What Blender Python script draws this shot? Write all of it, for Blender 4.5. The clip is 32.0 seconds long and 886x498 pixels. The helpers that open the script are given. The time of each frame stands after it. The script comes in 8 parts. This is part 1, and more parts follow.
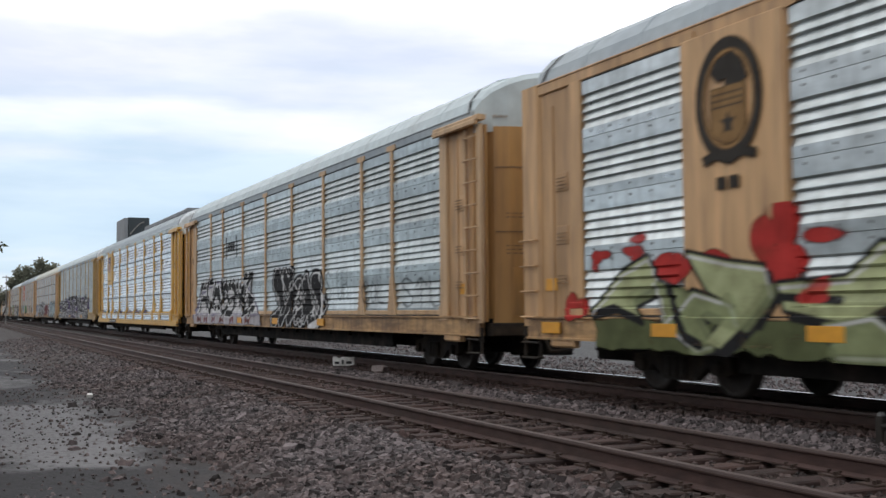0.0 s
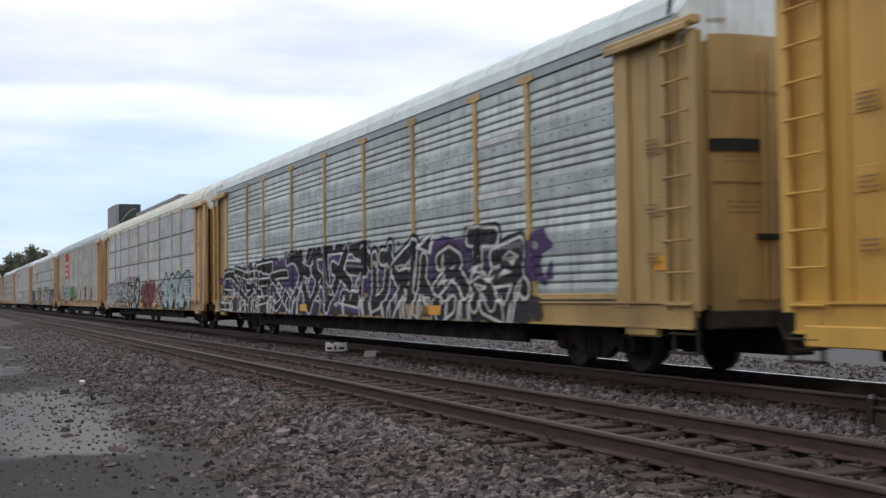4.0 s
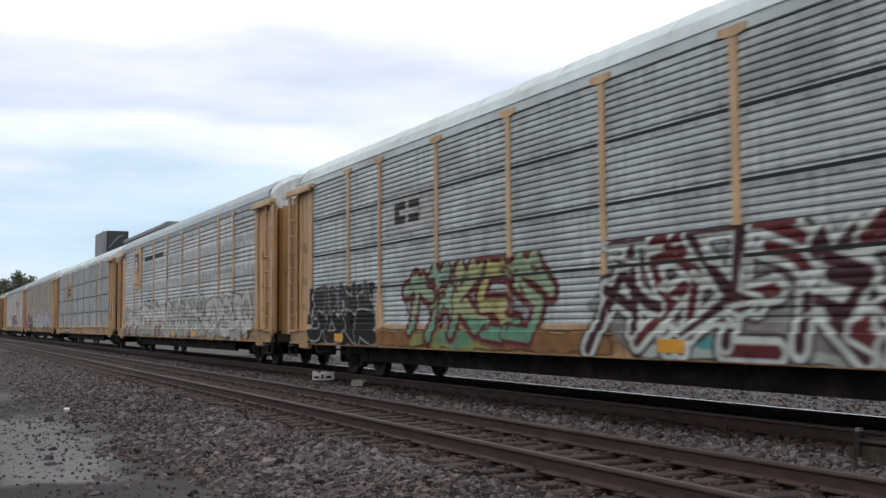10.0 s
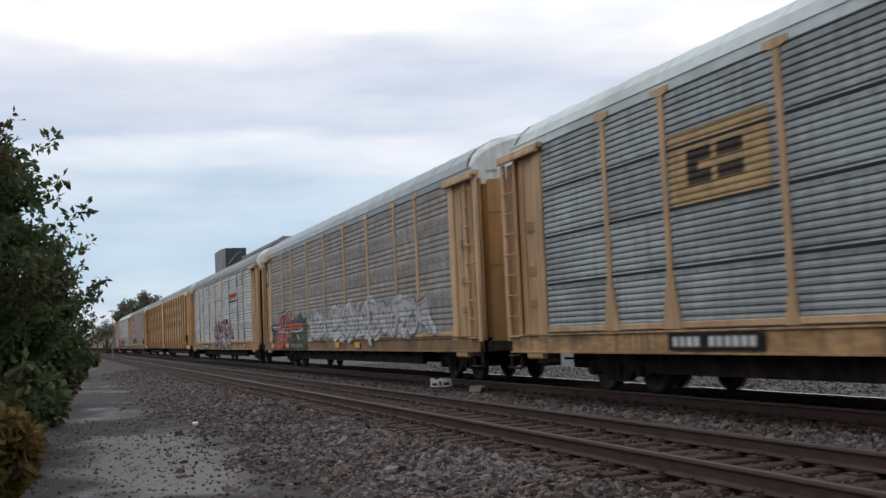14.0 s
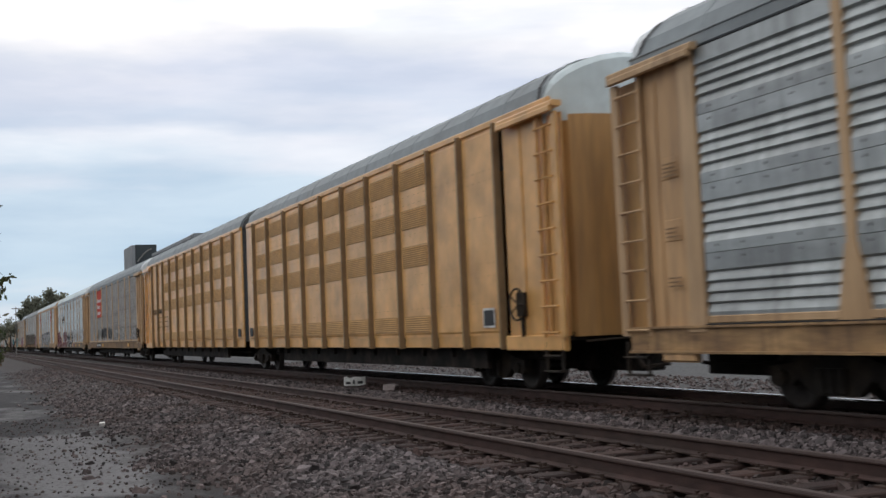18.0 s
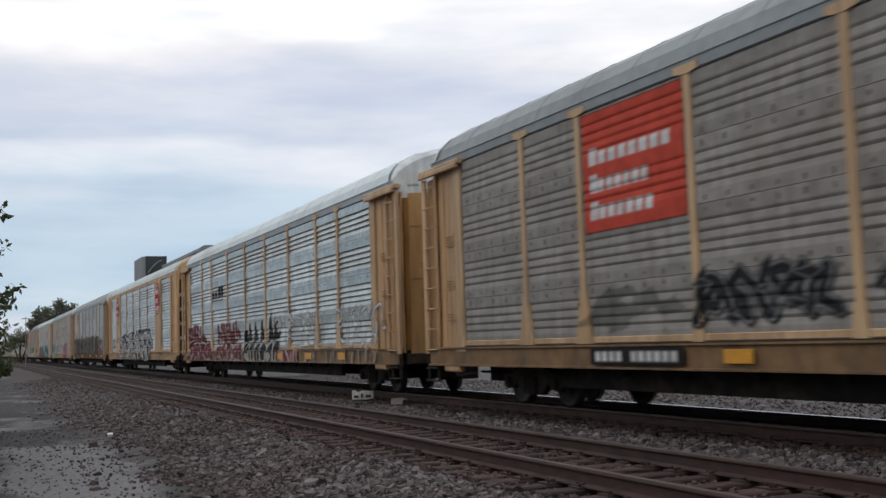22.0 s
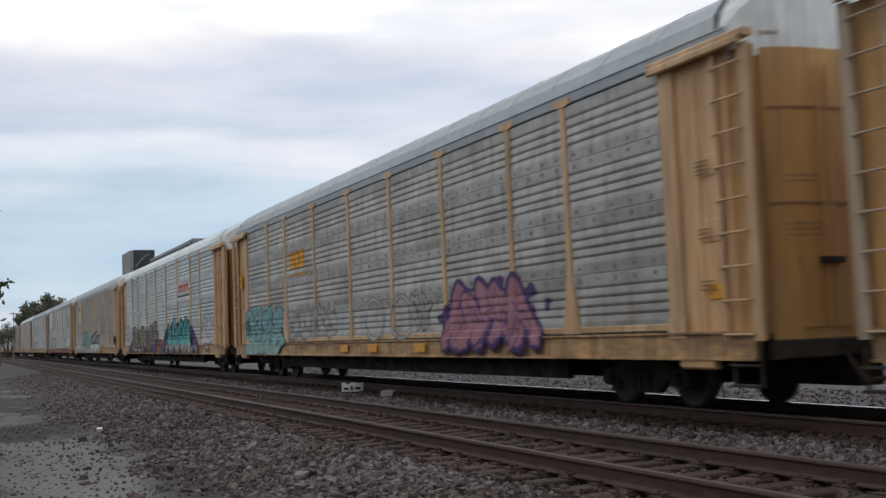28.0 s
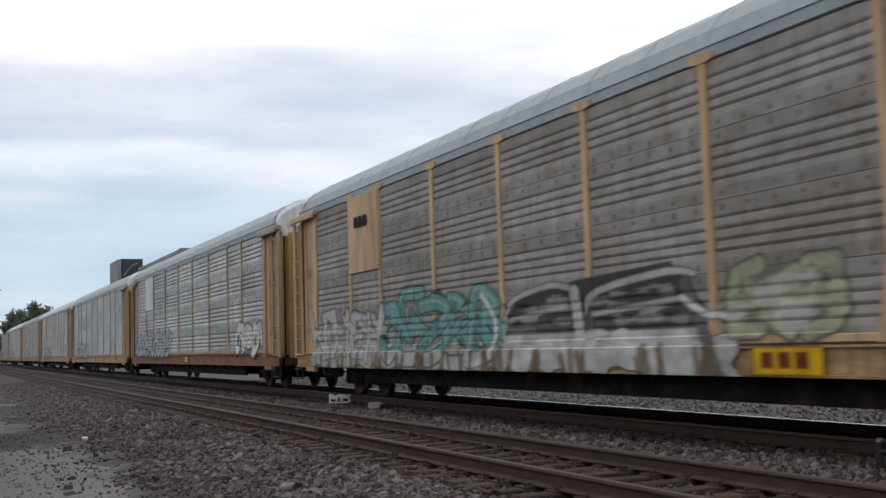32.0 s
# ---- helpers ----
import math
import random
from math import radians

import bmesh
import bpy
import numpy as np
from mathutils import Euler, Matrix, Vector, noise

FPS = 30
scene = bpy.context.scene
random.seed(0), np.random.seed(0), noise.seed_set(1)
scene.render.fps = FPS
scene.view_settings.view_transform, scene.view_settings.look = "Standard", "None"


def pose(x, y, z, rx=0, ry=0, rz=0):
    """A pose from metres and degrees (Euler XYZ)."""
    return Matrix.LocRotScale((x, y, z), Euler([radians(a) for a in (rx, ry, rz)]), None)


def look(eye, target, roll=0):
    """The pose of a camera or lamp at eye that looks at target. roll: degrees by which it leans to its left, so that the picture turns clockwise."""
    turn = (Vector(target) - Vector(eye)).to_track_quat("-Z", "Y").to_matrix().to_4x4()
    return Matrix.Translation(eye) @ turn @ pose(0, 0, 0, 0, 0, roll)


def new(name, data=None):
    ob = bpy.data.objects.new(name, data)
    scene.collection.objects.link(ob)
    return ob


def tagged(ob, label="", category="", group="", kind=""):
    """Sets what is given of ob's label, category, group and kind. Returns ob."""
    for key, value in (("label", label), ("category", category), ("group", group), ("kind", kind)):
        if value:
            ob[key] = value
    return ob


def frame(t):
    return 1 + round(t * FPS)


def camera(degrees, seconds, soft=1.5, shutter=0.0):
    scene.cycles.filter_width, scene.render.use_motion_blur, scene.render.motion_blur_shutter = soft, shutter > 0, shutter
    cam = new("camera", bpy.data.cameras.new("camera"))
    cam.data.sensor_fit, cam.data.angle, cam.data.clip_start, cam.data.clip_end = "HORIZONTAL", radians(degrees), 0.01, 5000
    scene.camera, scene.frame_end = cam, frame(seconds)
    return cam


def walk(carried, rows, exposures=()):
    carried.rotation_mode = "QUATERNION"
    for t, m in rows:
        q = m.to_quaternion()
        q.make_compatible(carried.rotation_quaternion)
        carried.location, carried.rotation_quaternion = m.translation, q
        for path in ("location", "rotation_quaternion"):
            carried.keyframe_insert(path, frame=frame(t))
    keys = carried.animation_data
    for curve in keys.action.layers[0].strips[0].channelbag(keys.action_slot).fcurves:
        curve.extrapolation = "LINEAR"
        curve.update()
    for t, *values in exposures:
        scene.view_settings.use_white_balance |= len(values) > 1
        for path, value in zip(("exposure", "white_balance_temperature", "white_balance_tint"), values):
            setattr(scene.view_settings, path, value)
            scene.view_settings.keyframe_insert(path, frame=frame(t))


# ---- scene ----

# ---------------------------------------------------------------- camera
EYE = (0.0, 0.0, 1.24)          # rail top is z = 0, the rails run along x
TURNS = (
    (0, 93.186, 0.473, 65.482),
    (0.5, 93.080, 0.531, 65.621),
    (1, 93.002, 0.334, 65.757),
    (1.5, 93.033, 0.022, 65.731),
    (2, 92.976, 0.260, 65.360),
    (2.5, 92.814, 0.401, 65.126),
    (3, 92.711, 0.542, 65.032),
    (3.5, 92.563, 0.586, 65.021),
    (4, 92.393, 0.756, 65.076),
    (4.5, 92.427, 0.306, 65.304),
    (6.5, 93.066, 0.315, 65.790),
    (7, 93.343, 0.527, 65.516),
    (7.5, 93.331, 0.663, 65.273),
    (8, 93.208, 0.209, 64.961),
    (8.5, 93.501, 0.041, 64.933),
    (9, 93.836, 0.155, 64.790),
    (9.5, 93.820, 0.263, 64.811),
    (10, 93.947, 0.342, 64.434),
    (10.5, 94.297, 1.549, 63.982),
    (11, 94.874, 3.667, 62.792),
    (11.5, 94.635, 3.863, 64.688),
    (12, 94.174, 3.473, 65.915),
    (12.5, 94.277, 1.929, 67.586),
    (13, 94.210, 2.237, 69.714),
    (13.5, 94.426, 2.535, 70.971),
    (15.5, 94.197, 2.363, 67.263),
    (16, 94.429, 2.352, 66.704),
    (16.5, 94.404, 1.987, 66.182),
    (17, 94.206, 2.171, 65.978),
    (17.5, 94.196, 2.495, 65.928),
    (18, 94.076, 2.432, 65.979),
    (18.5, 94.056, 2.676, 66.089),
    (19, 94.282, 2.564, 66.262),
    (19.5, 94.497, 2.137, 66.271),
    (20, 94.725, 1.677, 66.075),
    (20.5, 94.762, 1.832, 65.938),
    (21, 94.745, 1.996, 65.930),
    (21.5, 94.859, 1.978, 66.136),
    (22, 94.858, 1.825, 66.444),
    (22.5, 95.008, 1.755, 66.758),
    (23, 95.195, 1.663, 67.062),
    (23.5, 95.101, 1.880, 67.032),
    (24, 94.920, 2.057, 66.836),
    (24.5, 94.797, 2.403, 66.558),
    (25, 94.631, 2.158, 66.338),
    (25.5, 94.410, 2.496, 66.198),
    (26, 94.389, 2.662, 65.851),
    (26.5, 94.364, 2.458, 65.651),
    (28.5, 94.432, 2.318, 65.961),
    (29, 94.641, 2.481, 65.913),
    (29.5, 94.781, 2.422, 65.946),
    (30, 94.848, 2.488, 65.744),
    (30.5, 94.679, 2.990, 65.737),
    (31, 94.567, 2.788, 65.915),
    (31.5, 94.688, 2.206, 65.750),
    (32, 95.020, 1.730, 65.247)

)
cam = camera(44.6, 32.0, soft=1.5, shutter=0.2)
walk(cam, [(t, pose(*EYE, rx, ry, rz)) for t, rx, ry, rz in TURNS],
     ((0, -0.06), (1, -0.1), (2, -0.08), (3, -0.2), (4, -0.02), (7, -0.06), (9, -0.06), (10, -0.08), (12, -0.3), (16, -0.3), (21, -0.34), (24, -0.47), (27, -0.38), (30, -0.34), (32, -0.26)))

# ---------------------------------------------------------------- world and light
def make_world():
    w = bpy.data.worlds.new("evening_sky")
    scene.world = w
    w.use_nodes = True
    nt = w.node_tree
    nt.nodes.clear()
    N = nt.nodes.new
    out, bg = N("ShaderNodeOutputWorld"), N("ShaderNodeBackground")
    sky = N("ShaderNodeTexSky")
    sky.sky_type, sky.sun_disc = "NISHITA", False
    sky.sun_elevation, sky.sun_rotation = radians(20), radians(160)
    tc, sep = N("ShaderNodeTexCoord"), N("ShaderNodeSeparateXYZ")
    nt.links.new(tc.outputs["Generated"], sep.inputs[0])
    # clear-to-cloudy colours by height over the horizon
    ramp = N("ShaderNodeValToRGB")
    els = ramp.color_ramp.elements
    stops = ((0.0, (0.72, 0.84, 0.93)), (0.04, (0.62, 0.77, 0.91)), (0.09, (0.58, 0.74, 0.91)), (0.135, (0.68, 0.81, 0.95)), (0.165, (0.96, 1.0, 1.08)), (0.18, (0.70, 0.79, 0.94)),
             (0.225, (0.77, 0.82, 0.96)), (0.25, (1.02, 1.02, 1.07)), (0.275, (1.32, 1.31, 1.30)), (0.6, (1.28, 1.3, 1.31)), (1.0, (1.3, 1.33, 1.35)))
    while len(els) < len(stops):
        els.new(0.5)
    for e, (p, c) in zip(els, stops):
        e.position, e.color = p, (*c, 1)
    warp, warpn = N("ShaderNodeMapping"), N("ShaderNodeTexNoise")
    warp.inputs["Scale"].default_value = (2.2, 2.2, 9.0)
    nt.links.new(tc.outputs["Generated"], warp.inputs[0])
    nt.links.new(warp.outputs[0], warpn.inputs["Vector"])
    warpn.inputs["Scale"].default_value, warpn.inputs["Detail"].default_value = 1.3, 5
    off = N("ShaderNodeMath")
    off.operation = "MULTIPLY_ADD"
    off.inputs[1].default_value, off.inputs[2].default_value = 0.13, -0.065
    nt.links.new(warpn.outputs[0], off.inputs[0])
    add = N("ShaderNodeMath")
    nt.links.new(sep.outputs[2], add.inputs[0])
    nt.links.new(off.outputs[0], add.inputs[1])
    nt.links.new(add.outputs[0], ramp.inputs[0])
    # long streaks of white and of pinkish grey cloud
    smap, streak, sramp = N("ShaderNodeMapping"), N("ShaderNodeTexNoise"), N("ShaderNodeValToRGB")
    smap.inputs["Scale"].default_value = (1.5, 1.5, 11.0)
    smap.inputs["Location"].default_value = (3.1, 0.4, 1.7)
    nt.links.new(tc.outputs["Generated"], smap.inputs[0])
    nt.links.new(smap.outputs[0], streak.inputs["Vector"])
    streak.inputs["Scale"].default_value, streak.inputs["Detail"].default_value = 1.6, 7
    sramp.color_ramp.elements[0].position, sramp.color_ramp.elements[1].position = 0.47, 0.61
    nt.links.new(streak.outputs[0], sramp.inputs[0])
    mix = N("ShaderNodeMixRGB")
    mix.inputs[2].default_value = (0.92, 0.93, 1.02, 1)
    fac = N("ShaderNodeMath")
    fac.operation = "MULTIPLY"
    fac.inputs[1].default_value = 0.55
    nt.links.new(sramp.outputs[0], fac.inputs[0])
    nt.links.new(fac.outputs[0], mix.inputs[0])
    nt.links.new(ramp.outputs[0], mix.inputs[1])
    # a share of clear sky shines through
    scale, both = N("ShaderNodeMixRGB"), N("ShaderNodeMixRGB")
    scale.blend_type, both.blend_type = "MULTIPLY", "ADD"
    scale.inputs[0].default_value = both.inputs[0].default_value = 1
    scale.inputs[2].default_value = (0.012, 0.012, 0.012, 1)
    nt.links.new(sky.outputs[0], scale.inputs[1])
    nt.links.new(mix.outputs[0], both.inputs[1])
    nt.links.new(scale.outputs[0], both.inputs[2])
    # ragged fine streaks in the cloud
    fmap, fluff, framp, torn = N("ShaderNodeMapping"), N("ShaderNodeTexNoise"), N("ShaderNodeValToRGB"), N("ShaderNodeMixRGB")
    fmap.inputs["Scale"].default_value = (3.0, 3.0, 16.0)
    fmap.inputs["Rotation"].default_value = (0.06, 0.05, 0)
    nt.links.new(tc.outputs["Generated"], fmap.inputs[0])
    nt.links.new(fmap.outputs[0], fluff.inputs["Vector"])
    fluff.inputs["Scale"].default_value, fluff.inputs["Detail"].default_value = 1.7, 9
    framp.color_ramp.elements[0].position, framp.color_ramp.elements[1].position = 0.4, 0.6
    framp.color_ramp.elements[0].color, framp.color_ramp.elements[1].color = (0.93, 0.95, 0.97, 1), (1.09, 1.07, 1.05, 1)
    nt.links.new(fluff.outputs[0], framp.inputs[0])
    torn.blend_type = "MULTIPLY"
    torn.inputs[0].default_value = 1
    nt.links.new(both.outputs[0], torn.inputs[1])
    nt.links.new(framp.outputs[0], torn.inputs[2])
    # the evening sky is bright ahead and overhead, dimmer behind
    dot, dim, dark = N("ShaderNodeVectorMath"), N("ShaderNodeMapRange"), N("ShaderNodeMixRGB")
    dot.operation = "DOT_PRODUCT"
    dot.inputs[1].default_value = (-0.38, 0.62, 0.68)
    nt.links.new(tc.outputs["Generated"], dot.inputs[0])
    nt.links.new(dot.outputs["Value"], dim.inputs[0])
    dim.inputs["From Min"].default_value, dim.inputs["From Max"].default_value = -0.6, 0.45
    dim.inputs["To Min"].default_value, dim.inputs["To Max"].default_value = 0.4, 1.0
    dark.blend_type = "MULTIPLY"
    dark.inputs[0].default_value = 1
    nt.links.new(torn.outputs[0], dark.inputs[1])
    nt.links.new(dim.outputs[0], dark.inputs[2])
    nt.links.new(dark.outputs[0], bg.inputs[0])
    bg.inputs[1].default_value = 1.05
    nt.links.new(bg.outputs[0], out.inputs[0])


make_world()
sun = new("sun", bpy.data.lights.new("sun", "SUN"))
sun.data.energy, sun.data.angle, sun.data.color = 0.25, radians(25), (1.0, 0.93, 0.86)
sun.matrix_world = look((8, -22, 20), (0, 0, 0))


# ---------------------------------------------------------------- materials
def material(name, color, rough=0.7, metal=0.0, vary=0.25, grain=8.0, stain=None, stain_scale=0.6, bump=0.0, bump_scale=60.0,
             stretch=(1, 1, 1), island=0.0, per_object=0.0, spec=0.5, streak=None, streak_amount=0.5):
    """A procedural surface: base colour, fine grain, broad stains and relief, in metres."""
    m = bpy.data.materials.new(name)
    m.use_nodes = True
    nt = m.node_tree
    b = nt.nodes["Principled BSDF"]
    N, link = nt.nodes.new, nt.links.new
    b.inputs["Roughness"].default_value, b.inputs["Metallic"].default_value = rough, metal
    b.inputs["Specular IOR Level"].default_value = spec
    tc, mp = N("ShaderNodeTexCoord"), N("ShaderNodeMapping")
    mp.inputs["Scale"].default_value = stretch
    link(tc.outputs["Object"], mp.inputs[0])
    src = mp.outputs[0]
    if per_object:
        info, addv = N("ShaderNodeObjectInfo"), N("ShaderNodeVectorMath")
        comb = N("ShaderNodeCombineXYZ")
        mul = N("ShaderNodeMath")
        mul.operation, mul.inputs[1].default_value = "MULTIPLY", 37.0
        link(info.outputs["Random"], mul.inputs[0])
        for i in range(3):
            link(mul.outputs[0], comb.inputs[i])
        link(src, addv.inputs[0])
        link(comb.outputs[0], addv.inputs[1])
        src = addv.outputs[0]

    def noise_tex(scale, detail):
        n = N("ShaderNodeTexNoise")
        n.inputs["Scale"].default_value, n.inputs["Detail"].default_value = scale, detail
        link(src, n.inputs["Vector"])
        return n.outputs[0]

    def mixed(kind, fac, a, c):
        x = N("ShaderNodeMixRGB")
        x.blend_type = kind
        for sock, val in zip(x.inputs, (fac, a, c)):
            if isinstance(val, (int, float)):
                sock.default_value = val
            elif isinstance(val, tuple):
                sock.default_value = (*val[:3], 1)
            else:
                link(val, sock)
        return x.outputs[0]

    def ramped(v, lo, hi, c0=(0, 0, 0), c1=(1, 1, 1)):
        r = N("ShaderNodeValToRGB")
        r.color_ramp.elements[0].position, r.color_ramp.elements[1].position = lo, hi
        r.color_ramp.elements[0].color, r.color_ramp.elements[1].color = (*c0, 1), (*c1, 1)
        link(v, r.inputs[0])
        return r.outputs[0]

    lo, hi = 1 - vary, 1 + vary
    fine = ramped(noise_tex(grain, 6), 0.3, 0.7, (lo,) * 3, (hi,) * 3)
    col = mixed("MULTIPLY", 1.0, color, fine)
    if stain:
        col = mixed("MIX", ramped(noise_tex(stain_scale, 5), 0.46, 0.72), col, mixed("MULTIPLY", 1.0, stain, fine))
    if streak:
        # grime that has run down in narrow trails
        run_map, trail = N("ShaderNodeMapping"), N("ShaderNodeTexNoise")
        run_map.inputs["Scale"].default_value = (7.0, 7.0, 0.7)
        link(tc.outputs["Object"], run_map.inputs[0])
        if per_object:
            away = N("ShaderNodeVectorMath")
            link(run_map.outputs[0], away.inputs[0])
            link(comb.outputs[0], away.inputs[1])
            link(away.outputs[0], trail.inputs["Vector"])
        else:
            link(run_map.outputs[0], trail.inputs["Vector"])
        trail.inputs["Scale"].default_value, trail.inputs["Detail"].default_value = 1.0, 6
        weak = N("ShaderNodeMath")
        weak.operation, weak.inputs[1].default_value = "MULTIPLY", streak_amount
        link(ramped(trail.outputs[0], 0.47, 0.68), weak.inputs[0])
        col = mixed("MIX", weak.outputs[0], col, streak)
    if island or per_object:
        amount = island or per_object
        if island:
            g = N("ShaderNodeNewGeometry").outputs["Random Per Island"]
        else:
            g = N("ShaderNodeObjectInfo").outputs["Random"]
        col = mixed("MULTIPLY", 1.0, col, ramped(g, 0.0, 1.0, (1 - amount,) * 3, (1 + amount,) * 3))
    link(col, b.inputs["Base Color"])
    rr = N("ShaderNodeMapRange")
    rr.inputs["To Min"].default_value, rr.inputs["To Max"].default_value = max(0.05, rough - 0.12), min(1, rough + 0.12)
    link(noise_tex(grain * 0.7, 3), rr.inputs[0])
    link(rr.outputs[0], b.inputs["Roughness"])
    if bump:
        bn = N("ShaderNodeBump")
        bn.inputs["Strength"].default_value, bn.inputs["Distance"].default_value = bump, 0.02
        link(noise_tex(bump_scale, 4), bn.inputs["Height"])
        link(bn.outputs[0], b.inputs["Normal"])
    return m


MAT = {}


def mat(name, *a, **k):
    MAT[name] = material(name, *a, **k)


mat("tan_paint", (0.60, 0.37, 0.185), 0.55, vary=0.18, grain=4.0, stain=(0.38, 0.225, 0.105), stain_scale=0.9, stretch=(1, 1, 0.18), per_object=0.06, streak=(0.24, 0.15, 0.09), streak_amount=0.45)
mat("gold_paint", (0.62, 0.365, 0.08), 0.45, vary=0.1, grain=3.0, stain=(0.52, 0.28, 0.05), stain_scale=0.5, stretch=(1, 1, 0.35), per_object=0.05)
mat("pale_tan_paint", (0.59, 0.395, 0.225), 0.6, vary=0.14, grain=3.0, stain=(0.42, 0.26, 0.13), stain_scale=0.5, stretch=(1, 1, 0.35), per_object=0.06, streak=(0.24, 0.15, 0.09), streak_amount=0.45)
# the broad stain blotches here imitate patchy highlights on the glossy sheets
mat("box_yellow_paint", (0.76, 0.425, 0.155), 0.33, vary=0.16, grain=2.0, stain=(0.53, 0.285, 0.10), stain_scale=0.9, per_object=0.06, bump=1.0, bump_scale=1.3)
mat("galvanised", (0.43, 0.47, 0.465), 0.46, 0.5, vary=0.2, grain=5.0, stain=(0.33, 0.36, 0.35), stain_scale=0.8, stretch=(0.4, 1, 1), per_object=0.14, streak=(0.2, 0.205, 0.2), streak_amount=0.55)
mat("bright_galvanised", (0.43, 0.48, 0.48), 0.34, 0.8, vary=0.2, grain=5.0, stain=(0.36, 0.39, 0.385), stain_scale=0.8, stretch=(0.4, 1, 1), per_object=0.2, streak=(0.2, 0.205, 0.2), streak_amount=0.55)
mat("silver_galvanised", (0.60, 0.64, 0.64), 0.32, 0.8, vary=0.2, grain=5.0, stain=(0.46, 0.5, 0.5), stain_scale=0.8, stretch=(0.4, 1, 1), per_object=0.14, streak=(0.3, 0.31, 0.3), streak_amount=0.45)
mat("dull_galvanised", (0.40, 0.40, 0.385), 0.55, 0.3, vary=0.18, grain=5.0, stain=(0.26, 0.245, 0.225), stain_scale=0.7, stretch=(0.5, 1, 1), per_object=0.08, streak=(0.17, 0.14, 0.115), streak_amount=0.45)
mat("dark_slate", (0.33, 0.365, 0.375), 0.5, 0.4, vary=0.14, grain=5.0, stain=(0.2, 0.22, 0.23), stain_scale=0.7, stretch=(0.5, 1, 1), per_object=0.07, streak=(0.15, 0.155, 0.15), streak_amount=0.5)
mat("slate_galvanised", (0.45, 0.49, 0.495), 0.5, 0.4, vary=0.14, grain=5.0, stain=(0.22, 0.235, 0.25), stain_scale=0.7, stretch=(0.5, 1, 1), per_object=0.07, streak=(0.2, 0.205, 0.2), streak_amount=0.55)
mat("grey_roof", (0.335, 0.38, 0.405), 0.55, 0.15, vary=0.1, grain=4.0, stain=(0.29, 0.335, 0.37), stain_scale=0.6, per_object=0.05)
mat("pale_roof", (0.62, 0.70, 0.72), 0.6, 0.1, vary=0.1, grain=4.0, stain=(0.45, 0.48, 0.48), stain_scale=0.5, per_object=0.05)
mat("weathered_sill", (0.47, 0.29, 0.135), 0.65, vary=0.25, grain=5.0, stain=(0.17, 0.095, 0.05), stain_scale=1.3, stretch=(0.6, 1, 2.5), per_object=0.08, streak=(0.13, 0.08, 0.05), streak_amount=0.7)
mat("white_hood", (0.76, 0.82, 0.85), 0.55, 0.0, vary=0.1, grain=3.0, stain=(0.5, 0.52, 0.53), stain_scale=0.9, streak=(0.42, 0.43, 0.43), streak_amount=0.5)
mat("shiny_galvanised", (0.58, 0.60, 0.60), 0.24, 0.9, vary=0.1, grain=5.0, stain=(0.43, 0.44, 0.45), stain_scale=0.8, stretch=(0.4, 1, 1), per_object=0.16)
mat("worn_galvanised", (0.42, 0.42, 0.40), 0.42, 0.6, vary=0.2, grain=5.0, stain=(0.28, 0.275, 0.26), stain_scale=0.7, stretch=(0.4, 1, 1), per_object=0.18, streak=(0.17, 0.14, 0.115), streak_amount=0.6)
mat("brown_galvanised", (0.30, 0.285, 0.265), 0.62, 0.2, vary=0.2, grain=5.0, stain=(0.23, 0.21, 0.19), stain_scale=0.7, stretch=(0.5, 1, 1), per_object=0.08, streak=(0.16, 0.12, 0.095), streak_amount=0.45)
mat("steel_galvanised", (0.44, 0.465, 0.465), 0.42, 0.6, vary=0.14, grain=5.0, stain=(0.3, 0.31, 0.31), stain_scale=0.7, stretch=(0.5, 1, 1), per_object=0.07, streak=(0.2, 0.205, 0.2), streak_amount=0.55)
mat("light_grey_roof", (0.52, 0.59, 0.61), 0.6, 0.15, vary=0.1, grain=4.0, stain=(0.47, 0.51, 0.52), stain_scale=0.6, per_object=0.05)
mat("cream_roof", (0.62, 0.62, 0.55), 0.6, 0.0, vary=0.1, grain=4.0, stain=(0.5, 0.49, 0.42), stain_scale=0.6)
mat("slate_roof", (0.255, 0.285, 0.30), 0.6, 0.15, vary=0.1, grain=4.0, stain=(0.21, 0.23, 0.24), stain_scale=0.6, per_object=0.05)
mat("dark_roof", (0.32, 0.34, 0.35), 0.6, 0.2, vary=0.12, grain=4.0, stain=(0.18, 0.19, 0.19), stain_scale=0.6)
mat("mustard_paint", (0.46, 0.31, 0.12), 0.55, vary=0.12, grain=3.0, stain=(0.27, 0.17, 0.07), stain_scale=0.5, stretch=(1, 1, 0.35), per_object=0.06)
mat("ochre_door", (0.50, 0.285, 0.105), 0.5, vary=0.12, grain=3.0, stain=(0.36, 0.2, 0.08), stain_scale=0.6, stretch=(1, 1, 0.3), per_object=0.06, streak=(0.2, 0.12, 0.07), streak_amount=0.4)
# greyed tan: faded paint near by, distance haze put into colour on far cars
mat("faded_hazed_tan", (0.40, 0.305, 0.215), 0.65, vary=0.16, grain=4.0, stain=(0.26, 0.2, 0.15), stain_scale=0.8, stretch=(1, 1, 0.25), per_object=0.06)
mat("grimy_tan", (0.25, 0.145, 0.065), 0.7, vary=0.25, grain=4.0, stain=(0.1, 0.07, 0.045), stain_scale=0.9, per_object=0.1)
mat("rusty_paint", (0.22, 0.09, 0.05), 0.75, vary=0.2, grain=4.0, stain=(0.14, 0.07, 0.045), stain_scale=0.9)
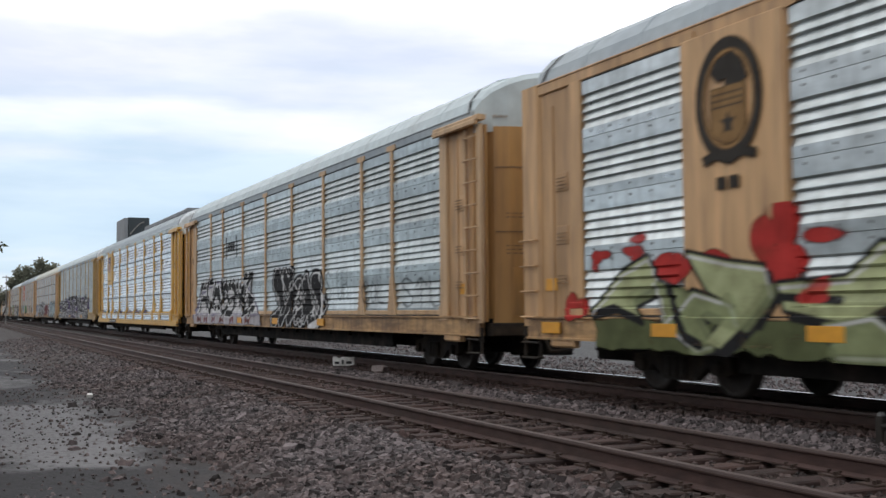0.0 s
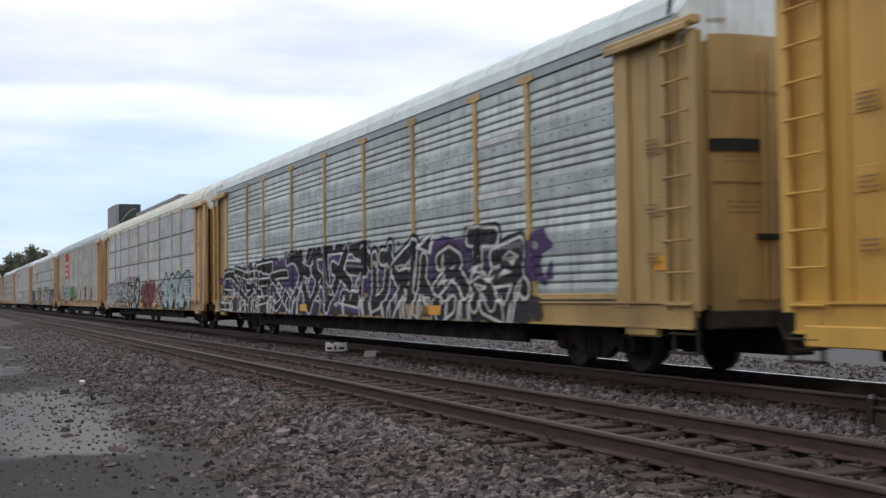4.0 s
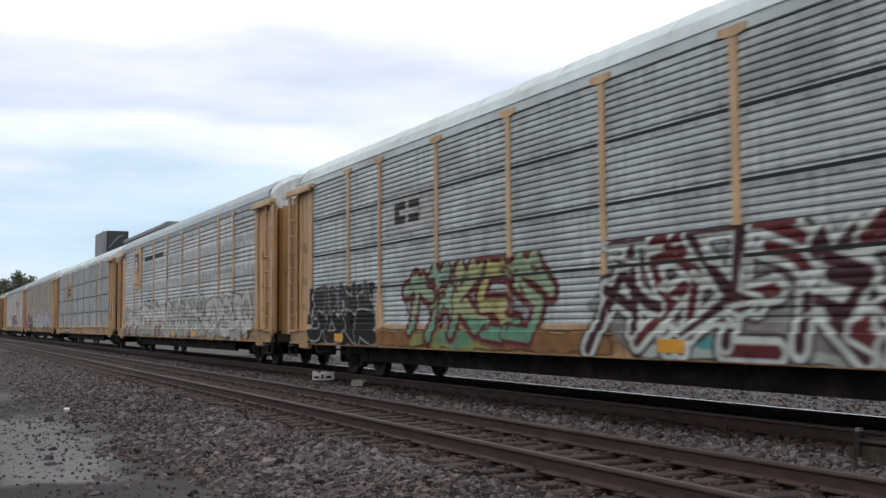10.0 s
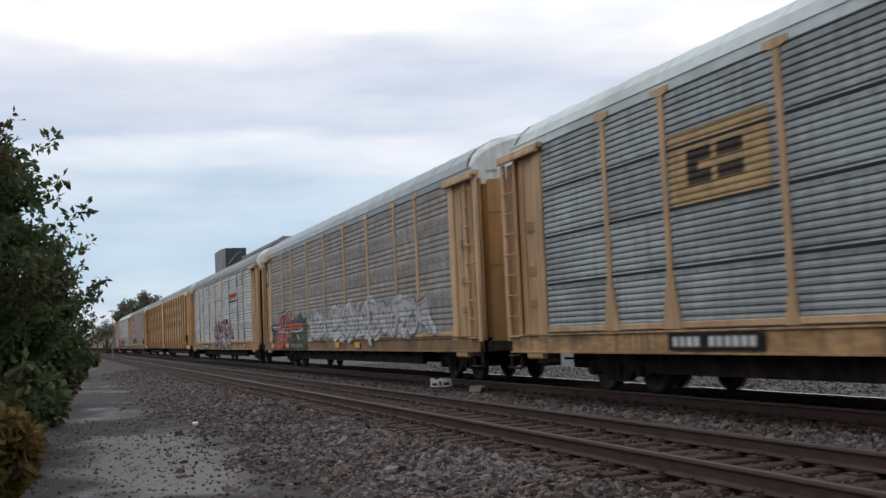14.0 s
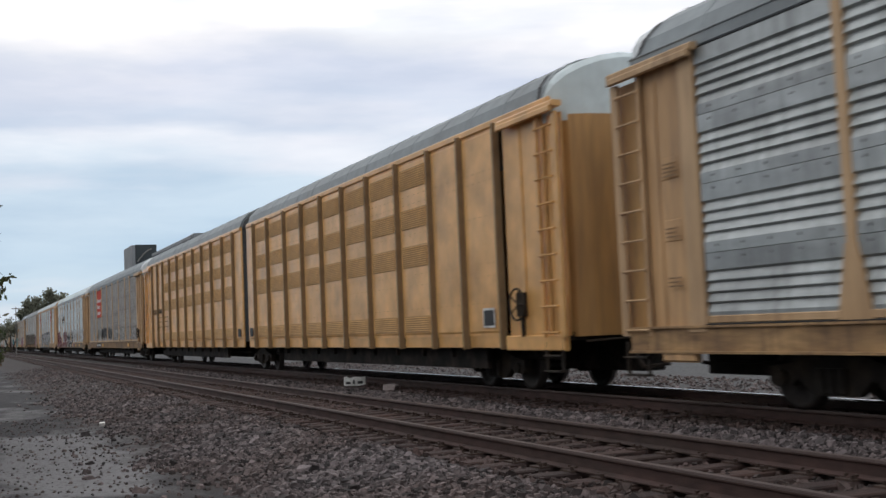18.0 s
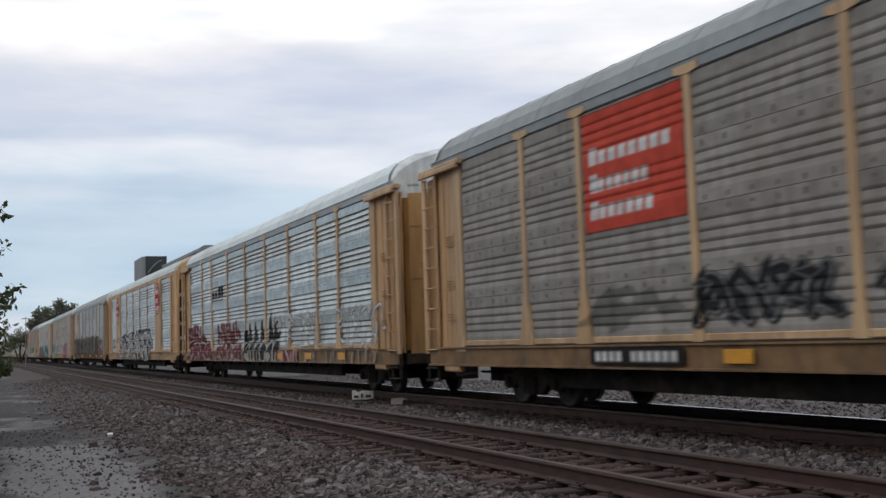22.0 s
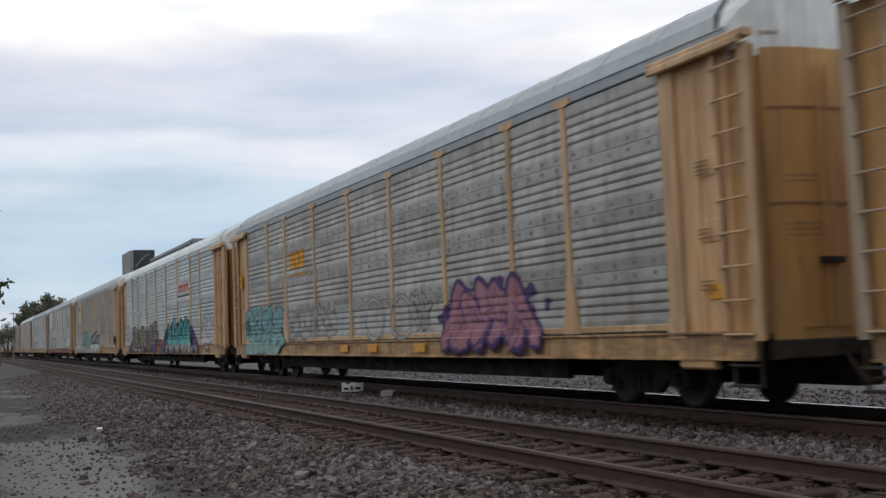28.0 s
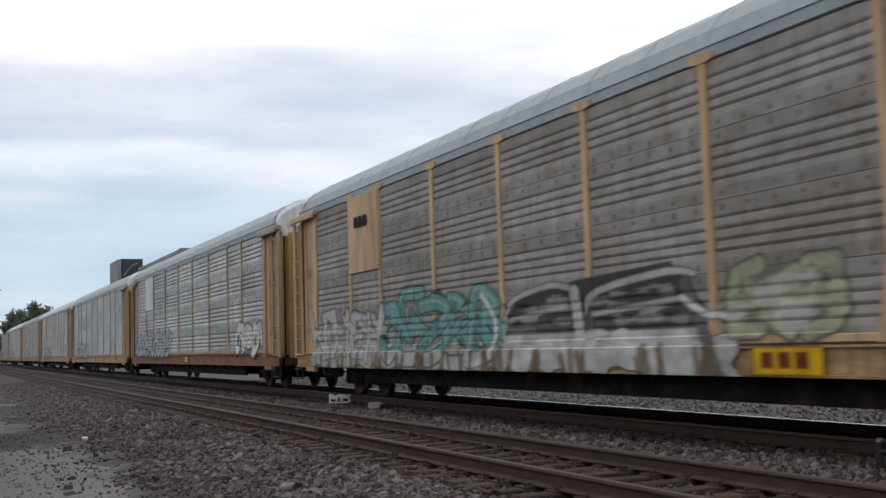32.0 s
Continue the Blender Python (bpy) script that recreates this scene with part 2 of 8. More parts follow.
mat("black_steel", (0.012, 0.011, 0.010), 0.85, 0.0, spec=0.15, vary=0.3, grain=6.0, stain=(0.04, 0.03, 0.025), stain_scale=1.5)
mat("grimy_steel", (0.028, 0.024, 0.021), 0.75, 0.1, spec=0.25, vary=0.3, grain=7.0, stain=(0.07, 0.05, 0.035), stain_scale=2.0)
mat("wheel_steel", (0.04, 0.033, 0.03), 0.6, 0.4, vary=0.25, grain=9.0)
mat("rubber", (0.015, 0.015, 0.016), 0.8, vary=0.2)
mat("slot_dark", (0.012, 0.013, 0.014), 0.8, vary=0.2)
mat("rust_rail", (0.062, 0.034, 0.029), 0.75, 0.2, vary=0.3, grain=12.0, stain=(0.05, 0.033, 0.027), stain_scale=1.2, stretch=(0.3, 1, 1), bump=0.2)
mat("rail_head", (0.095, 0.068, 0.062), 0.65, 0.3, vary=0.2, grain=10.0, stretch=(0.1, 1, 1))
mat("polished_head", (0.75, 0.74, 0.73), 0.15, 0.95, vary=0.1, grain=10.0, stretch=(0.1, 1, 1))
mat("tie_wood", (0.043, 0.024, 0.021), 0.85, vary=0.45, grain=7.0, stain=(0.062, 0.036, 0.029), stain_scale=2.0, stretch=(3, 0.4, 3), bump=0.6, bump_scale=25, per_object=0.3)
mat("plate_iron", (0.06, 0.038, 0.03), 0.8, 0.2, vary=0.3, grain=14.0)
mat("ballast_bed", (0.044, 0.036, 0.035), 0.95, vary=0.45, grain=14.0, stain=(0.037, 0.027, 0.024), stain_scale=0.5, bump=1.0, bump_scale=22)
mat("ballast_stone", (0.113, 0.094, 0.095), 0.9, vary=0.3, grain=25.0, stain=(0.082, 0.058, 0.053), stain_scale=0.35, island=0.8, bump=0.3, bump_scale=60)
mat("dark_foliage", (0.058, 0.092, 0.036), 0.6, vary=0.3, grain=1.2, stain=(0.115, 0.068, 0.03), stain_scale=0.7, island=0.45)
mat("yellow_foliage", (0.17, 0.14, 0.04), 0.6, vary=0.3, grain=2.0, stain=(0.12, 0.06, 0.025), stain_scale=0.8, island=0.4)
mat("bark", (0.07, 0.055, 0.045), 0.9, vary=0.3, grain=8.0, bump=0.8, bump_scale=30)
# paler than real leaves: the distance haze is put into the base colour
mat("hazed_foliage", (0.23, 0.235, 0.18), 0.8, vary=0.3, grain=0.5, island=0.35)
mat("building_grey", (0.26, 0.275, 0.29), 0.8, vary=0.08, grain=0.4, stain=(0.17, 0.18, 0.19), stain_scale=0.06)
mat("building_dark", (0.035, 0.045, 0.05), 0.35, vary=0.15, grain=0.3)
mat("white_paint", (0.78, 0.77, 0.75), 0.7, vary=0.12, grain=12.0, stain=(0.4, 0.38, 0.36), stain_scale=4.0)
mat("pole_grey", (0.25, 0.24, 0.23), 0.8, vary=0.2)
mat("orange_panel", (0.70, 0.33, 0.03), 0.5, vary=0.1)
mat("oily_stone", (0.075, 0.05, 0.046), 0.9, vary=0.3, grain=25.0, stain=(0.04, 0.029, 0.025), stain_scale=0.35, island=0.7, bump=0.3, bump_scale=60)
mat("red_paint", (0.50, 0.06, 0.035), 0.55, vary=0.12, grain=4.0, stain=(0.4, 0.06, 0.04), stain_scale=1.0)
mat("stencil_ink", (0.27, 0.17, 0.09), 0.7, vary=0.2)
mat("dark_ink", (0.03, 0.03, 0.032), 0.6, vary=0.2)
mat("rust_mark", (0.13, 0.095, 0.075), 0.8, vary=0.35, grain=20.0)
mat("bolt_steel", (0.19, 0.19, 0.19), 0.6, 0.4, vary=0.2)
# louvre tones below the body yellow: shade between the slats put into colour
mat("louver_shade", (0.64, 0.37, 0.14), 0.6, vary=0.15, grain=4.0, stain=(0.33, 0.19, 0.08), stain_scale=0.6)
mat("louver_gap_shade", (0.45, 0.27, 0.11), 0.8, vary=0.2, grain=5.0)
# dark brown for the yellow car's posts
mat("brown_post", (0.26, 0.165, 0.08), 0.6, vary=0.15, grain=4.0, stain=(0.2, 0.12, 0.06), stain_scale=0.8)
mat("pale_stone", (0.34, 0.29, 0.28), 0.9, vary=0.2, grain=20.0, bump=0.4)


def thin_leaf(name):
    """Lets some daylight through the leaves."""
    nt = MAT[name].node_tree
    b, out = nt.nodes["Principled BSDF"], nt.nodes["Material Output"]
    tr, mix = nt.nodes.new("ShaderNodeBsdfTranslucent"), nt.nodes.new("ShaderNodeMixShader")
    nt.links.new(b.inputs["Base Color"].links[0].from_socket, tr.inputs[0])
    mix.inputs[0].default_value = 0.5
    nt.links.new(b.outputs[0], mix.inputs[1])
    nt.links.new(tr.outputs[0], mix.inputs[2])
    nt.links.new(mix.outputs[0], out.inputs[0])


thin_leaf("dark_foliage")
thin_leaf("yellow_foliage")
thin_leaf("hazed_foliage")


# ---------------------------------------------------------------- mesh helpers
class Shape:
    """Collects solid pieces and links them as one mesh."""

    def __init__(self):
        self.v, self.f = [], []

    def add(self, verts, faces):
        n = len(self.v)
        self.v += [tuple(p) for p in verts]
        self.f += [tuple(i + n for i in q) for q in faces]
        return self

    def sweep(self, profile, a, b, axis="x", shear=0.0):
        """A closed profile of (p, q) pairs pushed along an axis from a to b."""
        n = len(profile)
        put = {"x": lambda s, p, q: (s, p, q), "y": lambda s, p, q: (p, s, q), "z": lambda s, p, q: (p, q, s)}[axis]
        vs = [put(a, p, q) for p, q in profile] + [put(b, p, q) for p, q in profile]
        fs = [(i, (i + 1) % n, n + (i + 1) % n, n + i) for i in range(n)]
        return self.add(vs, fs + [tuple(range(n - 1, -1, -1)), tuple(range(n, 2 * n))])

    def bar(self, x0, x1, y0, y1, z0, z1, axis="x", c=0.008):
        """A beam with chamfered long edges."""
        lo, hi = {"x": ((y0, z0), (y1, z1)), "y": ((x0, z0), (x1, z1)), "z": ((x0, y0), (x1, y1))}[axis]
        (p0, q0), (p1, q1) = lo, hi
        c = min(c, (p1 - p0) * 0.4, (q1 - q0) * 0.4)
        prof = [(p0 + c, q0), (p1 - c, q0), (p1, q0 + c), (p1, q1 - c), (p1 - c, q1), (p0 + c, q1), (p0, q1 - c), (p0, q0 + c)]
        a, b = {"x": (x0, x1), "y": (y0, y1), "z": (z0, z1)}[axis]
        return self.sweep(prof, a, b, axis)

    def tube(self, p, q, r, n=8, r2=None):
        """A round bar from p to q."""
        p, q = Vector(p), Vector(q)
        d = (q - p).normalized()
        u = d.orthogonal().normalized()
        w = d.cross(u)
        r2 = r if r2 is None else r2
        ring = [(math.cos(2 * math.pi * i / n), math.sin(2 * math.pi * i / n)) for i in range(n)]
        vs = [p + (u * c + w * s) * r for c, s in ring] + [q + (u * c + w * s) * r2 for c, s in ring]
        fs = [(i, (i + 1) % n, n + (i + 1) % n, n + i) for i in range(n)]
        return self.add(vs, fs + [tuple(range(n - 1, -1, -1)), tuple(range(n, 2 * n))])

    def lathe(self, prof, n=20, axis_y=True):
        """Rings of (radius, y) round the y axis."""
        vs, fs, m = [], [], len(prof)
        for i in range(n):
            c, s = math.cos(2 * math.pi * i / n), math.sin(2 * math.pi * i / n)
            vs += [(r * c, y, r * s) for r, y in prof]
        for i in range(n):
            j = (i + 1) % n
            fs += [(i * m + k, i * m + k + 1, j * m + k + 1, j * m + k) for k in range(m - 1)]
        return self.add(vs, fs)

    def mesh(self, name, smooth=False):
        me = bpy.data.meshes.new(name)
        me.from_pydata(self.v, [], self.f)
        bm = bmesh.new()
        bm.from_mesh(me)
        bmesh.ops.recalc_face_normals(bm, faces=bm.faces)
        bm.to_mesh(me)
        bm.free()
        if smooth:
            me.shade_smooth()
        me.materials.append(None)
        return me


def part(name, me, material_name, parent=None, label="", at=None):
    """Links a mesh, which may be shared, as one object under a thing."""
    ob = new(name, me)
    ob.material_slots[0].link = "OBJECT"
    ob.material_slots[0].material = MAT[material_name]
    if parent is not None:
        ob.parent = parent
    if at is not None:
        ob.matrix_basis = at
    return tagged(ob, label)


# ---------------------------------------------------------------- ground, tracks, ballast
TIE_STEP = 0.5
NEAR_Y, TRAIN_Y, GAUGE = 6.09, 10.45, 1.505      # centre lines of the two tracks
PROFILE = ((-1500, -0.6), (-30, -0.55), (-4, -0.42), (0, -0.45), (2.0, -0.47), (2.9, -0.44), (4.2, -0.26), (4.65, -0.225), (4.9, -0.245), (7.3, -0.245), (7.5, -0.225), (8.2, -0.28),
           (8.85, -0.225), (9.1, -0.23), (11.9, -0.24), (12.6, -0.4), (13.5, -0.55), (20, -0.5), (60, -0.5), (1500, -0.6))


def ground_height(x, y):
    z = float(np.interp(y, [p[0] for p in PROFILE], [p[1] for p in PROFILE]))
    if -8 < y < 18 and -90 < x < 15:
        z += 0.03 * noise.noise((x * 0.5, y * 0.5, 0)) + 0.015 * noise.noise((x * 2.1, y * 2.1, 3))
    return z


def ground_material():
    m = MAT["ballast_bed"].copy()
    m.name = "dirt_and_ballast"
    nt = m.node_tree
    N, link = nt.nodes.new, nt.links.new
    b = nt.nodes["Principled BSDF"]
    old = b.inputs["Base Color"].links[0].from_socket
    tc, sep = N("ShaderNodeTexCoord"), N("ShaderNodeSeparateXYZ")
    link(tc.outputs["Object"], sep.inputs[0])

    def noisy(scale, detail, stretch=(1, 1, 1)):
        mp, n = N("ShaderNodeMapping"), N("ShaderNodeTexNoise")
        mp.inputs["Scale"].default_value = stretch
        link(tc.outputs["Object"], mp.inputs[0])
        link(mp.outputs[0], n.inputs["Vector"])
        n.inputs["Scale"].default_value, n.inputs["Detail"].default_value = scale, detail
        return n.outputs[0]

    def ramp(v, lo, hi, c0, c1):
        r = N("ShaderNodeValToRGB")
        r.color_ramp.elements[0].position, r.color_ramp.elements[1].position = lo, hi
        r.color_ramp.elements[0].color, r.color_ramp.elements[1].color = (*c0, 1), (*c1, 1)
        link(v, r.inputs[0])
        return r.outputs[0]

    def blend(f, a, c):
        x = N("ShaderNodeMixRGB")
        for s, v in zip(x.inputs, (f, a, c)):
            link(v, s)
        return x.outputs[0]
    # packed pale dirt with dark patches
    where, ball, near = N("ShaderNodeMapping"), N("ShaderNodeTexGradient"), N("ShaderNodeMath")
    where.inputs["Location"].default_value, where.inputs["Scale"].default_value = (16.8 / 6.2, -1.55 / 1.9, 0), (1 / 6.2, 1 / 1.9, 0)
    ball.gradient_type = "SPHERICAL"
    link(tc.outputs["Object"], where.inputs[0])
    link(where.outputs[0], ball.inputs[0])
    near.operation = "MULTIPLY_ADD"
    near.inputs[1].default_value = 0.42
    link(ball.outputs["Fac"], near.inputs[0])
    link(noisy(0.5, 7, (0.6, 1.1, 1)), near.inputs[2])
    # a darker round patch at the near end of the path
    dark_spot, spot_ball, less = N("ShaderNodeMapping"), N("ShaderNodeTexGradient"), N("ShaderNodeMath")
    dark_spot.inputs["Location"].default_value, dark_spot.inputs["Scale"].default_value = (10.4 / 2.2, -1.3 / 1.6, 0), (1 / 2.2, 1 / 1.6, 0)
    spot_ball.gradient_type = "SPHERICAL"
    link(tc.outputs["Object"], dark_spot.inputs[0])
    link(dark_spot.outputs[0], spot_ball.inputs[0])
    less.operation = "MULTIPLY_ADD"
    less.inputs[1].default_value = -0.9
    link(spot_ball.outputs["Fac"], less.inputs[0])
    link(near.outputs[0], less.inputs[2])
    torn = N("ShaderNodeMath")
    torn.operation = "MULTIPLY_ADD"
    torn.inputs[1].default_value = 0.5
    link(noisy(1.9, 8, (0.55, 1.0, 1)), torn.inputs[0])
    link(less.outputs[0], torn.inputs[2])
    patch = ramp(torn.outputs[0], 0.78, 0.98, (0.029, 0.0275, 0.03), (0.18, 0.175, 0.18))
    speck = ramp(noisy(11.0, 5), 0.52, 0.68, (1, 1, 1), (0.5, 0.48, 0.47))
    x = N("ShaderNodeMixRGB")
    x.blend_type = "MULTIPLY"
    x.inputs[0].default_value = 1
    link(patch, x.inputs[1])
    link(speck, x.inputs[2])
    # path to ballast by the distance from the track, with a ragged edge
    edge = N("ShaderNodeMath")
    edge.operation = "MULTIPLY_ADD"
    link(noisy(1.1, 6), edge.inputs[0])
    edge.inputs[1].default_value = 2.6
    link(sep.outputs[1], edge.inputs[2])
    mr = N("ShaderNodeMapRange")
    mr.inputs["From Min"].default_value, mr.inputs["From Max"].default_value = 3.25, 4.1
    link(edge.outputs[0], mr.inputs[0])
    far = N("ShaderNodeMapRange")
    far.inputs["From Min"].default_value, far.inputs["From Max"].default_value = 12.6, 13.6
    link(sep.outputs[1], far.inputs[0])
    # oily brake dust darkens both beds; the train's bed also carries painted shade
    def bed(y0, y1):
        a, c, m2 = N("ShaderNodeMapRange"), N("ShaderNodeMapRange"), N("ShaderNodeMath")
        a.inputs["From Min"].default_value, a.inputs["From Max"].default_value = y0 - 0.25, y0 + 0.1
        c.inputs["From Min"].default_value, c.inputs["From Max"].default_value = y1 + 0.25, y1 - 0.1
        link(sep.outputs[1], a.inputs[0])
        link(sep.outputs[1], c.inputs[0])
        m2.operation = "MULTIPLY"
        link(a.outputs[0], m2.inputs[0])
        link(c.outputs[0], m2.inputs[1])
        return m2.outputs[0]
    oil_and_shade = ramp(noisy(6.0, 5), 0.3, 0.7, (0.017, 0.012, 0.010), (0.036, 0.026, 0.022))
    old = blend(bed(4.75, 7.4), blend(bed(9.0, 12.0), old, oil_and_shade), oil_and_shade)
    grey = ramp(noisy(9.0, 6), 0.3, 0.7, (0.03, 0.029, 0.03), (0.1, 0.098, 0.1))
    link(blend(far.outputs[0], blend(mr.outputs[0], x.outputs[0], old), grey), b.inputs["Base Color"])
    return m


MAT["dirt_and_ballast"] = ground_material()


def build_ground():
    xs = [-1500, -800, -500, -350, -250, -180, -130] + list(np.arange(-100, -45, 2.0)) + list(np.arange(-45, 3, 0.3)) + [4, 8, 15, 30, 60, 120, 300, 700, 1500]
    ys = [-1500, -700, -300, -120, -50, -25, -14] + list(np.arange(-8, 18, 0.24)) + [19, 22, 27, 35, 60, 120, 300, 700, 1500]
    s = Shape()
    s.v = [(x, y, ground_height(x, y)) for x in xs for y in ys]
    n = len(ys)
    s.f = [(i * n + j, i * n + n + j, i * n + n + j + 1, i * n + j + 1) for i in range(len(xs) - 1) for j in range(n - 1)]
    me = bpy.data.meshes.new("ground")
    me.from_pydata(s.v, [], s.f)
    me.materials.append(None)
    me.shade_smooth()
    tagged(part("ground", me, "dirt_and_ballast", label="packed grey dirt path beside crushed-stone railway ballast"), category="ground", kind="structure")


def stones(name, spots, size, material_name, label):
    """Crushed stone: many small broken lumps as one object."""
    rng = np.random.default_rng(7)
    n = len(spots)
    cube = np.array([(-1, -1, -1), (1, -1, -1), (1, 1, -1), (-1, 1, -1), (-1, -1, 1), (1, -1, 1), (1, 1, 1), (-1, 1, 1)], float)
    quads = np.array([(0, 3, 2, 1), (4, 5, 6, 7), (0, 1, 5, 4), (1, 2, 6, 5), (2, 3, 7, 6), (3, 0, 4, 7)])
    p = np.tile(cube, (n, 1, 1)) * rng.uniform(0.35, 1.05, (n, 8, 3))
    p[:, 4:, :2] *= 0.72
    a = rng.uniform(0, 2 * np.pi, n)
    tilt = rng.normal(0, 0.5, n)
    ct, st = np.cos(tilt)[:, None], np.sin(tilt)[:, None]
    y, z = p[..., 1] * ct - p[..., 2] * st, p[..., 1] * st + p[..., 2] * ct
    p[..., 1], p[..., 2] = y, z * 0.8
    c, s = np.cos(a)[:, None], np.sin(a)[:, None]
    x, y = p[..., 0] * c - p[..., 1] * s, p[..., 0] * s + p[..., 1] * c
    p[..., 0], p[..., 1] = x, y
    p *= (size * rng.lognormal(0, 0.35, n))[:, None, None]
    p += np.array(spots)[:, None, :]
    faces = (quads[None] + (np.arange(n) * 8)[:, None, None]).reshape(-1, 4)
    me = bpy.data.meshes.new(name)
    me.from_pydata(p.reshape(-1, 3).tolist(), [], faces.tolist())
    me.materials.append(None)
    return tagged(part(name, me, material_name, label=label), category="gravel", kind="stuff")


def build_stones():
    rng = random.Random(3)
    spots = []

    def scatter(x0, x1, y0, y1, count, keep=None, lift=0.008):
        for _ in range(count):
            x, y = rng.uniform(x0, x1), rng.uniform(y0, y1)
            if keep and not keep(x, y):
                continue
            spots.append((x, y, ground_height(x, y) + lift))

    def shoulder(x, y):
        return rng.random() < min(1, max(0.02, (y - 1.95 + 1.1 * noise.noise((x * 0.6, y * 0.6, 9))) / 1.1))

    def between(x, y):
        return abs((3 - x + TIE_STEP / 2) % TIE_STEP - TIE_STEP / 2) > 0.11
    scatter(-11, -5.5, 1.6, 4.75, 6500, shoulder)
    scatter(-19, -11, 1.4, 4.75, 8500, shoulder)
    scatter(-34, -19, 1.4, 4.75, 6500, shoulder)
    scatter(-70, -34, 1.6, 4.85, 3000, shoulder)
    scatter(-16, -4, 7.35, 8.95, 6000)
    scatter(-30, -16, 7.3, 8.95, 5500)
    scatter(-60, -30, 7.2, 9.0, 3500)
    scatter(-30, -2, 12.0, 19, 7500)
    scatter(-62, -30, 12.0, 20, 6000)
    stones("ballast_stones", spots, 0.034, "ballast_stone", "crushed grey-brown stone ballast heaped along the rails")
    spots.clear()
    scatter(-24, -4, 5.45, 6.75, 3200, between, 0.012)
    scatter(-24, -4, 4.75, 5.25, 1300, between, 0.012)
    scatter(-24, -4, 6.95, 7.3, 900, between, 0.012)
    scatter(-26, -4, 4.75, 5.25, 450, None, 0.035)
    scatter(-26, -4, 5.45, 6.75, 600, None, 0.03)
    scatter(-26, -4, 6.95, 7.4, 350, None, 0.035)
    scatter(-40, -26, 4.8, 7.4, 900, None, 0.03)
    scatter(-30, -4, 8.95, 9.62, 2400, None, 0.025)
    stones("track_stones", spots, 0.03, "oily_stone", "dark oily stones lying between the ties")
    spots.clear()
    scatter(-26, -6, -0.5, 2.4, 1500)
    stones("path_grit", spots, 0.016, "ballast_stone", "small loose stones strewn over the dirt path")


def rail_profile(cx):
    h = 0.172
    half = [(0.069, -h), (0.069, -h + 0.012), (0.012, -h + 0.035), (0.009, -0.05), (0.034, -0.036), (0.0355, -0.012)]
    return [(cx + p, q) for p, q in half] + [(cx - p, q) for p, q in reversed(half)]


def build_tracks():
    for cy, kind, head in ((NEAR_Y, "rusty idle railway track on wooden ties beside the train", "rail_head"), (TRAIN_Y, "worn railway track with polished rails under the train", "polished_head")):
        track = tagged(new("railway_track"), kind, "railway track", kind="structure")
        track.location = (0, cy, 0)
        for side in (-1, 1):
            s = Shape().sweep(rail_profile(side * GAUGE / 2), -420, 90)
            rail = part("rail", s.mesh("rail"), "rust_rail", track, "rusty steel rail")
            cap = [(side * GAUGE / 2 + a, b) for a, b in ((-0.037, -0.022), (0.037, -0.022), (0.031, 0.0), (0.0, 0.003), (-0.031, 0.0))]
            # the train's near rail takes the dull head, its shade under the cars as colour
            part("rail_head", Shape().sweep(cap, -420, 90).mesh("rail_head"), head if side > 0 else "rail_head", rail, "worn running surface")
        tie = Shape().bar(-0.115, 0.115, -1.3, 1.3, -0.37, -0.192, "y", 0.015).mesh("tie")
        plates = Shape()
        for side in (-1, 1):
            g = side * GAUGE / 2
            plates.bar(-0.1, 0.1, g - 0.17, g + 0.17, -0.193, -0.174, "y", 0.004)
            for dx, dy in ((-0.06, -0.085), (0.06, 0.085), (0.06, -0.085), (-0.06, 0.085), (0.07, -0.14), (-0.07, 0.14)):
                plates.bar(dx - 0.012, dx + 0.012, g + dy - 0.018, g + dy + 0.018, -0.176, -0.14, "z", 0.004)
        plates = plates.mesh("tie_plate")
        rng = random.Random(5)
        step = TIE_STEP
        for i in range(150):
            ob = part("tie", tie, "tie_wood", track, at=pose(3 - i * step, rng.uniform(-0.06, 0.06), rng.uniform(-0.008, 0.006), 0, 0, rng.uniform(-1.5, 1.5)))
            if i < 70:
                part("tie_plate", plates, "plate_iron", ob, at=pose(0, 0, 0))
        far = Shape()
        for i in range(150, 700):
            x = 3 - i * step
            far.bar(x - 0.115, x + 0.115, -1.3, 1.3, -0.37, -0.192, "y", 0.01)
        tagged(part("far_ties", far.mesh("far_ties"), "tie_wood", track), kind="stuff")


build_ground()
build_stones()
build_tracks()


# ---------------------------------------------------------------- autorack cars
HALF, SIDE = 13.53, 1.62                     # half the body's length, half its width
POSTS = (9.05, 7.13, 4.25, 1.4, -1.4, -4.25, -7.13, -9.05)
STILE = 11.78
EDGES = (STILE - 0.17, *POSTS, -STILE + 0.17)
Z_SILL, Z_PANEL, Z_TOP, Z_EAVE = 0.76, 1.12, 4.74, 4.93
CACHE, SECTION = {}, {}


def cached(key, make):
    if key not in CACHE:
        CACHE[key] = make()
    return CACHE[key]


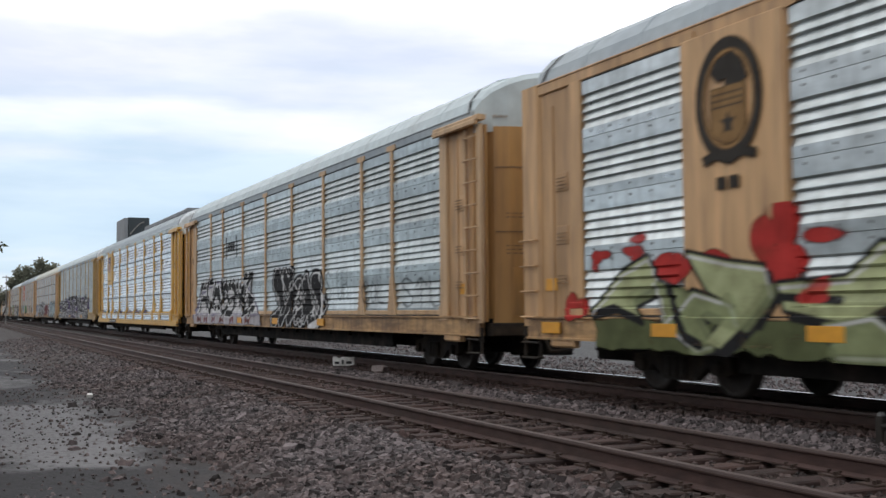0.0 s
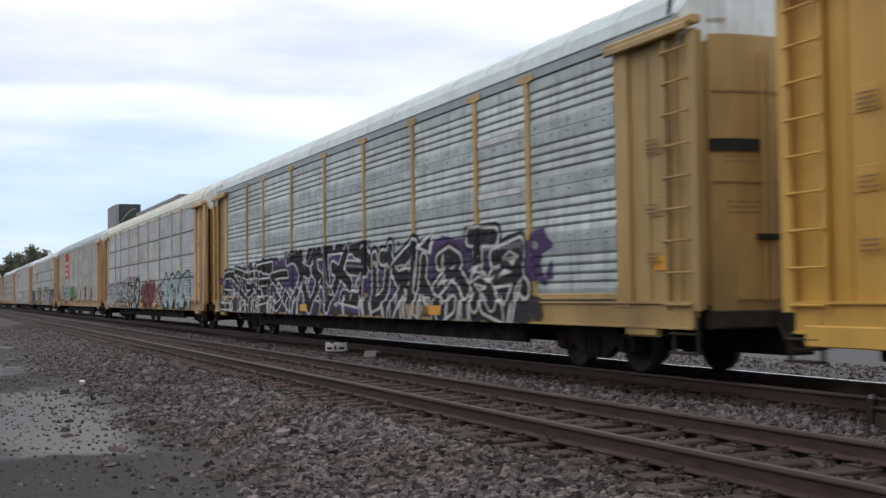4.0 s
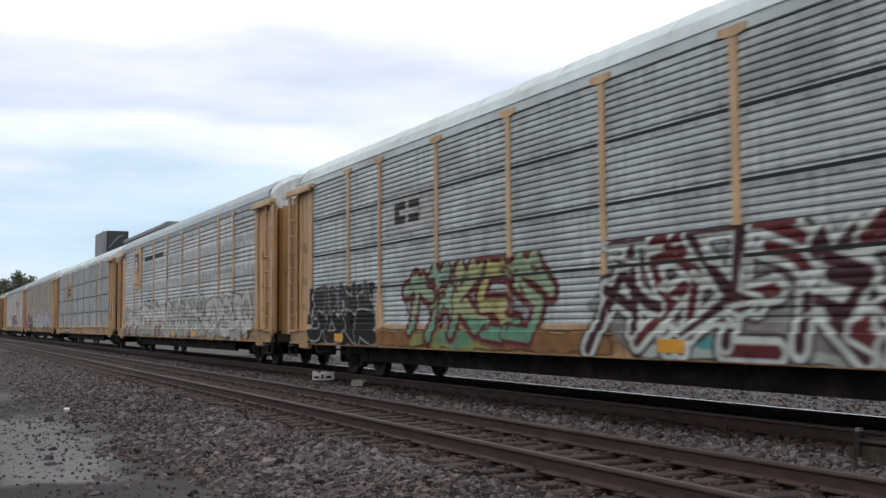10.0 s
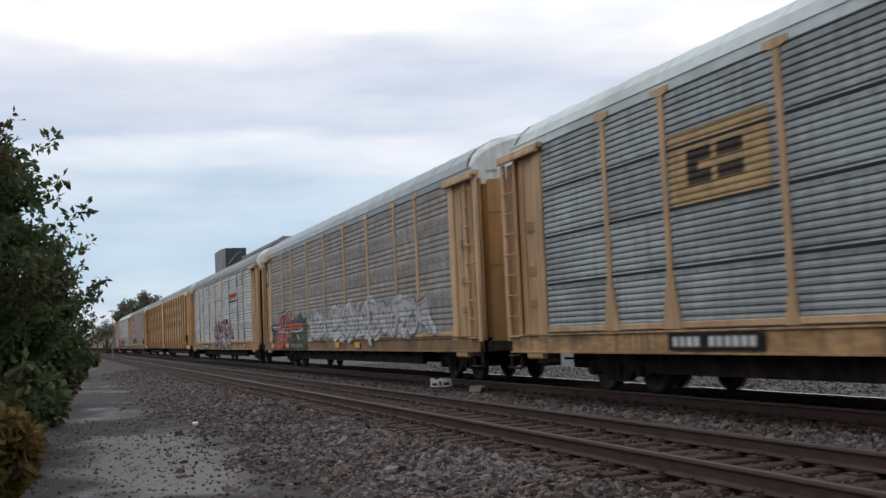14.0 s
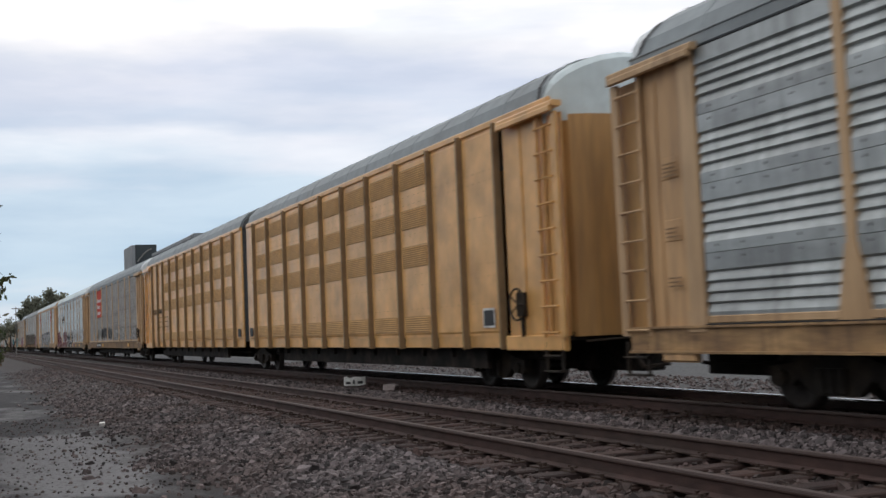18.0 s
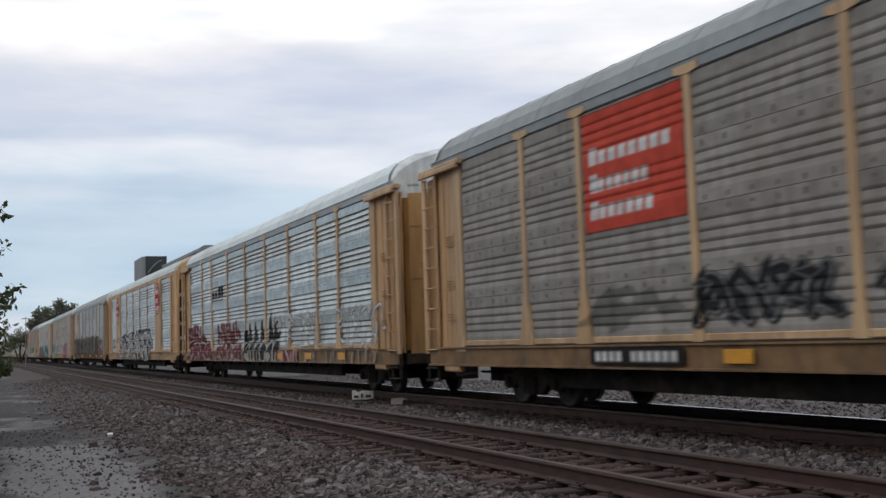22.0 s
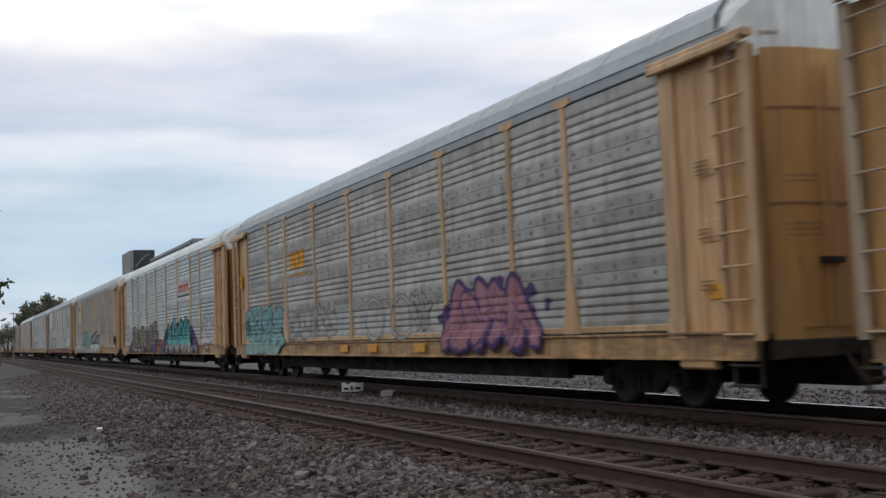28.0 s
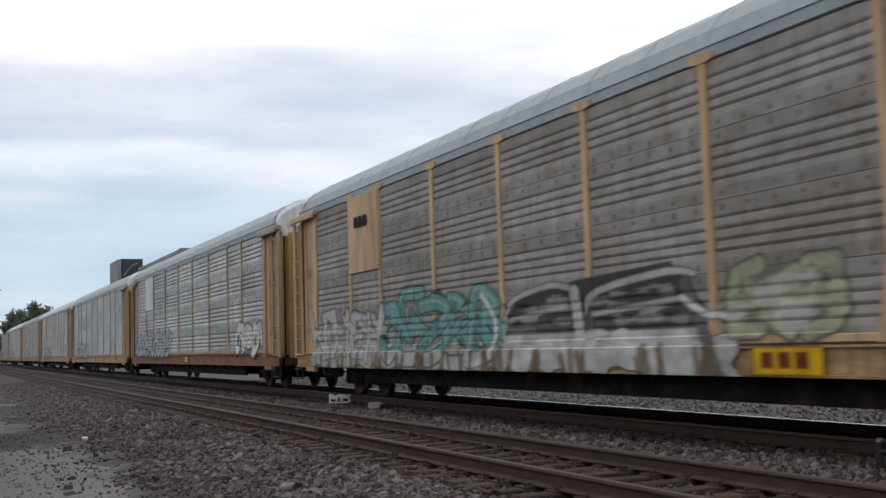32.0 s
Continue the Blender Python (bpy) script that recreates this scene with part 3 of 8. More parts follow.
def ribs(kind):
    """The panel's section: (depth, z) from bottom to top. Four rows of pressed ridges between flat bolted bands; fine panels are ridged all over."""
    if kind == "fine":
        steps = [(0.9, 0.04)]
        for k in range(8):
            v = 0.84 - 0.103 * k
            steps += [(v + 0.045, 0.046), (v, 0.022), (v - 0.02, 0.046)]
        steps += [(0.0, 0.04)]
    elif kind == "soft":
        steps = [(0.9, 0.045), (0.75, 0.045)]
        for v in (0.645, 0.512, 0.372, 0.224):
            steps += [(v + 0.085, 0.044), (v + 0.03, 0.033), (v + 0.002, 0.025), (v - 0.022, 0.038), (v - 0.04, 0.044)]
        steps += [(0.15, 0.045), (0.0, 0.045)]
    else:
        steps = [(0.9, 0.045)]
        for v in (0.66, 0.528, 0.392, 0.252):
            steps += [(v + 0.098, 0.045), (v - 0.004, 0.004), (v - 0.03, 0.045)]
        steps += [(0.0, 0.045)]
    pts = []
    for row in range(4):
        top = Z_PANEL + 0.012 + 0.9 * (row + 1)
        pts += [(d, top - u) for u, d in (steps if row == 0 else steps[1:])]
    return [(0.045, Z_PANEL)] + [p for p in pts[1:-1] if Z_PANEL + 0.01 < p[1] < Z_TOP - 0.01] + [(0.045, Z_TOP)]


def rib_depth(kind):
    pts = ribs(kind)
    return [p[1] for p in pts], [p[0] for p in pts]


def panel_mesh(kind, width):
    def make():
        pts = ribs(kind)
        s, n = Shape(), len(pts)
        for x in (-width / 2, width / 2):
            s.v += [(x, -d, z) for d, z in pts]
        s.f = [(i, i + 1, n + i + 1, n + i) for i in range(n - 1)]
        m = len(s.v)
        s.v += [(-width / 2, 0.04, Z_PANEL), (width / 2, 0.04, Z_PANEL), (width / 2, 0.04, Z_TOP), (-width / 2, 0.04, Z_TOP)]
        s.f += [(m, m + 1, m + 2, m + 3)]
        return s.mesh("panel")
    return cached(("panel", kind, round(width, 2)), make)


def panel_row(width, row, kind):
    """One of the four sheets that are stacked in a bay."""
    def make():
        lo, hi = Z_PANEL + 0.012 + 0.9 * row, Z_PANEL + 0.012 + 0.9 * (row + 1)
        lo, hi = (Z_PANEL if row == 0 else lo), (Z_TOP if row == 3 else hi)
        pts = [(0.0, lo), (0.045, lo + 0.004)] + [q for q in ribs(kind) if lo + 0.01 < q[1] < hi - 0.01] + [(0.045, hi - 0.004), (0.0, hi)]
        s, n = Shape(), len(pts)
        for x in (-width / 2, width / 2):
            s.v += [(x, -d, z) for d, z in pts]
        s.f = [(i, i + 1, n + i + 1, n + i) for i in range(n - 1)]
        return s.mesh("panel")
    return cached(("row", round(width, 2), row, kind), make)


def lower_panel_mesh(w):
    """A short ribbed strip that covers the side beam."""
    prof = [(0.0, 0.845), (-0.096, 0.845), (-0.096, 0.9), (-0.07, 0.975), (-0.1, 0.99), (-0.1, 1.03), (-0.07, 1.1), (-0.1, 1.115), (-0.1, 1.15), (0.0, 1.15)]
    return Shape().sweep(prof, -w / 2, w / 2).mesh("lower_panel")


def plain_panel(width, z0, z1):
    return cached(("plain", round(width, 2), z0, z1), lambda: Shape().bar(-width / 2, width / 2, -0.03, 0.03, z0, z1, "x", 0.01).mesh("plate"))


def post_mesh(flared, half=0.075):
    def make():
        s = Shape().bar(-half, half, -0.05, 0.03, Z_PANEL - 0.02, Z_TOP, "z", 0.012)
        s.add([(-0.08, -0.058, 4.71), (0.08, -0.058, 4.71), (0.25, -0.058, 4.74), (0.25, -0.058, 4.84), (-0.25, -0.058, 4.84), (-0.25, -0.058, 4.74),
               (-0.08, 0.0, 4.71), (0.08, 0.0, 4.71), (0.25, 0.0, 4.74), (0.25, 0.0, 4.84), (-0.25, 0.0, 4.84), (-0.25, 0.0, 4.74)],
              [(0, 1, 2, 3, 4, 5), (11, 10, 9, 8, 7, 6), (0, 6, 7, 1), (1, 7, 8, 2), (2, 8, 9, 3), (3, 9, 10, 4), (4, 10, 11, 5), (5, 11, 6, 0)])
        w = 0.26 if flared else 0.13
        s.add([(-w, -0.058, 1.08), (w, -0.058, 1.08), (0.085, -0.056, 1.95 if flared else 1.5), (-0.085, -0.056, 1.95 if flared else 1.5),
               (-w, 0.0, 1.08), (w, 0.0, 1.08), (0.085, 0.0, 1.95 if flared else 1.5), (-0.085, 0.0, 1.95 if flared else 1.5)],
              [(0, 1, 2, 3), (7, 6, 5, 4), (0, 4, 5, 1), (1, 5, 6, 2), (2, 6, 7, 3), (3, 7, 4, 0)])
        return s.mesh("post")
    return cached(("post", flared, half), make)


ROOF = ((-SIDE + 0.02, 4.93), (-1.52, 5.16), (-1.3, 5.4), (-0.9, 5.62), (-0.45, 5.73), (0.0, 5.77), (0.45, 5.73), (0.9, 5.62), (1.3, 5.4), (1.52, 5.16), (SIDE - 0.02, 4.93))


def roof_mesh(length):
    """Curved roof sheets with raised seams."""
    def make():
        s = Shape()
        n = len(ROOF)
        count = max(4, round(length / 1.45))
        rings = [(-length / 2, 0.0)]
        for k in range(1, count):
            x = -length / 2 + k * length / count
            rings += [(x - 0.035, 0.0), (x - 0.03, 0.009), (x + 0.03, 0.009), (x + 0.035, 0.0)]
        rings.append((length / 2, 0.0))
        for x, lift in rings:
            s.v += [(x, y * (1 + lift * 0.4), z + lift) for y, z in ROOF]
        for k in range(len(rings) - 1):
            s.f += [(k * n + i, k * n + i + 1, k * n + n + i + 1, k * n + n + i) for i in range(n - 1)]
        s.f += [tuple(range(n)), tuple(range(len(s.v) - n, len(s.v)))]
        return s.mesh("roof")
    return cached(("roof", round(length, 2)), make)


def hood_mesh():
    """The cap that closes the roof over the end doors and follows their rounded plan."""
    def make():
        plan = [(0.0, -1.595), (0.16, -1.575), (0.3, -1.49), (0.43, -1.33), (0.54, -1.06), (0.6, -0.7), (0.62, -0.3)]
        plan += [(x, -y) for x, y in reversed(plan)]
        ys, zs = [q[0] for q in ROOF], [q[1] for q in ROOF]
        s, n = Shape(), len(plan)
        for x, y in plan:
            top = float(np.interp(y, ys, zs))
            s.v += [(-0.02, y, top), (x * 0.8, y * 0.99, top - 0.06 * x), (x, y, top - 0.24 * x), (x, y, 4.52), (0.0, y, 4.52)]
        for i in range(n - 1):
            s.f += [(5 * i + k, 5 * i + k + 1, 5 * i + 6 + k, 5 * i + 5 + k) for k in range(4)]
        return s.mesh("hood")
    return cached("hood", make)


def end_door_mesh():
    """A tall door leaf, rounded round the corner in plan."""
    def make():
        plan = [(0.0, -1.5), (0.22, -1.46), (0.40, -1.32), (0.52, -1.05), (0.58, -0.7), (0.6, -0.02)]
        plan += [(x - 0.04, y) for x, y in reversed(plan)]
        return Shape().sweep(plan, 0.98, 4.62, "z").mesh("end_door")
    return cached("end_door", make)


DOOR_PLAN = [(0.0, -1.5), (0.22, -1.46), (0.40, -1.32), (0.52, -1.05), (0.58, -0.7), (0.6, -0.02)]


def door_line(y0, y1, z0, z1, proud=0.014):
    """A thin raised strip that follows the rounded door from y0 to y1."""
    ys, xs = [q[1] for q in DOOR_PLAN], [q[0] for q in DOOR_PLAN]
    front = [(float(np.interp(y, ys, xs)) + proud, y) for y in np.linspace(y0, y1, 7)]
    return Shape().sweep(front + [(x - proud - 0.006, y) for x, y in reversed(front)], z0, z1, "z").mesh("door_line")


def door_stencil():
    s, rng = Shape(), random.Random(6)
    ys, xs = [q[1] for q in DOOR_PLAN], [q[0] for q in DOOR_PLAN]
    for z in (2.4, 2.33, 2.26, 3.0, 2.93):
        y = -1.12
        for _ in range(4):
            w = rng.uniform(0.05, 0.12)
            a, b = ((float(np.interp(q, ys, xs)) + 0.004, q) for q in (y, y + w))
            s.sweep([a, b, (b[0] - 0.01, b[1]), (a[0] - 0.01, a[1])], z - 0.014, z + 0.014, "z")
            y += w + 0.03
    return s.mesh("stencil")


def ladder_mesh():
    def make():
        s = Shape()
        s.bar(-0.09, 0.09, -0.06, 0.0, 0.98, 4.62, "z", 0.012)
        s.bar(-0.62, -0.56, -0.06, 0.0, 0.98, 4.62, "z", 0.01)
        for k in range(9):
            z = 1.06 + 0.42 * k
            s.tube((-0.6, -0.085, z), (-0.06, -0.085, z), 0.016, 6)
            s.bar(-0.61, -0.57, -0.09, -0.05, z - 0.02, z + 0.02, "y", 0.004)
            s.bar(-0.09, -0.05, -0.09, -0.05, z - 0.02, z + 0.02, "y", 0.004)
        return s.mesh("ladder")
    return cached("ladder", make)


def step_mesh():
    def make():
        s = Shape()
        for x in (-0.5, 0.0):
            s.bar(x - 0.02, x + 0.02, -0.05, 0.0, 0.42, 0.9, "z", 0.006)
        for z in (0.43, 0.68):
            s.bar(-0.52, 0.02, -0.1, 0.02, z - 0.015, z + 0.015, "x", 0.006)
        return s.mesh("step")
    return cached("step", make)


def sill_mesh(length):
    """A channel-shaped side beam."""
    def make():
        z0, z1 = Z_SILL - 0.02, Z_PANEL - 0.015
        prof = [(0.06, z0), (-0.09, z0), (-0.09, z0 + 0.03), (-0.05, z0 + 0.034), (-0.05, z1 - 0.034), (-0.09, z1 - 0.03), (-0.09, z1), (0.06, z1)]
        return Shape().sweep(prof, -length / 2, length / 2).mesh("side_sill")
    return cached(("sill", length), make)


def frame_mesh(length, reach):
    """Floor, centre sill and cross bearers."""
    def make():
        s = Shape().bar(-length / 2, length / 2, -1.5, 1.5, 0.92, 1.06, "x", 0.02)
        s.bar(-length / 2 - 0.2, length / 2 + 0.2, -0.22, 0.22, 0.36, 0.93, "x", 0.02)
        s.bar(-reach, reach, -1.38, -1.28, 0.4, 0.93, "x", 0.01).bar(-reach, reach, 1.28, 1.38, 0.4, 0.93, "x", 0.01)
        k = -reach + 0.5
        while k < reach:
            s.bar(k - 0.06, k + 0.06, -1.45, 1.45, 0.62, 0.93, "y", 0.01)
            k += 1.5
        for x in (-3.2, 2.1):
            s.tube((x, -0.8, 0.62), (x + 1.0, -0.8, 0.62), 0.16, 10)
        s.tube((-length / 2 + 1, -1.0, 0.6), (length / 2 - 1, -1.0, 0.6), 0.025, 6)
        return s.mesh("underframe")
    return cached(("frame", length), make)


def side_frame_mesh():
    """A cast truck side: arched top member, pedestals over the axle ends, spring nest."""
    def make():
        s = Shape()
        outline = [(-1.12, 0.36), (-0.98, 0.30), (-0.72, 0.32), (-0.62, 0.42), (-0.34, 0.22), (0.34, 0.22), (0.62, 0.42), (0.72, 0.32), (0.98, 0.30), (1.12, 0.36),
                   (1.1, 0.56), (0.75, 0.6), (0.4, 0.72), (-0.4, 0.72), (-0.75, 0.6), (-1.1, 0.56)]
        s.sweep([(a, b) for a, b in outline], -0.07, 0.07, "y")
        for x in (-0.16, 0.0, 0.16):
            s.tube((x, -0.1, 0.26), (x, -0.1, 0.55), 0.06, 8)
        for x in (-0.87, 0.87):
            s.tube((x, -0.13, 0.42), (x, 0.05, 0.42), 0.1, 12)
            s.tube((x, -0.145, 0.42), (x, -0.12, 0.42), 0.055, 8)
        return s.mesh("side_frame")
    return cached("side_frame", make)


def wheelset_mesh():
    """Two flanged wheels on an axle."""
    def make():
        s = Shape()
        for side in (-1, 1):
            y = side * GAUGE / 2
            prof = [(0.0, y + side * 0.07), (0.1, y + side * 0.07), (0.12, y + side * 0.03), (0.32, y + side * 0.02), (0.34, y + side * 0.065), (0.42, y + side * 0.06),
                    (0.422, y - side * 0.03), (0.448, y - side * 0.045), (0.446, y - side * 0.07), (0.33, y - side * 0.07), (0.31, y - side * 0.01), (0.1, y - side * 0.06), (0.0, y - side * 0.06)]
            s.lathe(prof, 24)
        s.tube((0, -0.9, 0), (0, 0.9, 0), 0.085, 12)
        return s.mesh("wheelset", True)
    return cached("wheelset", make)


def coupler_mesh():
    def make():
        s = Shape().bar(0.0, 0.55, -0.09, 0.09, 0.72, 0.9, "x", 0.02)
        s.bar(0.5, 0.78, -0.18, 0.14, 0.66, 0.96, "x", 0.05)
        s.tube((0.1, -0.5, 0.8), (0.35, -0.45, 0.45), 0.03, 6).tube((0.35, -0.45, 0.45), (0.7, -0.2, 0.5), 0.03, 6)
        s.tube((0.02, -1.3, 0.9), (0.02, 0.2, 0.95), 0.018, 6)
        return s.mesh("coupler")
    return cached("coupler", make)


ROLLERS = []       # one wheelset of each axle place, whose turning the others share


def add_truck(car, x):
    truck = part("truck", cached("bolster", lambda: Shape().bar(-0.2, 0.2, -1.0, 1.0, 0.36, 0.6, "y", 0.03).bar(-0.35, 0.35, -0.3, 0.3, 0.55, 0.66, "y", 0.03).mesh("bolster")),
                 "grimy_steel", car, "grimy cast-steel truck", pose(x, 0, 0))
    for side in (-1, 1):
        part("side_frame", side_frame_mesh(), "grimy_steel", truck, at=pose(0, side * 1.0, 0, 0, 0, 0 if side < 0 else 180))
    for i, dx in enumerate((-0.87, 0.87)):
        w = part("wheelset", wheelset_mesh(), "wheel_steel", truck, at=pose(dx, 0, 0.422))
        if len(ROLLERS) < 2:
            ROLLERS.append(w)
        else:
            w.rotation_mode = "QUATERNION"
            FOLLOWERS[i].append(w)


FOLLOWERS = ([], [])


def front_of(k):
    """Where car k's leading corner stands, but for the train's run."""
    return 8.571 - (28.5 * k if k < 12 else 28.5 * (k - 1) + 44.008)


def rack_car(label, paint="tan_paint", panels="galvanised", roof="grey_roof", hood="white_hood", kind="rib", trim=None, flush=False, plates=(), rail="grey_roof", door=None, deep=False, sill=None, crown=1.0):
    """An enclosed autorack car. plates: (bay, paint, z0, z1)."""
    if kind == "rib" and panels in ("dull_galvanised", "brown_galvanised", "worn_galvanised", "galvanised"):
        kind = "soft"
    trim = trim or ("pale_tan_paint" if paint == "tan_paint" and not flush else paint)
    door = door or ("ochre_door" if "tan" in paint else paint)
    car = tagged(new("autorack_car"), label, "railcar", "cars of the freight train")
    SECTION[car.name] = kind
    part("underframe", frame_mesh(2 * HALF - 0.5, 8.4), "black_steel", car, "black steel underframe")
    add_truck(car, 10.05), add_truck(car, -10.05)
    for e in (-1, 1):
        part("coupler", coupler_mesh(), "grimy_steel", car, at=pose(e * (HALF - 0.05), 0, 0, 0, 0, 0 if e > 0 else 180))
    for side in (-1, 1):
        turn = pose(0, side * SIDE, 0, 0, 0, 0 if side < 0 else 180)
        part("side_sill", sill_mesh(2 * HALF - 0.4), sill or ("weathered_sill" if paint in ("tan_paint", "pale_tan_paint") else paint), car, at=turn)
        part("seam", cached("seam", lambda: Shape().bar(-STILE, STILE, -0.06, 0.0, 1.1, 1.124, "x", 0.004).mesh("seam")), "slot_dark", car, "dark gap over the sill", turn)
        if deep:
            # the ribbed sides of this car hang down over the frame
            part("skirt", cached("skirt", lambda: Shape().bar(-HALF + 0.4, HALF - 0.4, -0.1, 0.02, 0.6, 0.84, "x", 0.015).mesh("skirt")), paint, car, at=turn)
            for b in range(9):
                w = EDGES[b] - EDGES[b + 1] - 0.06
                part("lower_panel", cached(("lower_panel", round(w, 2)), lambda: lower_panel_mesh(w)), panels, car, at=turn @ pose((EDGES[b] + EDGES[b + 1]) / 2, 0, 0))
            for x in (*POSTS, STILE, -STILE):
                part("post_foot", cached("post_foot", lambda: Shape().sweep([(-0.22, 0.82), (0.22, 0.82), (0.13, 1.3), (-0.13, 1.3)], -0.112, 0.0, "y").mesh("post_foot")), paint, car, at=turn @ pose(x, 0, 0))
        part("eave_rail", cached(("eave", flush), lambda: Shape().bar(-HALF + 0.5, HALF - 0.5, -0.03, 0.06, Z_TOP, Z_EAVE, "x", 0.015).bar(-HALF + 0.5, HALF - 0.5, -0.045, 0.0, Z_EAVE - 0.03, Z_EAVE, "x", 0.006).mesh("eave_rail")), rail, car, at=turn)
        for b in range(9):
            x1, x0 = EDGES[b], EDGES[b + 1]
            w, cx = x1 - x0 - 0.06, (x0 + x1) / 2
            face = turn @ pose(cx, 0.02, 0)
            done = False
            for bay, colour, z0, z1 in plates:
                if bay == b and side < 0:
                    part("emblem_panel", plain_panel(w + 0.05, z0, z1), colour, car, "flat painted panel that carries an emblem", face @ pose(0, -0.06, 0))
                    done = z0 < 1.3 and z1 > 4.6
            if side < 0:
                part("bottom_rail", cached(("bottom_rail", round(w, 2)), lambda: Shape().bar(-w / 2, w / 2, -0.064, 0.0, 1.128, 1.225, "x", 0.01).mesh("bottom_rail")), trim, car, at=face)
            if not done:
                if side > 0:
                    part("panel", panel_mesh(kind, w), panels, car, at=face)
                    continue
                rows = [part("panel", panel_row(w, row, kind), panels, car, at=face) for row in range(4)]
                p = rows[0]
                rusty = panels in ("dull_galvanised", "brown_galvanised", "worn_galvanised")
                tagged(part("bolts", cached(("bolts", round(w, 2), rusty), lambda: bolt_mesh(w, rusty)), "rust_mark" if rusty else "bolt_steel", p, "rows of rust-stained bolt heads" if rusty else "rows of small bolt heads"), kind="stuff")
                if kind in ("slot", "fine") and side < 0:
                    for row in (1, 2, 3):
                        part("slot", cached(("slots", round(w, 2)), lambda: slot_mesh(w)), "slot_dark", p, "dark gap between panel rows", pose(0, 0, Z_PANEL + 0.012 + 0.9 * row))
                if side < 0:
                    part("top_gap", cached(("gap", round(w, 2)), lambda: Shape().bar(-w / 2, w / 2, -0.05, 0.0, 4.715, 4.738, "x", 0.004).mesh("top_gap")), "slot_dark", p, "dark gap under the eave")
        for x in POSTS:
            part("post", post_mesh(abs(x) > 6 and not flush, 0.05 if flush else 0.075), trim, car, at=turn @ pose(x, 0, 0))
        for e in (-1, 1):
            fx = pose(e * (STILE + 0.0), 0, 0)
            part("stile", cached("stile", lambda: Shape().bar(-0.17, 0.17, -0.05, 0.05, 1.08, 4.76, "z", 0.02).bar(-0.2, 0.2, -0.065, 0.0, 1.02, 1.3, "z", 0.02).mesh("stile")), trim, car, at=turn @ fx)
            part("end_panel", cached(("end_panel", flush), lambda: end_panel_mesh(flush)), paint, car, at=turn @ pose(e * 12.45, 0.03, 0))
            mirrored = e < 0
            if flush:
                part("corner_post", cached("corner_post", lambda: Shape().bar(-0.3, 0.28, -0.05, 0.1, 0.95, 4.93, "z", 0.05).mesh("corner_post")), paint, car, at=turn @ pose(e * 13.2, 0, 0))
                for k in range(4):
                    part("grab_iron", cached("grab", lambda: Shape().tube((-0.28, -0.1, 0), (0.22, -0.1, 0), 0.016, 6).tube((-0.28, -0.1, 0), (-0.28, 0.0, 0), 0.016, 6).tube((0.22, -0.1, 0), (0.22, 0.0, 0), 0.016, 6).mesh("grab_iron")),
                         paint, car, at=turn @ pose(e * 13.2, 0, 1.1 + 0.42 * k))
            else:
                part("corner_sheet", cached("corner_sheet", lambda: Shape().bar(-0.26, 0.24, 0.05, 0.1, 1.0, 4.62, "z", 0.01).mesh("corner_sheet")), door, car, at=turn @ pose(e * 13.2, 0, 0))
                if mirrored:
                    # a black bar added where shadow falls between ladder and panel
                    part("corner_gap", cached("corner_gap", lambda: Shape().bar(-0.03, 0.03, -0.03, 0.08, 1.05, 4.6, "z", 0.008).mesh("corner_gap")), "slot_dark", car, "dark bar in place of the shadow beside the ladder", turn @ pose(e * 12.86, 0, 0))
                part("ladder", ladder_mirror() if mirrored else ladder_mesh(), trim, car, at=turn @ pose(e * 13.42, -0.02, 0))
                part("top_bracket", cached("bracket", lambda: bracket_mesh()), trim, car, at=turn @ pose(e * 12.5, 0, 0))
            part("step", step_mesh(), "grimy_steel", car, at=turn @ pose(e * 13.2 + (0.25 if e < 0 else 0.2), 0, 0))
            if side < 0:
                tagged(part("stencil", cached("stencil", stencil_mesh), "stencil_ink", car, "small dark stencilled lines", turn @ pose(e * 12.35, -0.02, 0)), kind="stuff")
            if side < 0 and (e > 0 or flush):
                part("amber_label", cached("amber_label", lambda: Shape().bar(-0.17, 0.17, -0.008, 0.0, -0.1, 0.1, "x", 0.003).mesh("amber_label")), "orange_panel", car, "amber warning label", turn @ pose(e * 12.62, -0.002, 1.62))
            part("truck_gusset", cached("gusset", lambda: Shape().bar(-0.35, 0.35, -0.07, 0.04, 0.62, 0.78, "x", 0.03).mesh("gusset")), paint, car, at=turn @ pose(e * 12.2, 0, 0))
    flat = Matrix.Translation((0, 0, 4.93 * (1 - crown))) @ Matrix.Diagonal((1, 1, crown, 1))     # lower roofs on some cars
    part("roof", roof_mesh(2 * HALF - 1.3 if not flush else 2 * HALF - 0.9), roof, car, at=flat)
    for e in (-1, 1):
        end = flat @ pose(e * (HALF - 0.66), 0, 0, 0, 0, 0 if e > 0 else 180)
        part("hood", hood_mesh(), paint if flush else hood, car, "painted end wall under the roof" if flush else "pale rounded roof cap", end)
        part("hood_rim", cached("rim", rim_mesh), "dark_ink", car, at=end)
        if not flush and e > 0:
            tagged(part("stencil", cached("hood_stencil", hood_stencil), "stencil_ink", car, "small faint stencilled line", end), kind="stuff")
        leaf = part("end_door", end_door_mesh(), door, car, "", pose(e * (HALF - 0.62), 0, 0, 0, 0, 0 if e > 0 else 180))
        part("end_door", cached("door_mirror", lambda: mirrored_mesh(end_door_mesh())), door, car, "", pose(e * (HALF - 0.62), 0, 0, 0, 0, 0 if e > 0 else 180))
        for y in (-0.5, -0.62):
            part("door_rod", cached(("rod", y), lambda: Shape().tube((0.63, y, 1.1), (0.63, y, 4.4), 0.02).mesh("door_rod")), door, leaf)
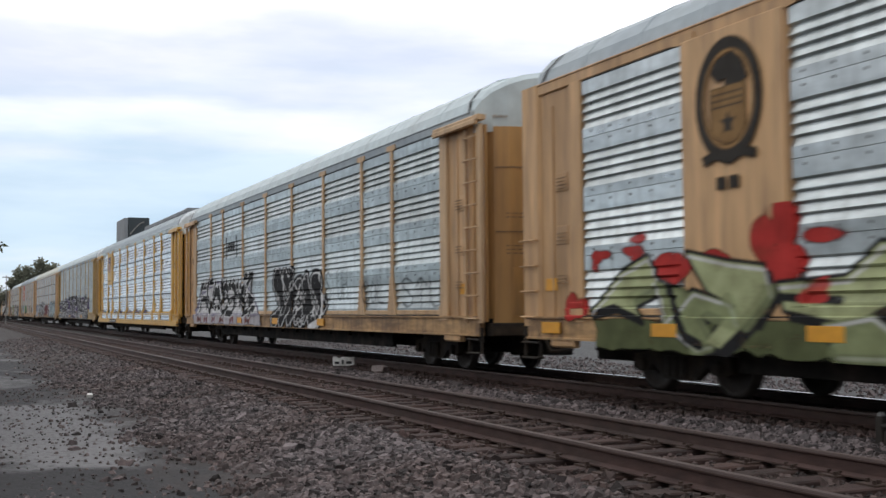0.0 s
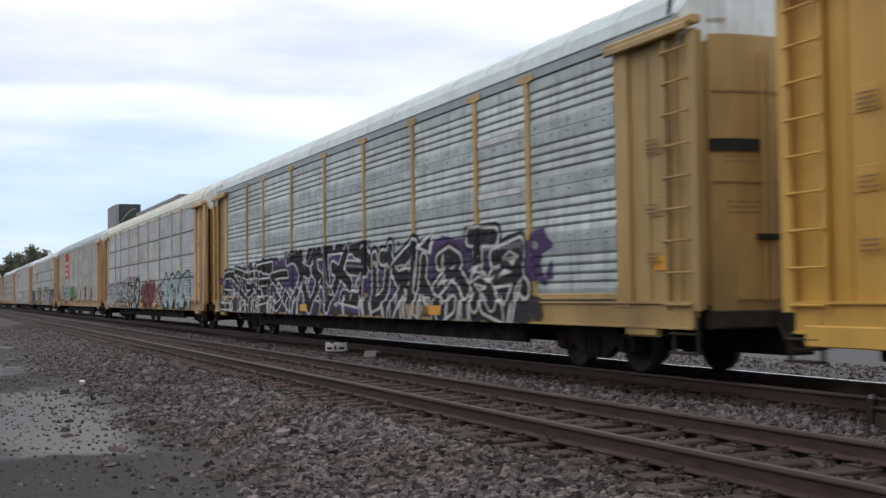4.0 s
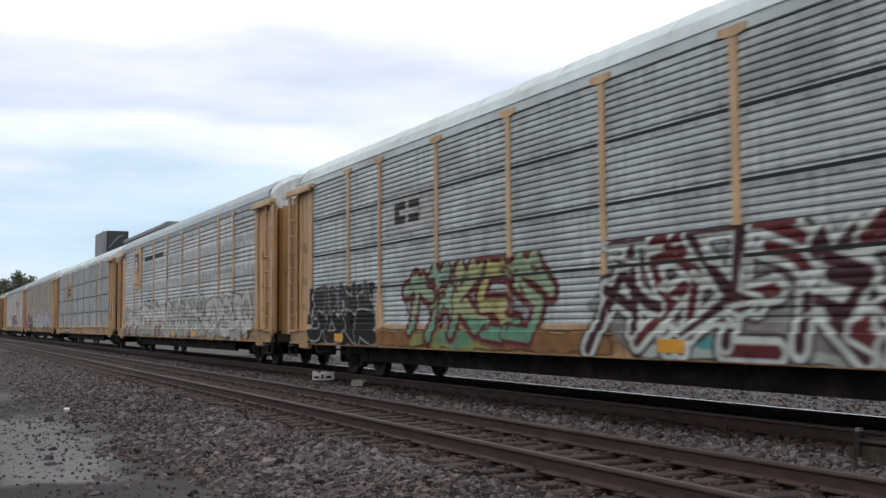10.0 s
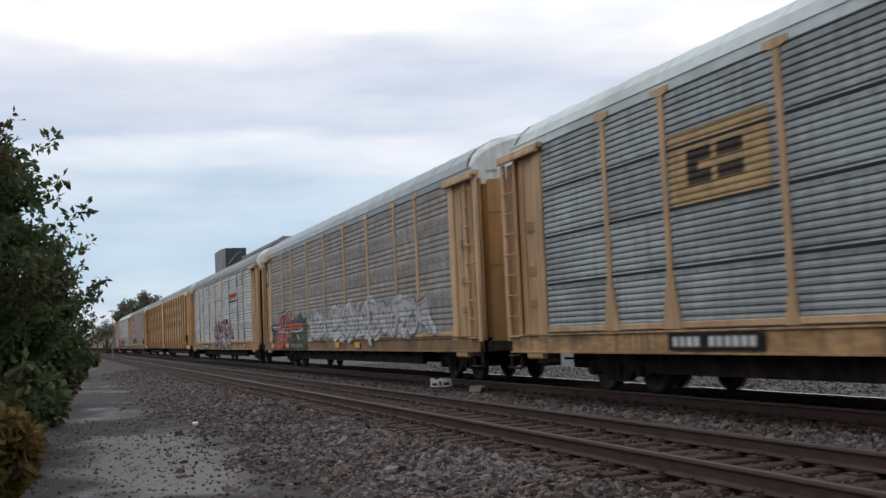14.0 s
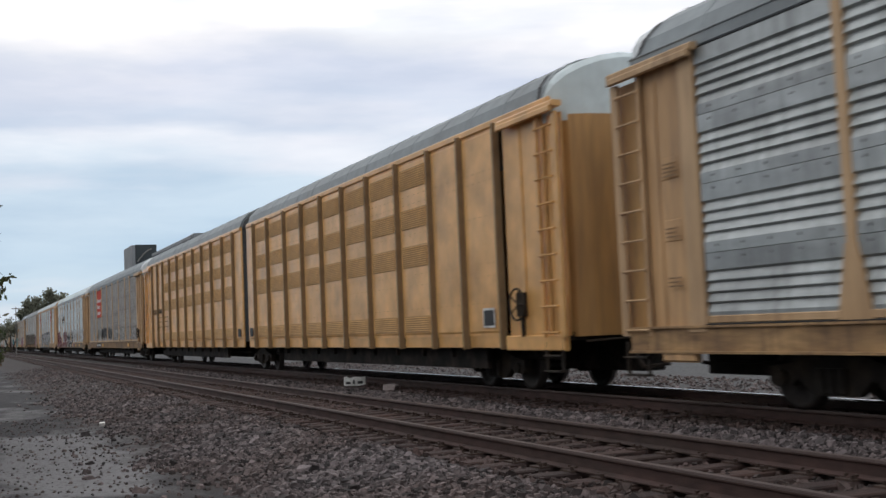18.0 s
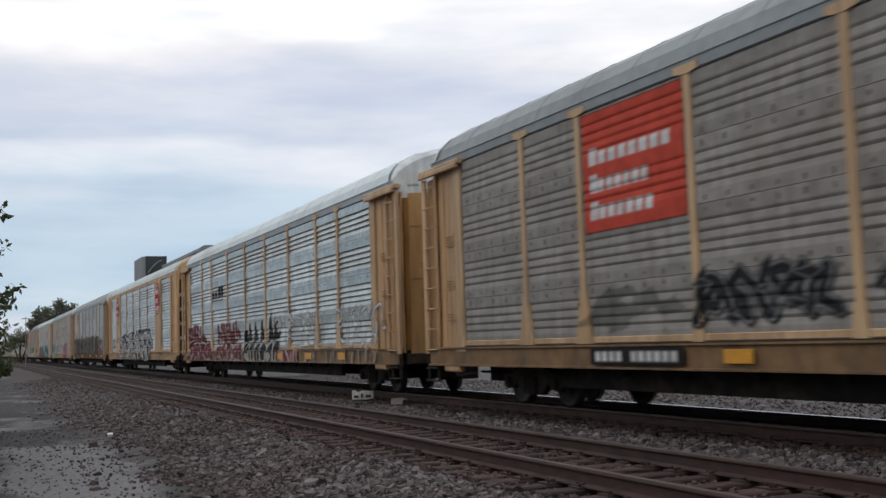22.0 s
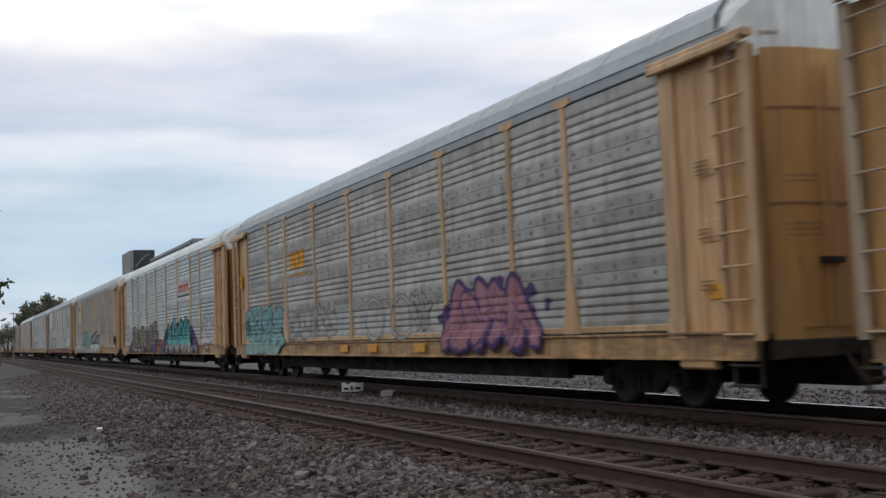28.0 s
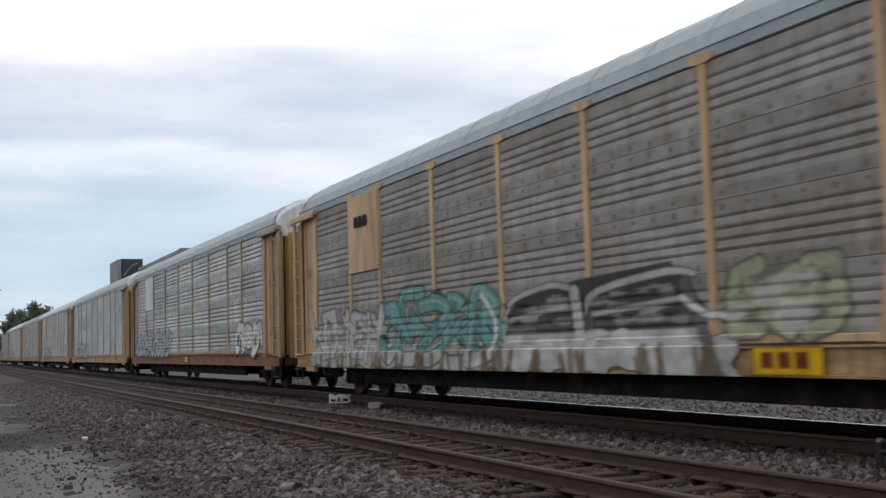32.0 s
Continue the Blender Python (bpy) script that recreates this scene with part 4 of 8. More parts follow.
        # the shadow line at the door's edge, made as a black strip
        part("door_seal", cached("door_seal", lambda: door_line(-1.47, -1.41, 1.0, 4.5, 0.01)), "slot_dark", leaf, "black strip for the shadow line down the door's edge")
        for z, a, b in ((3.86, -1.3, -0.1), (2.66, -1.3, -0.1)):
            part("door_seam", cached(("door_seam", z), lambda: door_line(a, b, z - 0.014, z + 0.014)), "stencil_ink", leaf, "dark horizontal seam")
        part("door_hatch", cached("door_hatch", lambda: door_line(-1.02, -0.3, 1.12, 2.0)), door, leaf, "raised rectangular hatch")
        tagged(part("stencil", cached("door_stencil", door_stencil), "stencil_ink", leaf, "small dark stencilled lines"), kind="stuff")
        part("latch_bar", cached("latch_bar", lambda: Shape().bar(0.6, 0.68, -0.75, -0.4, 1.9, 1.98, "y", 0.01).mesh("latch_bar")), "grimy_steel", leaf)
        part("end_sill", cached("end_sill", lambda: Shape().bar(-0.1, 0.1, -1.5, 1.5, 0.74, 0.98, "y", 0.02).mesh("end_sill")), "grimy_steel", car, at=pose(e * (HALF - 0.1), 0, 0))
    return car


def mirrored_mesh(me):
    m = me.copy()
    m.transform(Matrix.Diagonal((1, -1, 1, 1)))
    m.flip_normals()
    return m


def ladder_mirror():
    def make():
        m = ladder_mesh().copy()
        m.transform(Matrix.Diagonal((-1, 1, 1, 1)))
        m.flip_normals()
        return m
    return cached("ladder_mirror", make)


def slot_mesh(w):
    return Shape().bar(-w / 2 + 0.04, w / 2 - 0.04, -0.055, 0.0, -0.024, 0.024, "x", 0.004).mesh("slot")


def bolt_mesh(w, rusty=False):
    """Bolt heads along the seams between the rows; the rusty ones have bled downwards."""
    s, rng = Shape(), random.Random(round(w * 100))
    n = max(3, round(w / 0.5))
    for row in (1, 2, 3):
        z = Z_PANEL + 0.012 + 0.9 * row
        for i in range(n):
            x = -w / 2 + w * (i + 0.5) / n
            for dz in (-0.075, 0.09):
                r, drop = (0.015, 0.015) if not rusty else (rng.uniform(0.016, 0.03), rng.uniform(0.02, 0.07))
                s.bar(x - r, x + r, -0.056 if not rusty else -0.049, -0.04, z + dz - drop, z + dz + 0.018, "y", 0.005)
    return s.mesh("bolts")


def stencil_mesh():
    """Faint rows of small data lines that cannot be read."""
    s, rng = Shape(), random.Random(8)
    for z0, rows in ((3.3, 4), (2.42, 3), (1.75, 3)):
        for r in range(rows):
            x = 0.0
            for k in range(3):
                w = rng.uniform(0.03, 0.11)
                s.bar(x, x + w, -0.036, -0.02, z0 - 0.055 * r - 0.011, z0 - 0.055 * r + 0.011, "x", 0.003)
                x += w + 0.03
    return s.mesh("stencil")


def bracket_mesh():
    s = Shape()
    s.bar(-1.0, 1.0, -0.14, 0.05, 4.70, 4.80, "x", 0.02)
    s.bar(-0.95, 0.95, -0.17, -0.1, 4.62, 4.72, "x", 0.015)
    return s.mesh("top_bracket")


def end_panel_mesh(flush):
    """The blank bay beside the ladder, with a door post and small plates."""
    s = Shape().bar(-0.55, 0.55 if not flush else 0.6, -0.02, 0.04, 1.0, 4.72 if not flush else 4.9, "z", 0.02)
    s.bar(-0.12, -0.06, -0.045, 0.0, 1.1, 4.5, "z", 0.01)
    for z in (3.25, 2.4):
        s.bar(-0.02, 0.35, -0.03, 0.0, z - 0.15, z + 0.15, "x", 0.01)
    return s.mesh("end_panel")


def hood_stencil():
    """A short row of small data marks on the cap's corner."""
    s, rng = Shape(), random.Random(4)
    p, q = Vector((0.44, -1.335, 0)), Vector((0.545, -1.075, 0))
    out = Vector((0.9, -0.36, 0)).normalized() * 0.006
    for k in range(5):
        a, b = p.lerp(q, k / 5 + 0.02) + out, p.lerp(q, k / 5 + 0.02 + rng.uniform(0.08, 0.15)) + out
        s.add([(a.x, a.y, 4.78), (b.x, b.y, 4.78), (b.x, b.y, 4.83), (a.x, a.y, 4.83), (a.x + out.x, a.y + out.y, 4.78), (b.x + out.x, b.y + out.y, 4.78), (b.x + out.x, b.y + out.y, 4.83), (a.x + out.x, a.y + out.y, 4.83)],
              [(0, 1, 2, 3), (4, 5, 6, 7), (0, 1, 5, 4), (2, 3, 7, 6), (1, 2, 6, 5), (3, 0, 4, 7)])
    return s.mesh("stencil")


def end_slot(car):
    part("end_slot", cached("end_slot", lambda: Shape().sweep([(0.425, -1.335), (0.545, -1.06), (0.615, -0.67), (0.58, -0.67), (0.5, -1.05), (0.38, -1.33)], 3.07, 3.23, "z").mesh("end_slot")), "slot_dark", car, "dark slot in the end door", pose(HALF - 0.62, 0, 0))


def hand_brake(car, x):
    """A spoked brake wheel on a grimy gear box."""
    box = part("hand_brake", cached("brake_box", lambda: Shape().bar(-0.12, 0.12, -0.1, 0.02, -0.2, 0.2, "z", 0.03).bar(-0.03, 0.03, -0.06, 0.0, -0.55, -0.2, "z", 0.01).mesh("hand_brake")), "grimy_steel", car, "grimy hand brake on the end panel", pose(x, -SIDE - 0.02, 1.55))
    def wheel():
        s = Shape()
        ring = [(0.27 * math.cos(k * math.pi / 10), 0.27 * math.sin(k * math.pi / 10)) for k in range(21)]
        for (x0, z0), (x1, z1) in zip(ring, ring[1:]):
            s.tube((x0, -0.14, z0), (x1, -0.14, z1), 0.018, 6)
        for k in range(5):
            a = k * 2 * math.pi / 5
            s.tube((0, -0.12, 0), (0.27 * math.cos(a), -0.14, 0.27 * math.sin(a)), 0.014, 5)
        return s.mesh("brake_wheel")
    part("brake_wheel", cached("brake_wheel", wheel), "grimy_steel", box)


def rim_mesh():
    s, n = Shape(), len(ROOF)
    for dx, k in ((-0.03, 1.012), (0.05, 1.012)):
        s.v += [(dx - 0.35 * max(0, z - 4.93), y * k, (z - 4.6) * k + 4.6) for y, z in ROOF]
    s.f = [(i, i + 1, n + i + 1, n + i) for i in range(n - 1)]
    return s.mesh("hood_rim")




# ---------------------------------------------------------------- painted marks and graffiti
def paint_material():
    m = bpy.data.materials.new("spray_paint")
    m.use_nodes = True
    nt = m.node_tree
    N, link = nt.nodes.new, nt.links.new
    b, out = nt.nodes["Principled BSDF"], nt.nodes["Material Output"]
    at, n, mul, ramp = N("ShaderNodeAttribute"), N("ShaderNodeTexNoise"), N("ShaderNodeMixRGB"), N("ShaderNodeValToRGB")
    at.attribute_name = "paint"
    tc = N("ShaderNodeTexCoord")
    link(tc.outputs["Object"], n.inputs["Vector"])
    n.inputs["Scale"].default_value, n.inputs["Detail"].default_value = 3.0, 6
    ramp.color_ramp.elements[0].position, ramp.color_ramp.elements[1].position = 0.3, 0.75
    ramp.color_ramp.elements[0].color, ramp.color_ramp.elements[1].color = (0.7, 0.68, 0.66, 1), (1.1, 1.1, 1.1, 1)
    link(n.outputs[0], ramp.inputs[0])
    mul.blend_type = "MULTIPLY"
    mul.inputs[0].default_value = 1
    link(at.outputs["Color"], mul.inputs[1])
    link(ramp.outputs[0], mul.inputs[2])
    link(mul.outputs[0], b.inputs["Base Color"])
    b.inputs["Roughness"].default_value = 0.75
    b.inputs["Specular IOR Level"].default_value = 0.15
    clear, mix = N("ShaderNodeBsdfTransparent"), N("ShaderNodeMixShader")
    link(at.outputs["Alpha"], mix.inputs[0])
    link(clear.outputs[0], mix.inputs[1])
    link(b.outputs[0], mix.inputs[2])
    link(mix.outputs[0], out.inputs[0])
    return m


MAT["spray_paint"] = paint_material()
WHITE, BLACK, SILVER = (0.72, 0.73, 0.74), (0.02, 0.02, 0.022), (0.5, 0.52, 0.54)
RED, MAROON, TEAL, GREEN = (0.5, 0.045, 0.04), (0.13, 0.03, 0.035), (0.10, 0.36, 0.38), (0.06, 0.17, 0.06)
PURPLE, PINK, LIME, AMBER = (0.11, 0.07, 0.2), (0.45, 0.22, 0.33), (0.45, 0.55, 0.26), (0.72, 0.33, 0.02)
GREYP, CREAM, NAVY, LAVENDER = (0.22, 0.23, 0.24), (0.55, 0.45, 0.3), (0.03, 0.045, 0.14), (0.42, 0.4, 0.55)


def surface_depth(x, z, flat, kind="rib"):
    """How far the side stands out from its plane at (x, z)."""
    zs, ds = rib_depth(kind)
    d = np.interp(z, zs, ds) - 0.02
    if flat:
        d = np.full_like(d, flat)
    else:
        for p in POSTS:
            wide = 0.095 + (0.2 * np.clip((1.95 - z) / 0.87, 0, 1) if abs(p) > 6 else 0.06 * np.clip((1.5 - z) / 0.42, 0, 1))
            d = np.where(np.abs(x - p) < wide, 0.058, d)
        d = np.where(np.abs(np.abs(x) - STILE) < 0.2, np.where(z < 1.32, 0.066, 0.052), d)
        d = np.where(np.abs(x) > STILE + 0.2, 0.02, d)
        d = np.where(z < 1.235, 0.05, d)
        d = np.where(z < 1.12, 0.092, d)
    return d + 0.008


GLYPHS = {"A": (((0, 0), (0.45, 1), (1, 0)), ((0.2, 0.4), (0.8, 0.4))), "B": (((0, 0), (0, 1), (0.85, 0.8), (0.3, 0.52), (1, 0.25), (0, 0)),),
          "C": (((1, 0.8), (0.5, 1), (0, 0.5), (0.5, 0), (1, 0.2)),), "D": (((0, 0), (0, 1), (0.8, 0.8), (1, 0.4), (0.6, 0), (0, 0)),),
          "E": (((1, 0.95), (0.1, 1), (0, 0.5), (0.1, 0), (1, 0.05)), ((0, 0.5), (0.8, 0.52))), "H": (((0, 1), (0.05, 0)), ((1, 1), (0.95, 0)), ((0, 0.5), (1, 0.55))),
          "I": (((0.5, 0), (0.5, 1)),), "K": (((0, 0), (0, 1)), ((1, 1), (0.1, 0.5), (1, 0))), "L": (((0.1, 1), (0, 0.1), (1, 0)),),
          "M": (((0, 0), (0.1, 1), (0.5, 0.4), (0.9, 1), (1, 0)),), "N": (((0, 0), (0.05, 1), (0.95, 0), (1, 1)),), "O": (((0.5, 1), (0, 0.5), (0.5, 0), (1, 0.5), (0.5, 1)),),
          "P": (((0, 0), (0, 1), (0.95, 0.85), (0.8, 0.5), (0, 0.45)),), "R": (((0, 0), (0, 1), (0.95, 0.8), (0.7, 0.5), (0.1, 0.5), (1, 0)),),
          "S": (((1, 0.85), (0.4, 1), (0, 0.75), (1, 0.3), (0.6, 0), (0, 0.12)),), "T": (((0, 1), (1, 1)), ((0.5, 1), (0.5, 0))), "U": (((0, 1), (0.05, 0.2), (0.5, 0), (0.95, 0.2), (1, 1)),),
          "V": (((0, 1), (0.5, 0), (1, 1)),), "W": (((0, 1), (0.2, 0), (0.5, 0.7), (0.8, 0), (1, 1)),), "Z": (((0, 1), (1, 0.95), (0, 0.05), (1, 0)),),
          "a": (((0, 0.7), (0.5, 0.98), (1, 0.7)), ((0.5, 0.95), (0.5, 0.0))), "x": (((0, 0), (1, 1)), ((0, 1), (1, 0)))}


def bowed(k):
    """A smooth line through a few knots."""
    out = []
    for q in range(len(k) - 1):
        p0, p1, p2, p3 = k[max(0, q - 1)], k[q], k[q + 1], k[min(len(k) - 1, q + 2)]
        for t in (0.0, 0.33, 0.67):
            out.append(tuple(0.5 * (2 * b + (c - a) * t + (2 * a - 5 * b + 4 * c - d) * t * t + (3 * b - a - 3 * c + d) * t ** 3) for a, b, c, d in zip(p0, p1, p2, p3)))
    return out + [k[-1]]


class Canvas:
    """A sheet of paint on a car's side: layers of shapes, then one mesh that follows the ridges."""

    def __init__(self, x0, x1, z0, z1, cell=0.035, seed=0):
        self.nx, self.nz = max(2, int((x1 - x0) / cell)), max(2, int((z1 - z0) / (0.6 * cell)))
        self.x, self.z = np.meshgrid(np.linspace(x0, x1, self.nx), np.linspace(z0, z1, self.nz), indexing="ij")
        self.rgb, self.a = np.zeros((self.nx, self.nz, 3)), np.zeros((self.nx, self.nz))
        self.soft = cell * 0.8
        self.rng = random.Random(seed)
        g = np.random.default_rng(seed)
        small = g.random((self.nx // 8 + 3, self.nz // 8 + 3))
        fx, fz = np.linspace(0, small.shape[0] - 2.01, self.nx), np.linspace(0, small.shape[1] - 2.01, self.nz)
        i, j = fx.astype(int), fz.astype(int)
        u, v = (fx - i)[:, None], (fz - j)[None, :]
        self.rough = (small[i][:, j] * (1 - u) * (1 - v) + small[i + 1][:, j] * u * (1 - v) + small[i][:, j + 1] * (1 - u) * v + small[i + 1][:, j + 1] * u * v) - 0.5

    def lay(self, dist, colour, opacity=1.0):
        m = np.clip(0.5 - dist / self.soft, 0, 1) * opacity
        self.rgb = self.rgb * (1 - m[..., None]) + np.array(colour) * m[..., None]
        self.a = self.a + (1 - self.a) * m
        return self

    def rect(self, x0, x1, z0, z1, colour, opacity=1.0, ragged=0.0):
        d = np.maximum(np.abs(self.x - (x0 + x1) / 2) - (x1 - x0) / 2, np.abs(self.z - (z0 + z1) / 2) - (z1 - z0) / 2)
        return self.lay(d + ragged * self.rough, colour, opacity)

    def blob(self, cx, cz, rx, rz, colour, opacity=1.0, ragged=0.25):
        d = (np.hypot((self.x - cx) / rx, (self.z - cz) / rz) - 1) * min(rx, rz)
        return self.lay(d + ragged * self.rough, colour, opacity)

    def ring(self, cx, cz, rx, rz, w, colour):
        d = np.abs((np.hypot((self.x - cx) / rx, (self.z - cz) / rz) - 1) * min(rx, rz)) - w
        return self.lay(d, colour)

    def octagon(self, cx, cz, rx, rz, colour):
        u, v = np.abs(self.x - cx) / rx, np.abs(self.z - cz) / rz
        return self.lay((np.maximum(np.maximum(u, v), (u + v) / 1.4) - 1) * min(rx, rz), colour)

    def shield(self, cx, cz, w, h, colour):
        u, v = np.abs(self.x - cx) / w, (self.z - cz) / h
        taper = np.clip(1 - np.clip(-v - 0.35, 0, 1) ** 2 * 1.9, 0.1, 1)
        return self.lay(np.maximum(u / taper - 1, np.abs(v) - 1) * min(w, h), colour)

    def stroke(self, pts, w, colour, opacity=1.0):
        best = np.full(self.x.shape, 9.0)
        for (ax, az), (bx, bz) in zip(pts, pts[1:]):
            lo, hi = min(ax, bx) - w - 0.1, max(ax, bx) + w + 0.1
            i0, i1 = np.searchsorted(self.x[:, 0], (lo, hi))
            if i1 <= i0:
                continue
            x, z = self.x[i0:i1], self.z[i0:i1]
            dx, dz = bx - ax, bz - az
            t = np.clip(((x - ax) * dx + (z - az) * dz) / (dx * dx + dz * dz + 1e-9), 0, 1)
            best[i0:i1] = np.minimum(best[i0:i1], np.hypot(x - ax - t * dx, z - az - t * dz))
        return self.lay(best - w, colour, opacity)

    def bars(self, x0, x1, z0, z1, n, colour, fill=0.72):
        """Writing that cannot be read: blocks of its size."""
        step = (x1 - x0) / n
        for i in range(n):
            self.rect(x0 + i * step, x0 + (i + fill) * step, z0, z1, colour)
        return self

    def tags(self, x0, x1, z0, z1, n, fill, edge, thick=0.13, rim=0.05, shine=None, slant=0.12):
        """Bulging interlocked spray shapes, each a tangle of loops and hooks."""
        rng, step = self.rng, (x1 - x0) / n
        shapes = []
        for i in range(n):
            cx, w, h = x0 + (i + 0.5) * step, step * 0.52, (z1 - z0)
            jit = lambda: rng.uniform(-0.35, 0.35)
            style = rng.randrange(4)
            # a wandering loop, a hooked zigzag, a hump with a tail, or a pointed tangle: no letters
            knots = {0: [(-0.9, 0.15), (-0.5, 0.9), (0.3, 0.95), (0.7, 0.5), (0.0, 0.3), (-0.5, 0.55), (0.2, 0.75), (1.1, 0.05)],
                     1: [(-1.1, 0.7), (-0.4, 1.0), (-0.6, 0.4), (0.1, 0.05), (0.3, 0.6), (0.9, 0.9), (0.7, 0.2), (1.3, 0.0)],
                     2: [(-1.2, 0.05), (-0.7, 0.6), (-0.1, 1.0), (0.5, 0.7), (0.4, 0.2), (-0.2, 0.05), (0.1, 0.5), (1.0, 0.75)],
                     3: [(-0.6, 1.1), (-0.9, 0.35), (-0.1, 0.0), (0.2, 0.55), (-0.3, 0.85), (0.6, 1.0), (0.8, 0.4), (1.2, 0.55)]}[style]
            knots = [(cx + (px + jit() * 0.5) * w * 1.15 + (pz - 0.5) * h * slant, z0 + thick + min(1.05, max(-0.02, pz + jit() * 0.3)) * (h - 2 * thick)) for px, pz in knots]
            if rng.random() < 0.5:
                knots = [(2 * cx - x, z) for x, z in knots]
            path, round_ = [], rng.random() < 0.45
            for q in range(len(knots) - 1):
                p0, p1, p2, p3 = knots[max(0, q - 1)], knots[q], knots[q + 1], knots[min(len(knots) - 1, q + 2)]
                for t in (0.0, 0.33, 0.67) if round_ else (0.0,):
                    path.append(tuple(0.5 * (2 * b + (c - a) * t + (2 * a - 5 * b + 4 * c - d) * t * t + (3 * b - a - 3 * c + d) * t ** 3) for a, b, c, d in zip(p0, p1, p2, p3)))
            shapes.append(path + [knots[-1]])
        thick *= 0.74
        spikes = []
        for s in shapes:
            for (ax, az), (bx, bz) in ((s[1], s[0]), (s[-2], s[-1])):
                d = math.hypot(bx - ax, bz - az) + 1e-6
                ux, uz = (bx - ax) / d, (bz - az) / d
                reach = thick * rng.uniform(1.6, 3.2)
                tip = (bx + ux * reach, min(z1 + 0.08, max(z0 - 0.03, bz + uz * reach)))
                spikes.append([(bx - uz * thick * 1.5, bz + ux * thick * 1.5), tip, (bx + uz * thick * 1.5, bz - ux * thick * 1.5)])
        shadow = tuple(0.35 * c for c in (fill if sum(edge) > sum(fill) else edge))
        for s in shapes:
            self.stroke([(x + rim * 1.6, z - rim * 1.4) for x, z in s], thick + rim * 1.2, shadow, 0.8)
        for s in shapes:
            self.stroke(s, thick + rim * 1.5, edge, 0.85)
        for w in spikes:
            self.poly(w, edge, 1, rim * 0.7)
        order = list(range(len(shapes)))
        rng.shuffle(order)
        for i in order:
            self.stroke(shapes[i], thick + rim * 0.8, edge)
            for w in spikes[2 * i:2 * i + 2]:
                self.poly(w, fill)
            self.stroke(shapes[i], thick, fill)
        tone = tuple(min(0.8, 0.9 * f + 0.1 * e) for f, e in zip(fill, edge))
        for s in shapes:
            for (ax, az), (bx, bz) in zip(s[1:-1:2], s[2::2]):
                self.stroke([(ax + thick * 0.3, az - thick * 0.3), (bx + thick * 0.3, bz - thick * 0.3)], thick * 0.22, tone, 0.8)
        # splinters that cut across the crowd
        for i in range(2 * n):
            cx, cz = rng.uniform(x0, x1), rng.uniform(z0 + thick, z1 - thick)
            a, r = rng.uniform(0, 6.28), rng.uniform(0.2, 0.42) * (z1 - z0)
            w = [(cx + r * math.cos(a), cz + 0.7 * r * math.sin(a)), (cx + 0.25 * r * math.cos(a + 2.0), cz + 0.25 * r * math.sin(a + 2.0)), (cx - 0.8 * r * math.cos(a + 0.4), cz - 0.6 * r * math.sin(a + 0.4)), (cx + 0.25 * r * math.cos(a - 1.7), cz + 0.25 * r * math.sin(a - 1.7))]
            self.poly(w, edge, 0.9, rim * 0.45).poly(w, fill if i % 3 else tone)
        if shine:
            for s in shapes:
                self.stroke([(x - thick * 0.3, z + thick * 0.35) for x, z in s[:max(2, len(s) // 2)]], thick * 0.2, shine, 0.8)
        return self

    def poly(self, pts, colour, opacity=1.0, grow=0.0, soft_corner=0.0):
        """A filled outline; grow widens it."""
        best, inside = np.full(self.x.shape, 9.0), np.zeros(self.x.shape, bool)
        for (ax, az), (bx, bz) in zip(pts, pts[1:] + pts[:1]):
            dx, dz = bx - ax, bz - az
            t = np.clip(((self.x - ax) * dx + (self.z - az) * dz) / (dx * dx + dz * dz + 1e-9), 0, 1)
            best = np.minimum(best, np.hypot(self.x - ax - t * dx, self.z - az - t * dz))
            if abs(dz) > 1e-9:
                inside ^= ((az > self.z) != (bz > self.z)) & (self.x < ax + (self.z - az) * dx / dz)
        return self.lay(np.where(inside, -best, best) - grow, colour, opacity)

    def letters(self, word, x0, x1, z0, z1, fill, edge, thick=0.14, rim=0.05, lean=0.1, halo=None, fills=None, low=None, round_=True, fang=0.0, shine=None, jitter=0.1, fat=1.08, wild=0.14, cuts=4):
        """Swollen hand-drawn characters. halo: (colour, width) behind all; low: (colour, height) repaints their feet; fang: pointed tops."""
        rng, step, h = self.rng, (x1 - x0) / len(word), z1 - z0
        thick *= 0.76
        made = []
        for i, ch in enumerate(word):
            a, w = x0 + i * step + thick * 0.8, max(0.08, step * fat - thick * 1.6)
            top, base = z1 + rng.uniform(-jitter, jitter) * h, z0 + rng.uniform(-0.5, 0.5) * jitter * h
            lines = []
            turned, slip = rng.random() < 0.5, rng.uniform(-0.16, 0.16)
            for line in GLYPHS[ch]:
                k = [(1 - px if turned else px, pz) for px, pz in line]
                k = [(a + (px + slip + rng.uniform(-1, 1) * wild) * w + (pz - 0.5) * h * lean, base + thick + min(1.05, max(-0.05, pz + rng.uniform(-1, 1) * wild)) * (top - base - 2 * thick)) for px, pz in k]
                lines.append(bowed(k) if round_ else k)
            # a loose hook that ties it to its neighbour
            zc = base + h * rng.choice((0.3, 0.5, 0.72))
            lines.append(bowed([(a + w * 0.5, zc + 0.15 * h), (a + w * 0.95, zc + rng.uniform(-0.12, 0.1) * h), (a + w * 1.3, zc - 0.12 * h)]))
            made.append((lines, a, w, top))
        def dist(lines):
            return np.minimum.reduce([self.away(q) for q in lines])
        gaps = [dist(m[0]) for m in made]
        tips = []
